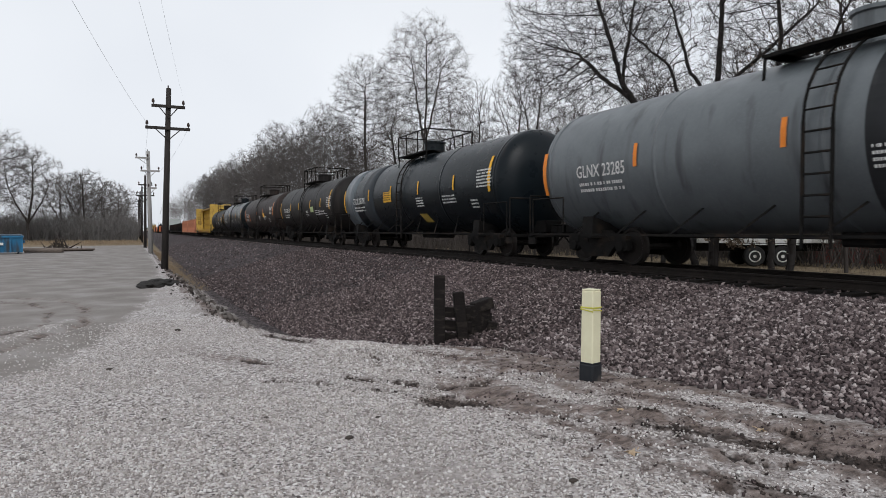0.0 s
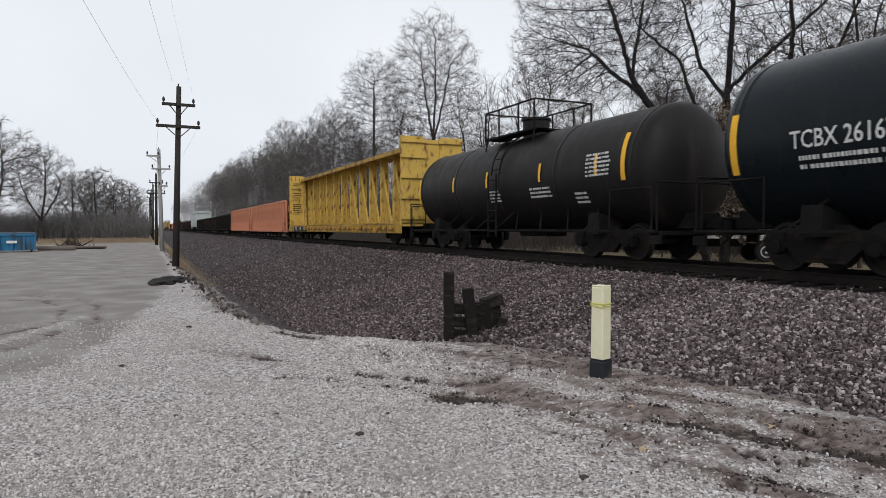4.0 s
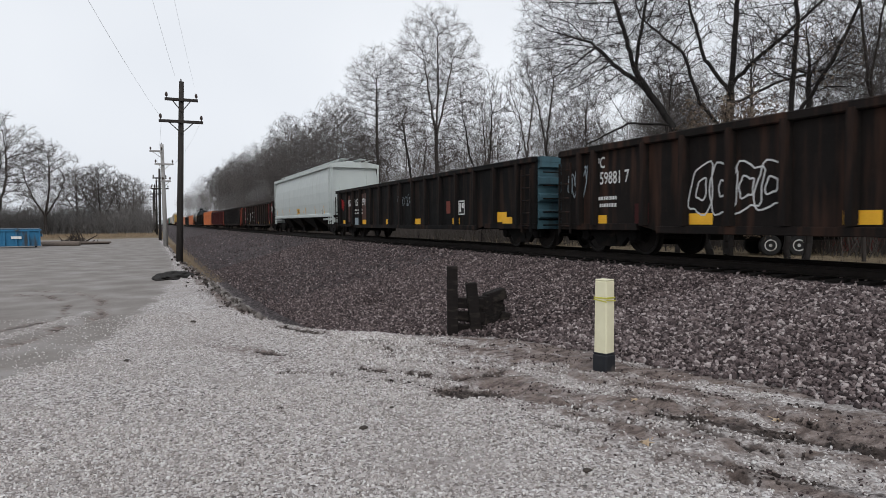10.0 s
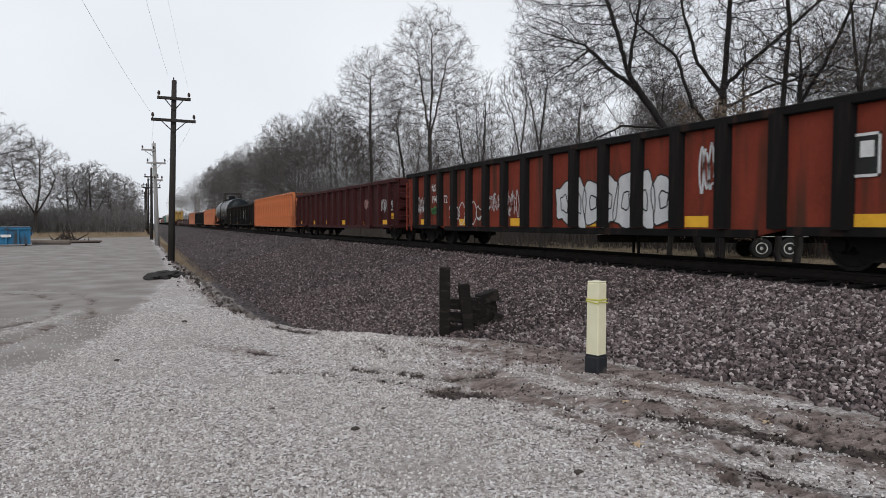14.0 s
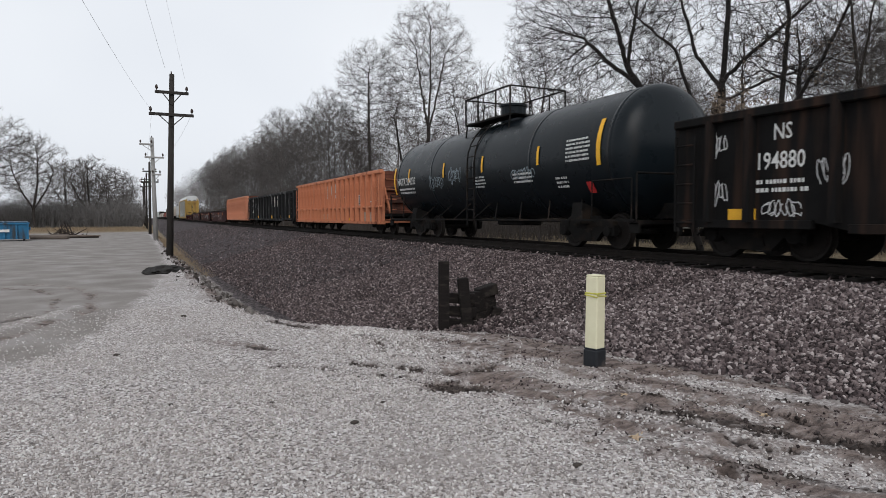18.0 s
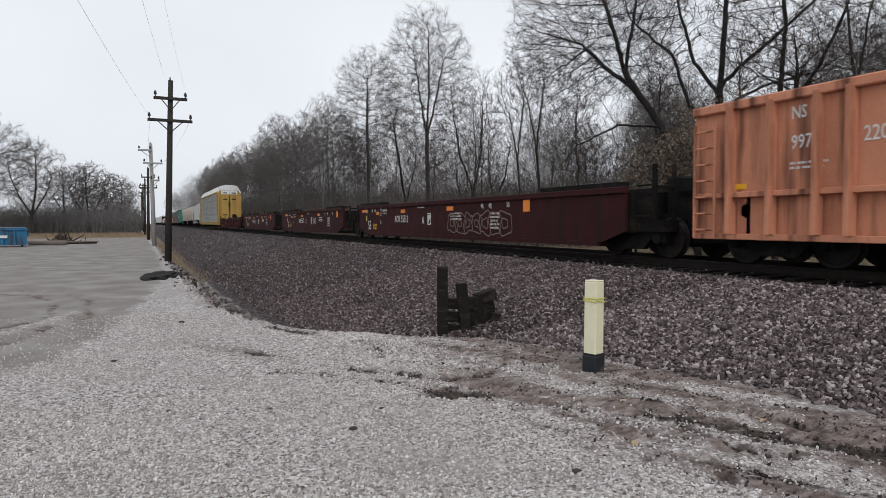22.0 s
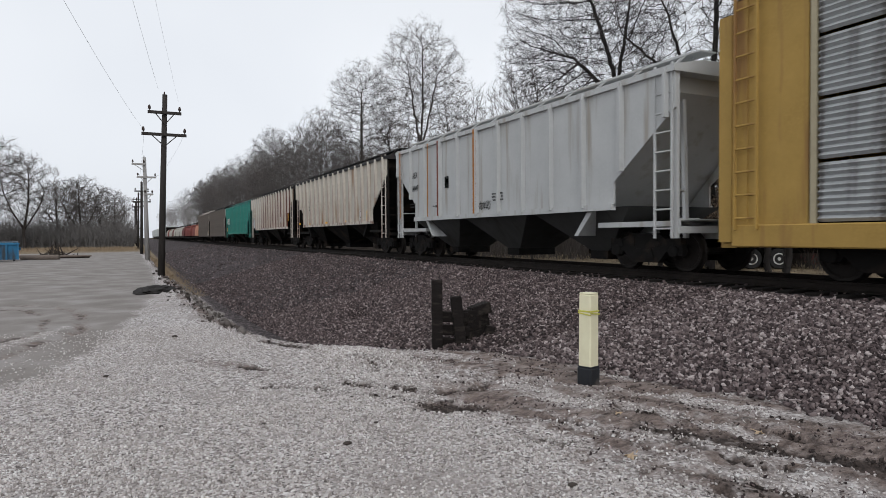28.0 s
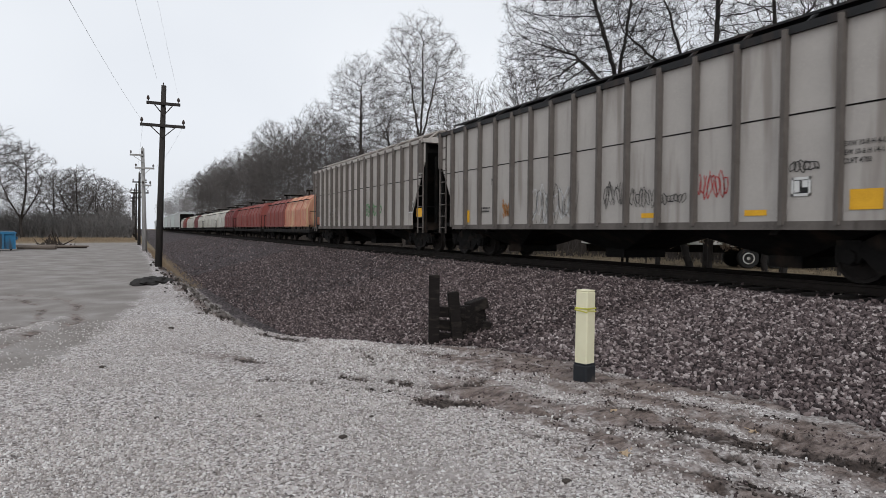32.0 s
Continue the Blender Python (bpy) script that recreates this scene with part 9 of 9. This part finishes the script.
stones("churned_mud", p, 0.006 + 0.016 * g.random(len(p)) ** 2, LUMP, M_CLOD, "dark churned clods of mud along the ruts", 75, 0.1)
p = np.stack([1.5 + 0.9 * g.random(420), 13 + 27 * g.random(420)], 1)
stones("ditch_riprap", p, g.uniform(0.03, 0.09, len(p)), LUMP, M_RUBBLE, "grey muddy stones in the ditch", 73)
p = np.stack([yard_edge(13 + 25 * (u := g.random(260))) + g.normal(0.15, 0.13, 260), 13 + 25 * u], 1)
stones("eroded_clods", p, g.uniform(0.015, 0.055, len(p)), LUMP, M_CLOD, "dark eroded clods along the yard's washed edge", 76, 0.0)
# ties, laid last
tie = bmesh.new()
box(tie, -1.3, 1.3, -0.115, 0.115, -0.35, -0.172, 0.01)
tie_me = bpy.data.meshes.new("tie")
tie.to_mesh(tie_me)
tie.free()
tie_me.materials.append(M_TIE)
bed = tagged(new("track_ties"), "dark creosoted wooden ties under the rails", "ties", kind="structure")
for k in range(230):
    put("tie", tie_me, bed, TRACK_X, -3 + k * 0.52, RAIL_Z)


# ---- setting out: everything beside the track goes from plan units to metres ----
def lay_out(ob):
    if ob.matrix_basis == Matrix.Identity(4):
        if ob.type == "CURVE":
            for sp in ob.data.splines:
                for p in sp.points:
                    p.co = (*site(*p.co[:3]), 1)
        elif ob.type == "MESH":
            ob.data.transform(Matrix(((1.1038, 0, 0, 0), (-0.1175, 1, 0, 0), (0, 0, 1.132, 0), (0, 0, 0, 1))))
        for c in ob.children:
            lay_out(c)
    else:
        loc, rot, size = ob.matrix_basis.decompose()
        ob.matrix_basis = Matrix.LocRotScale(Vector(site(*loc)), rot, size * 1.132)


for ob in list(scene.objects):
    if ob.parent is None and ob.type in ("MESH", "CURVE", "EMPTY") and not ob.name.startswith(("rail", "track_ties")) and not ob.name.split(".")[0].endswith("_car"):
        lay_out(ob)


def motions():
    for ob, y in CARS:
        walk(ob, [(0, pose(TRACK_X, y, RAIL_Z)), (32, pose(TRACK_X, y - 32 * SPEED, RAIL_Z))])


motions()
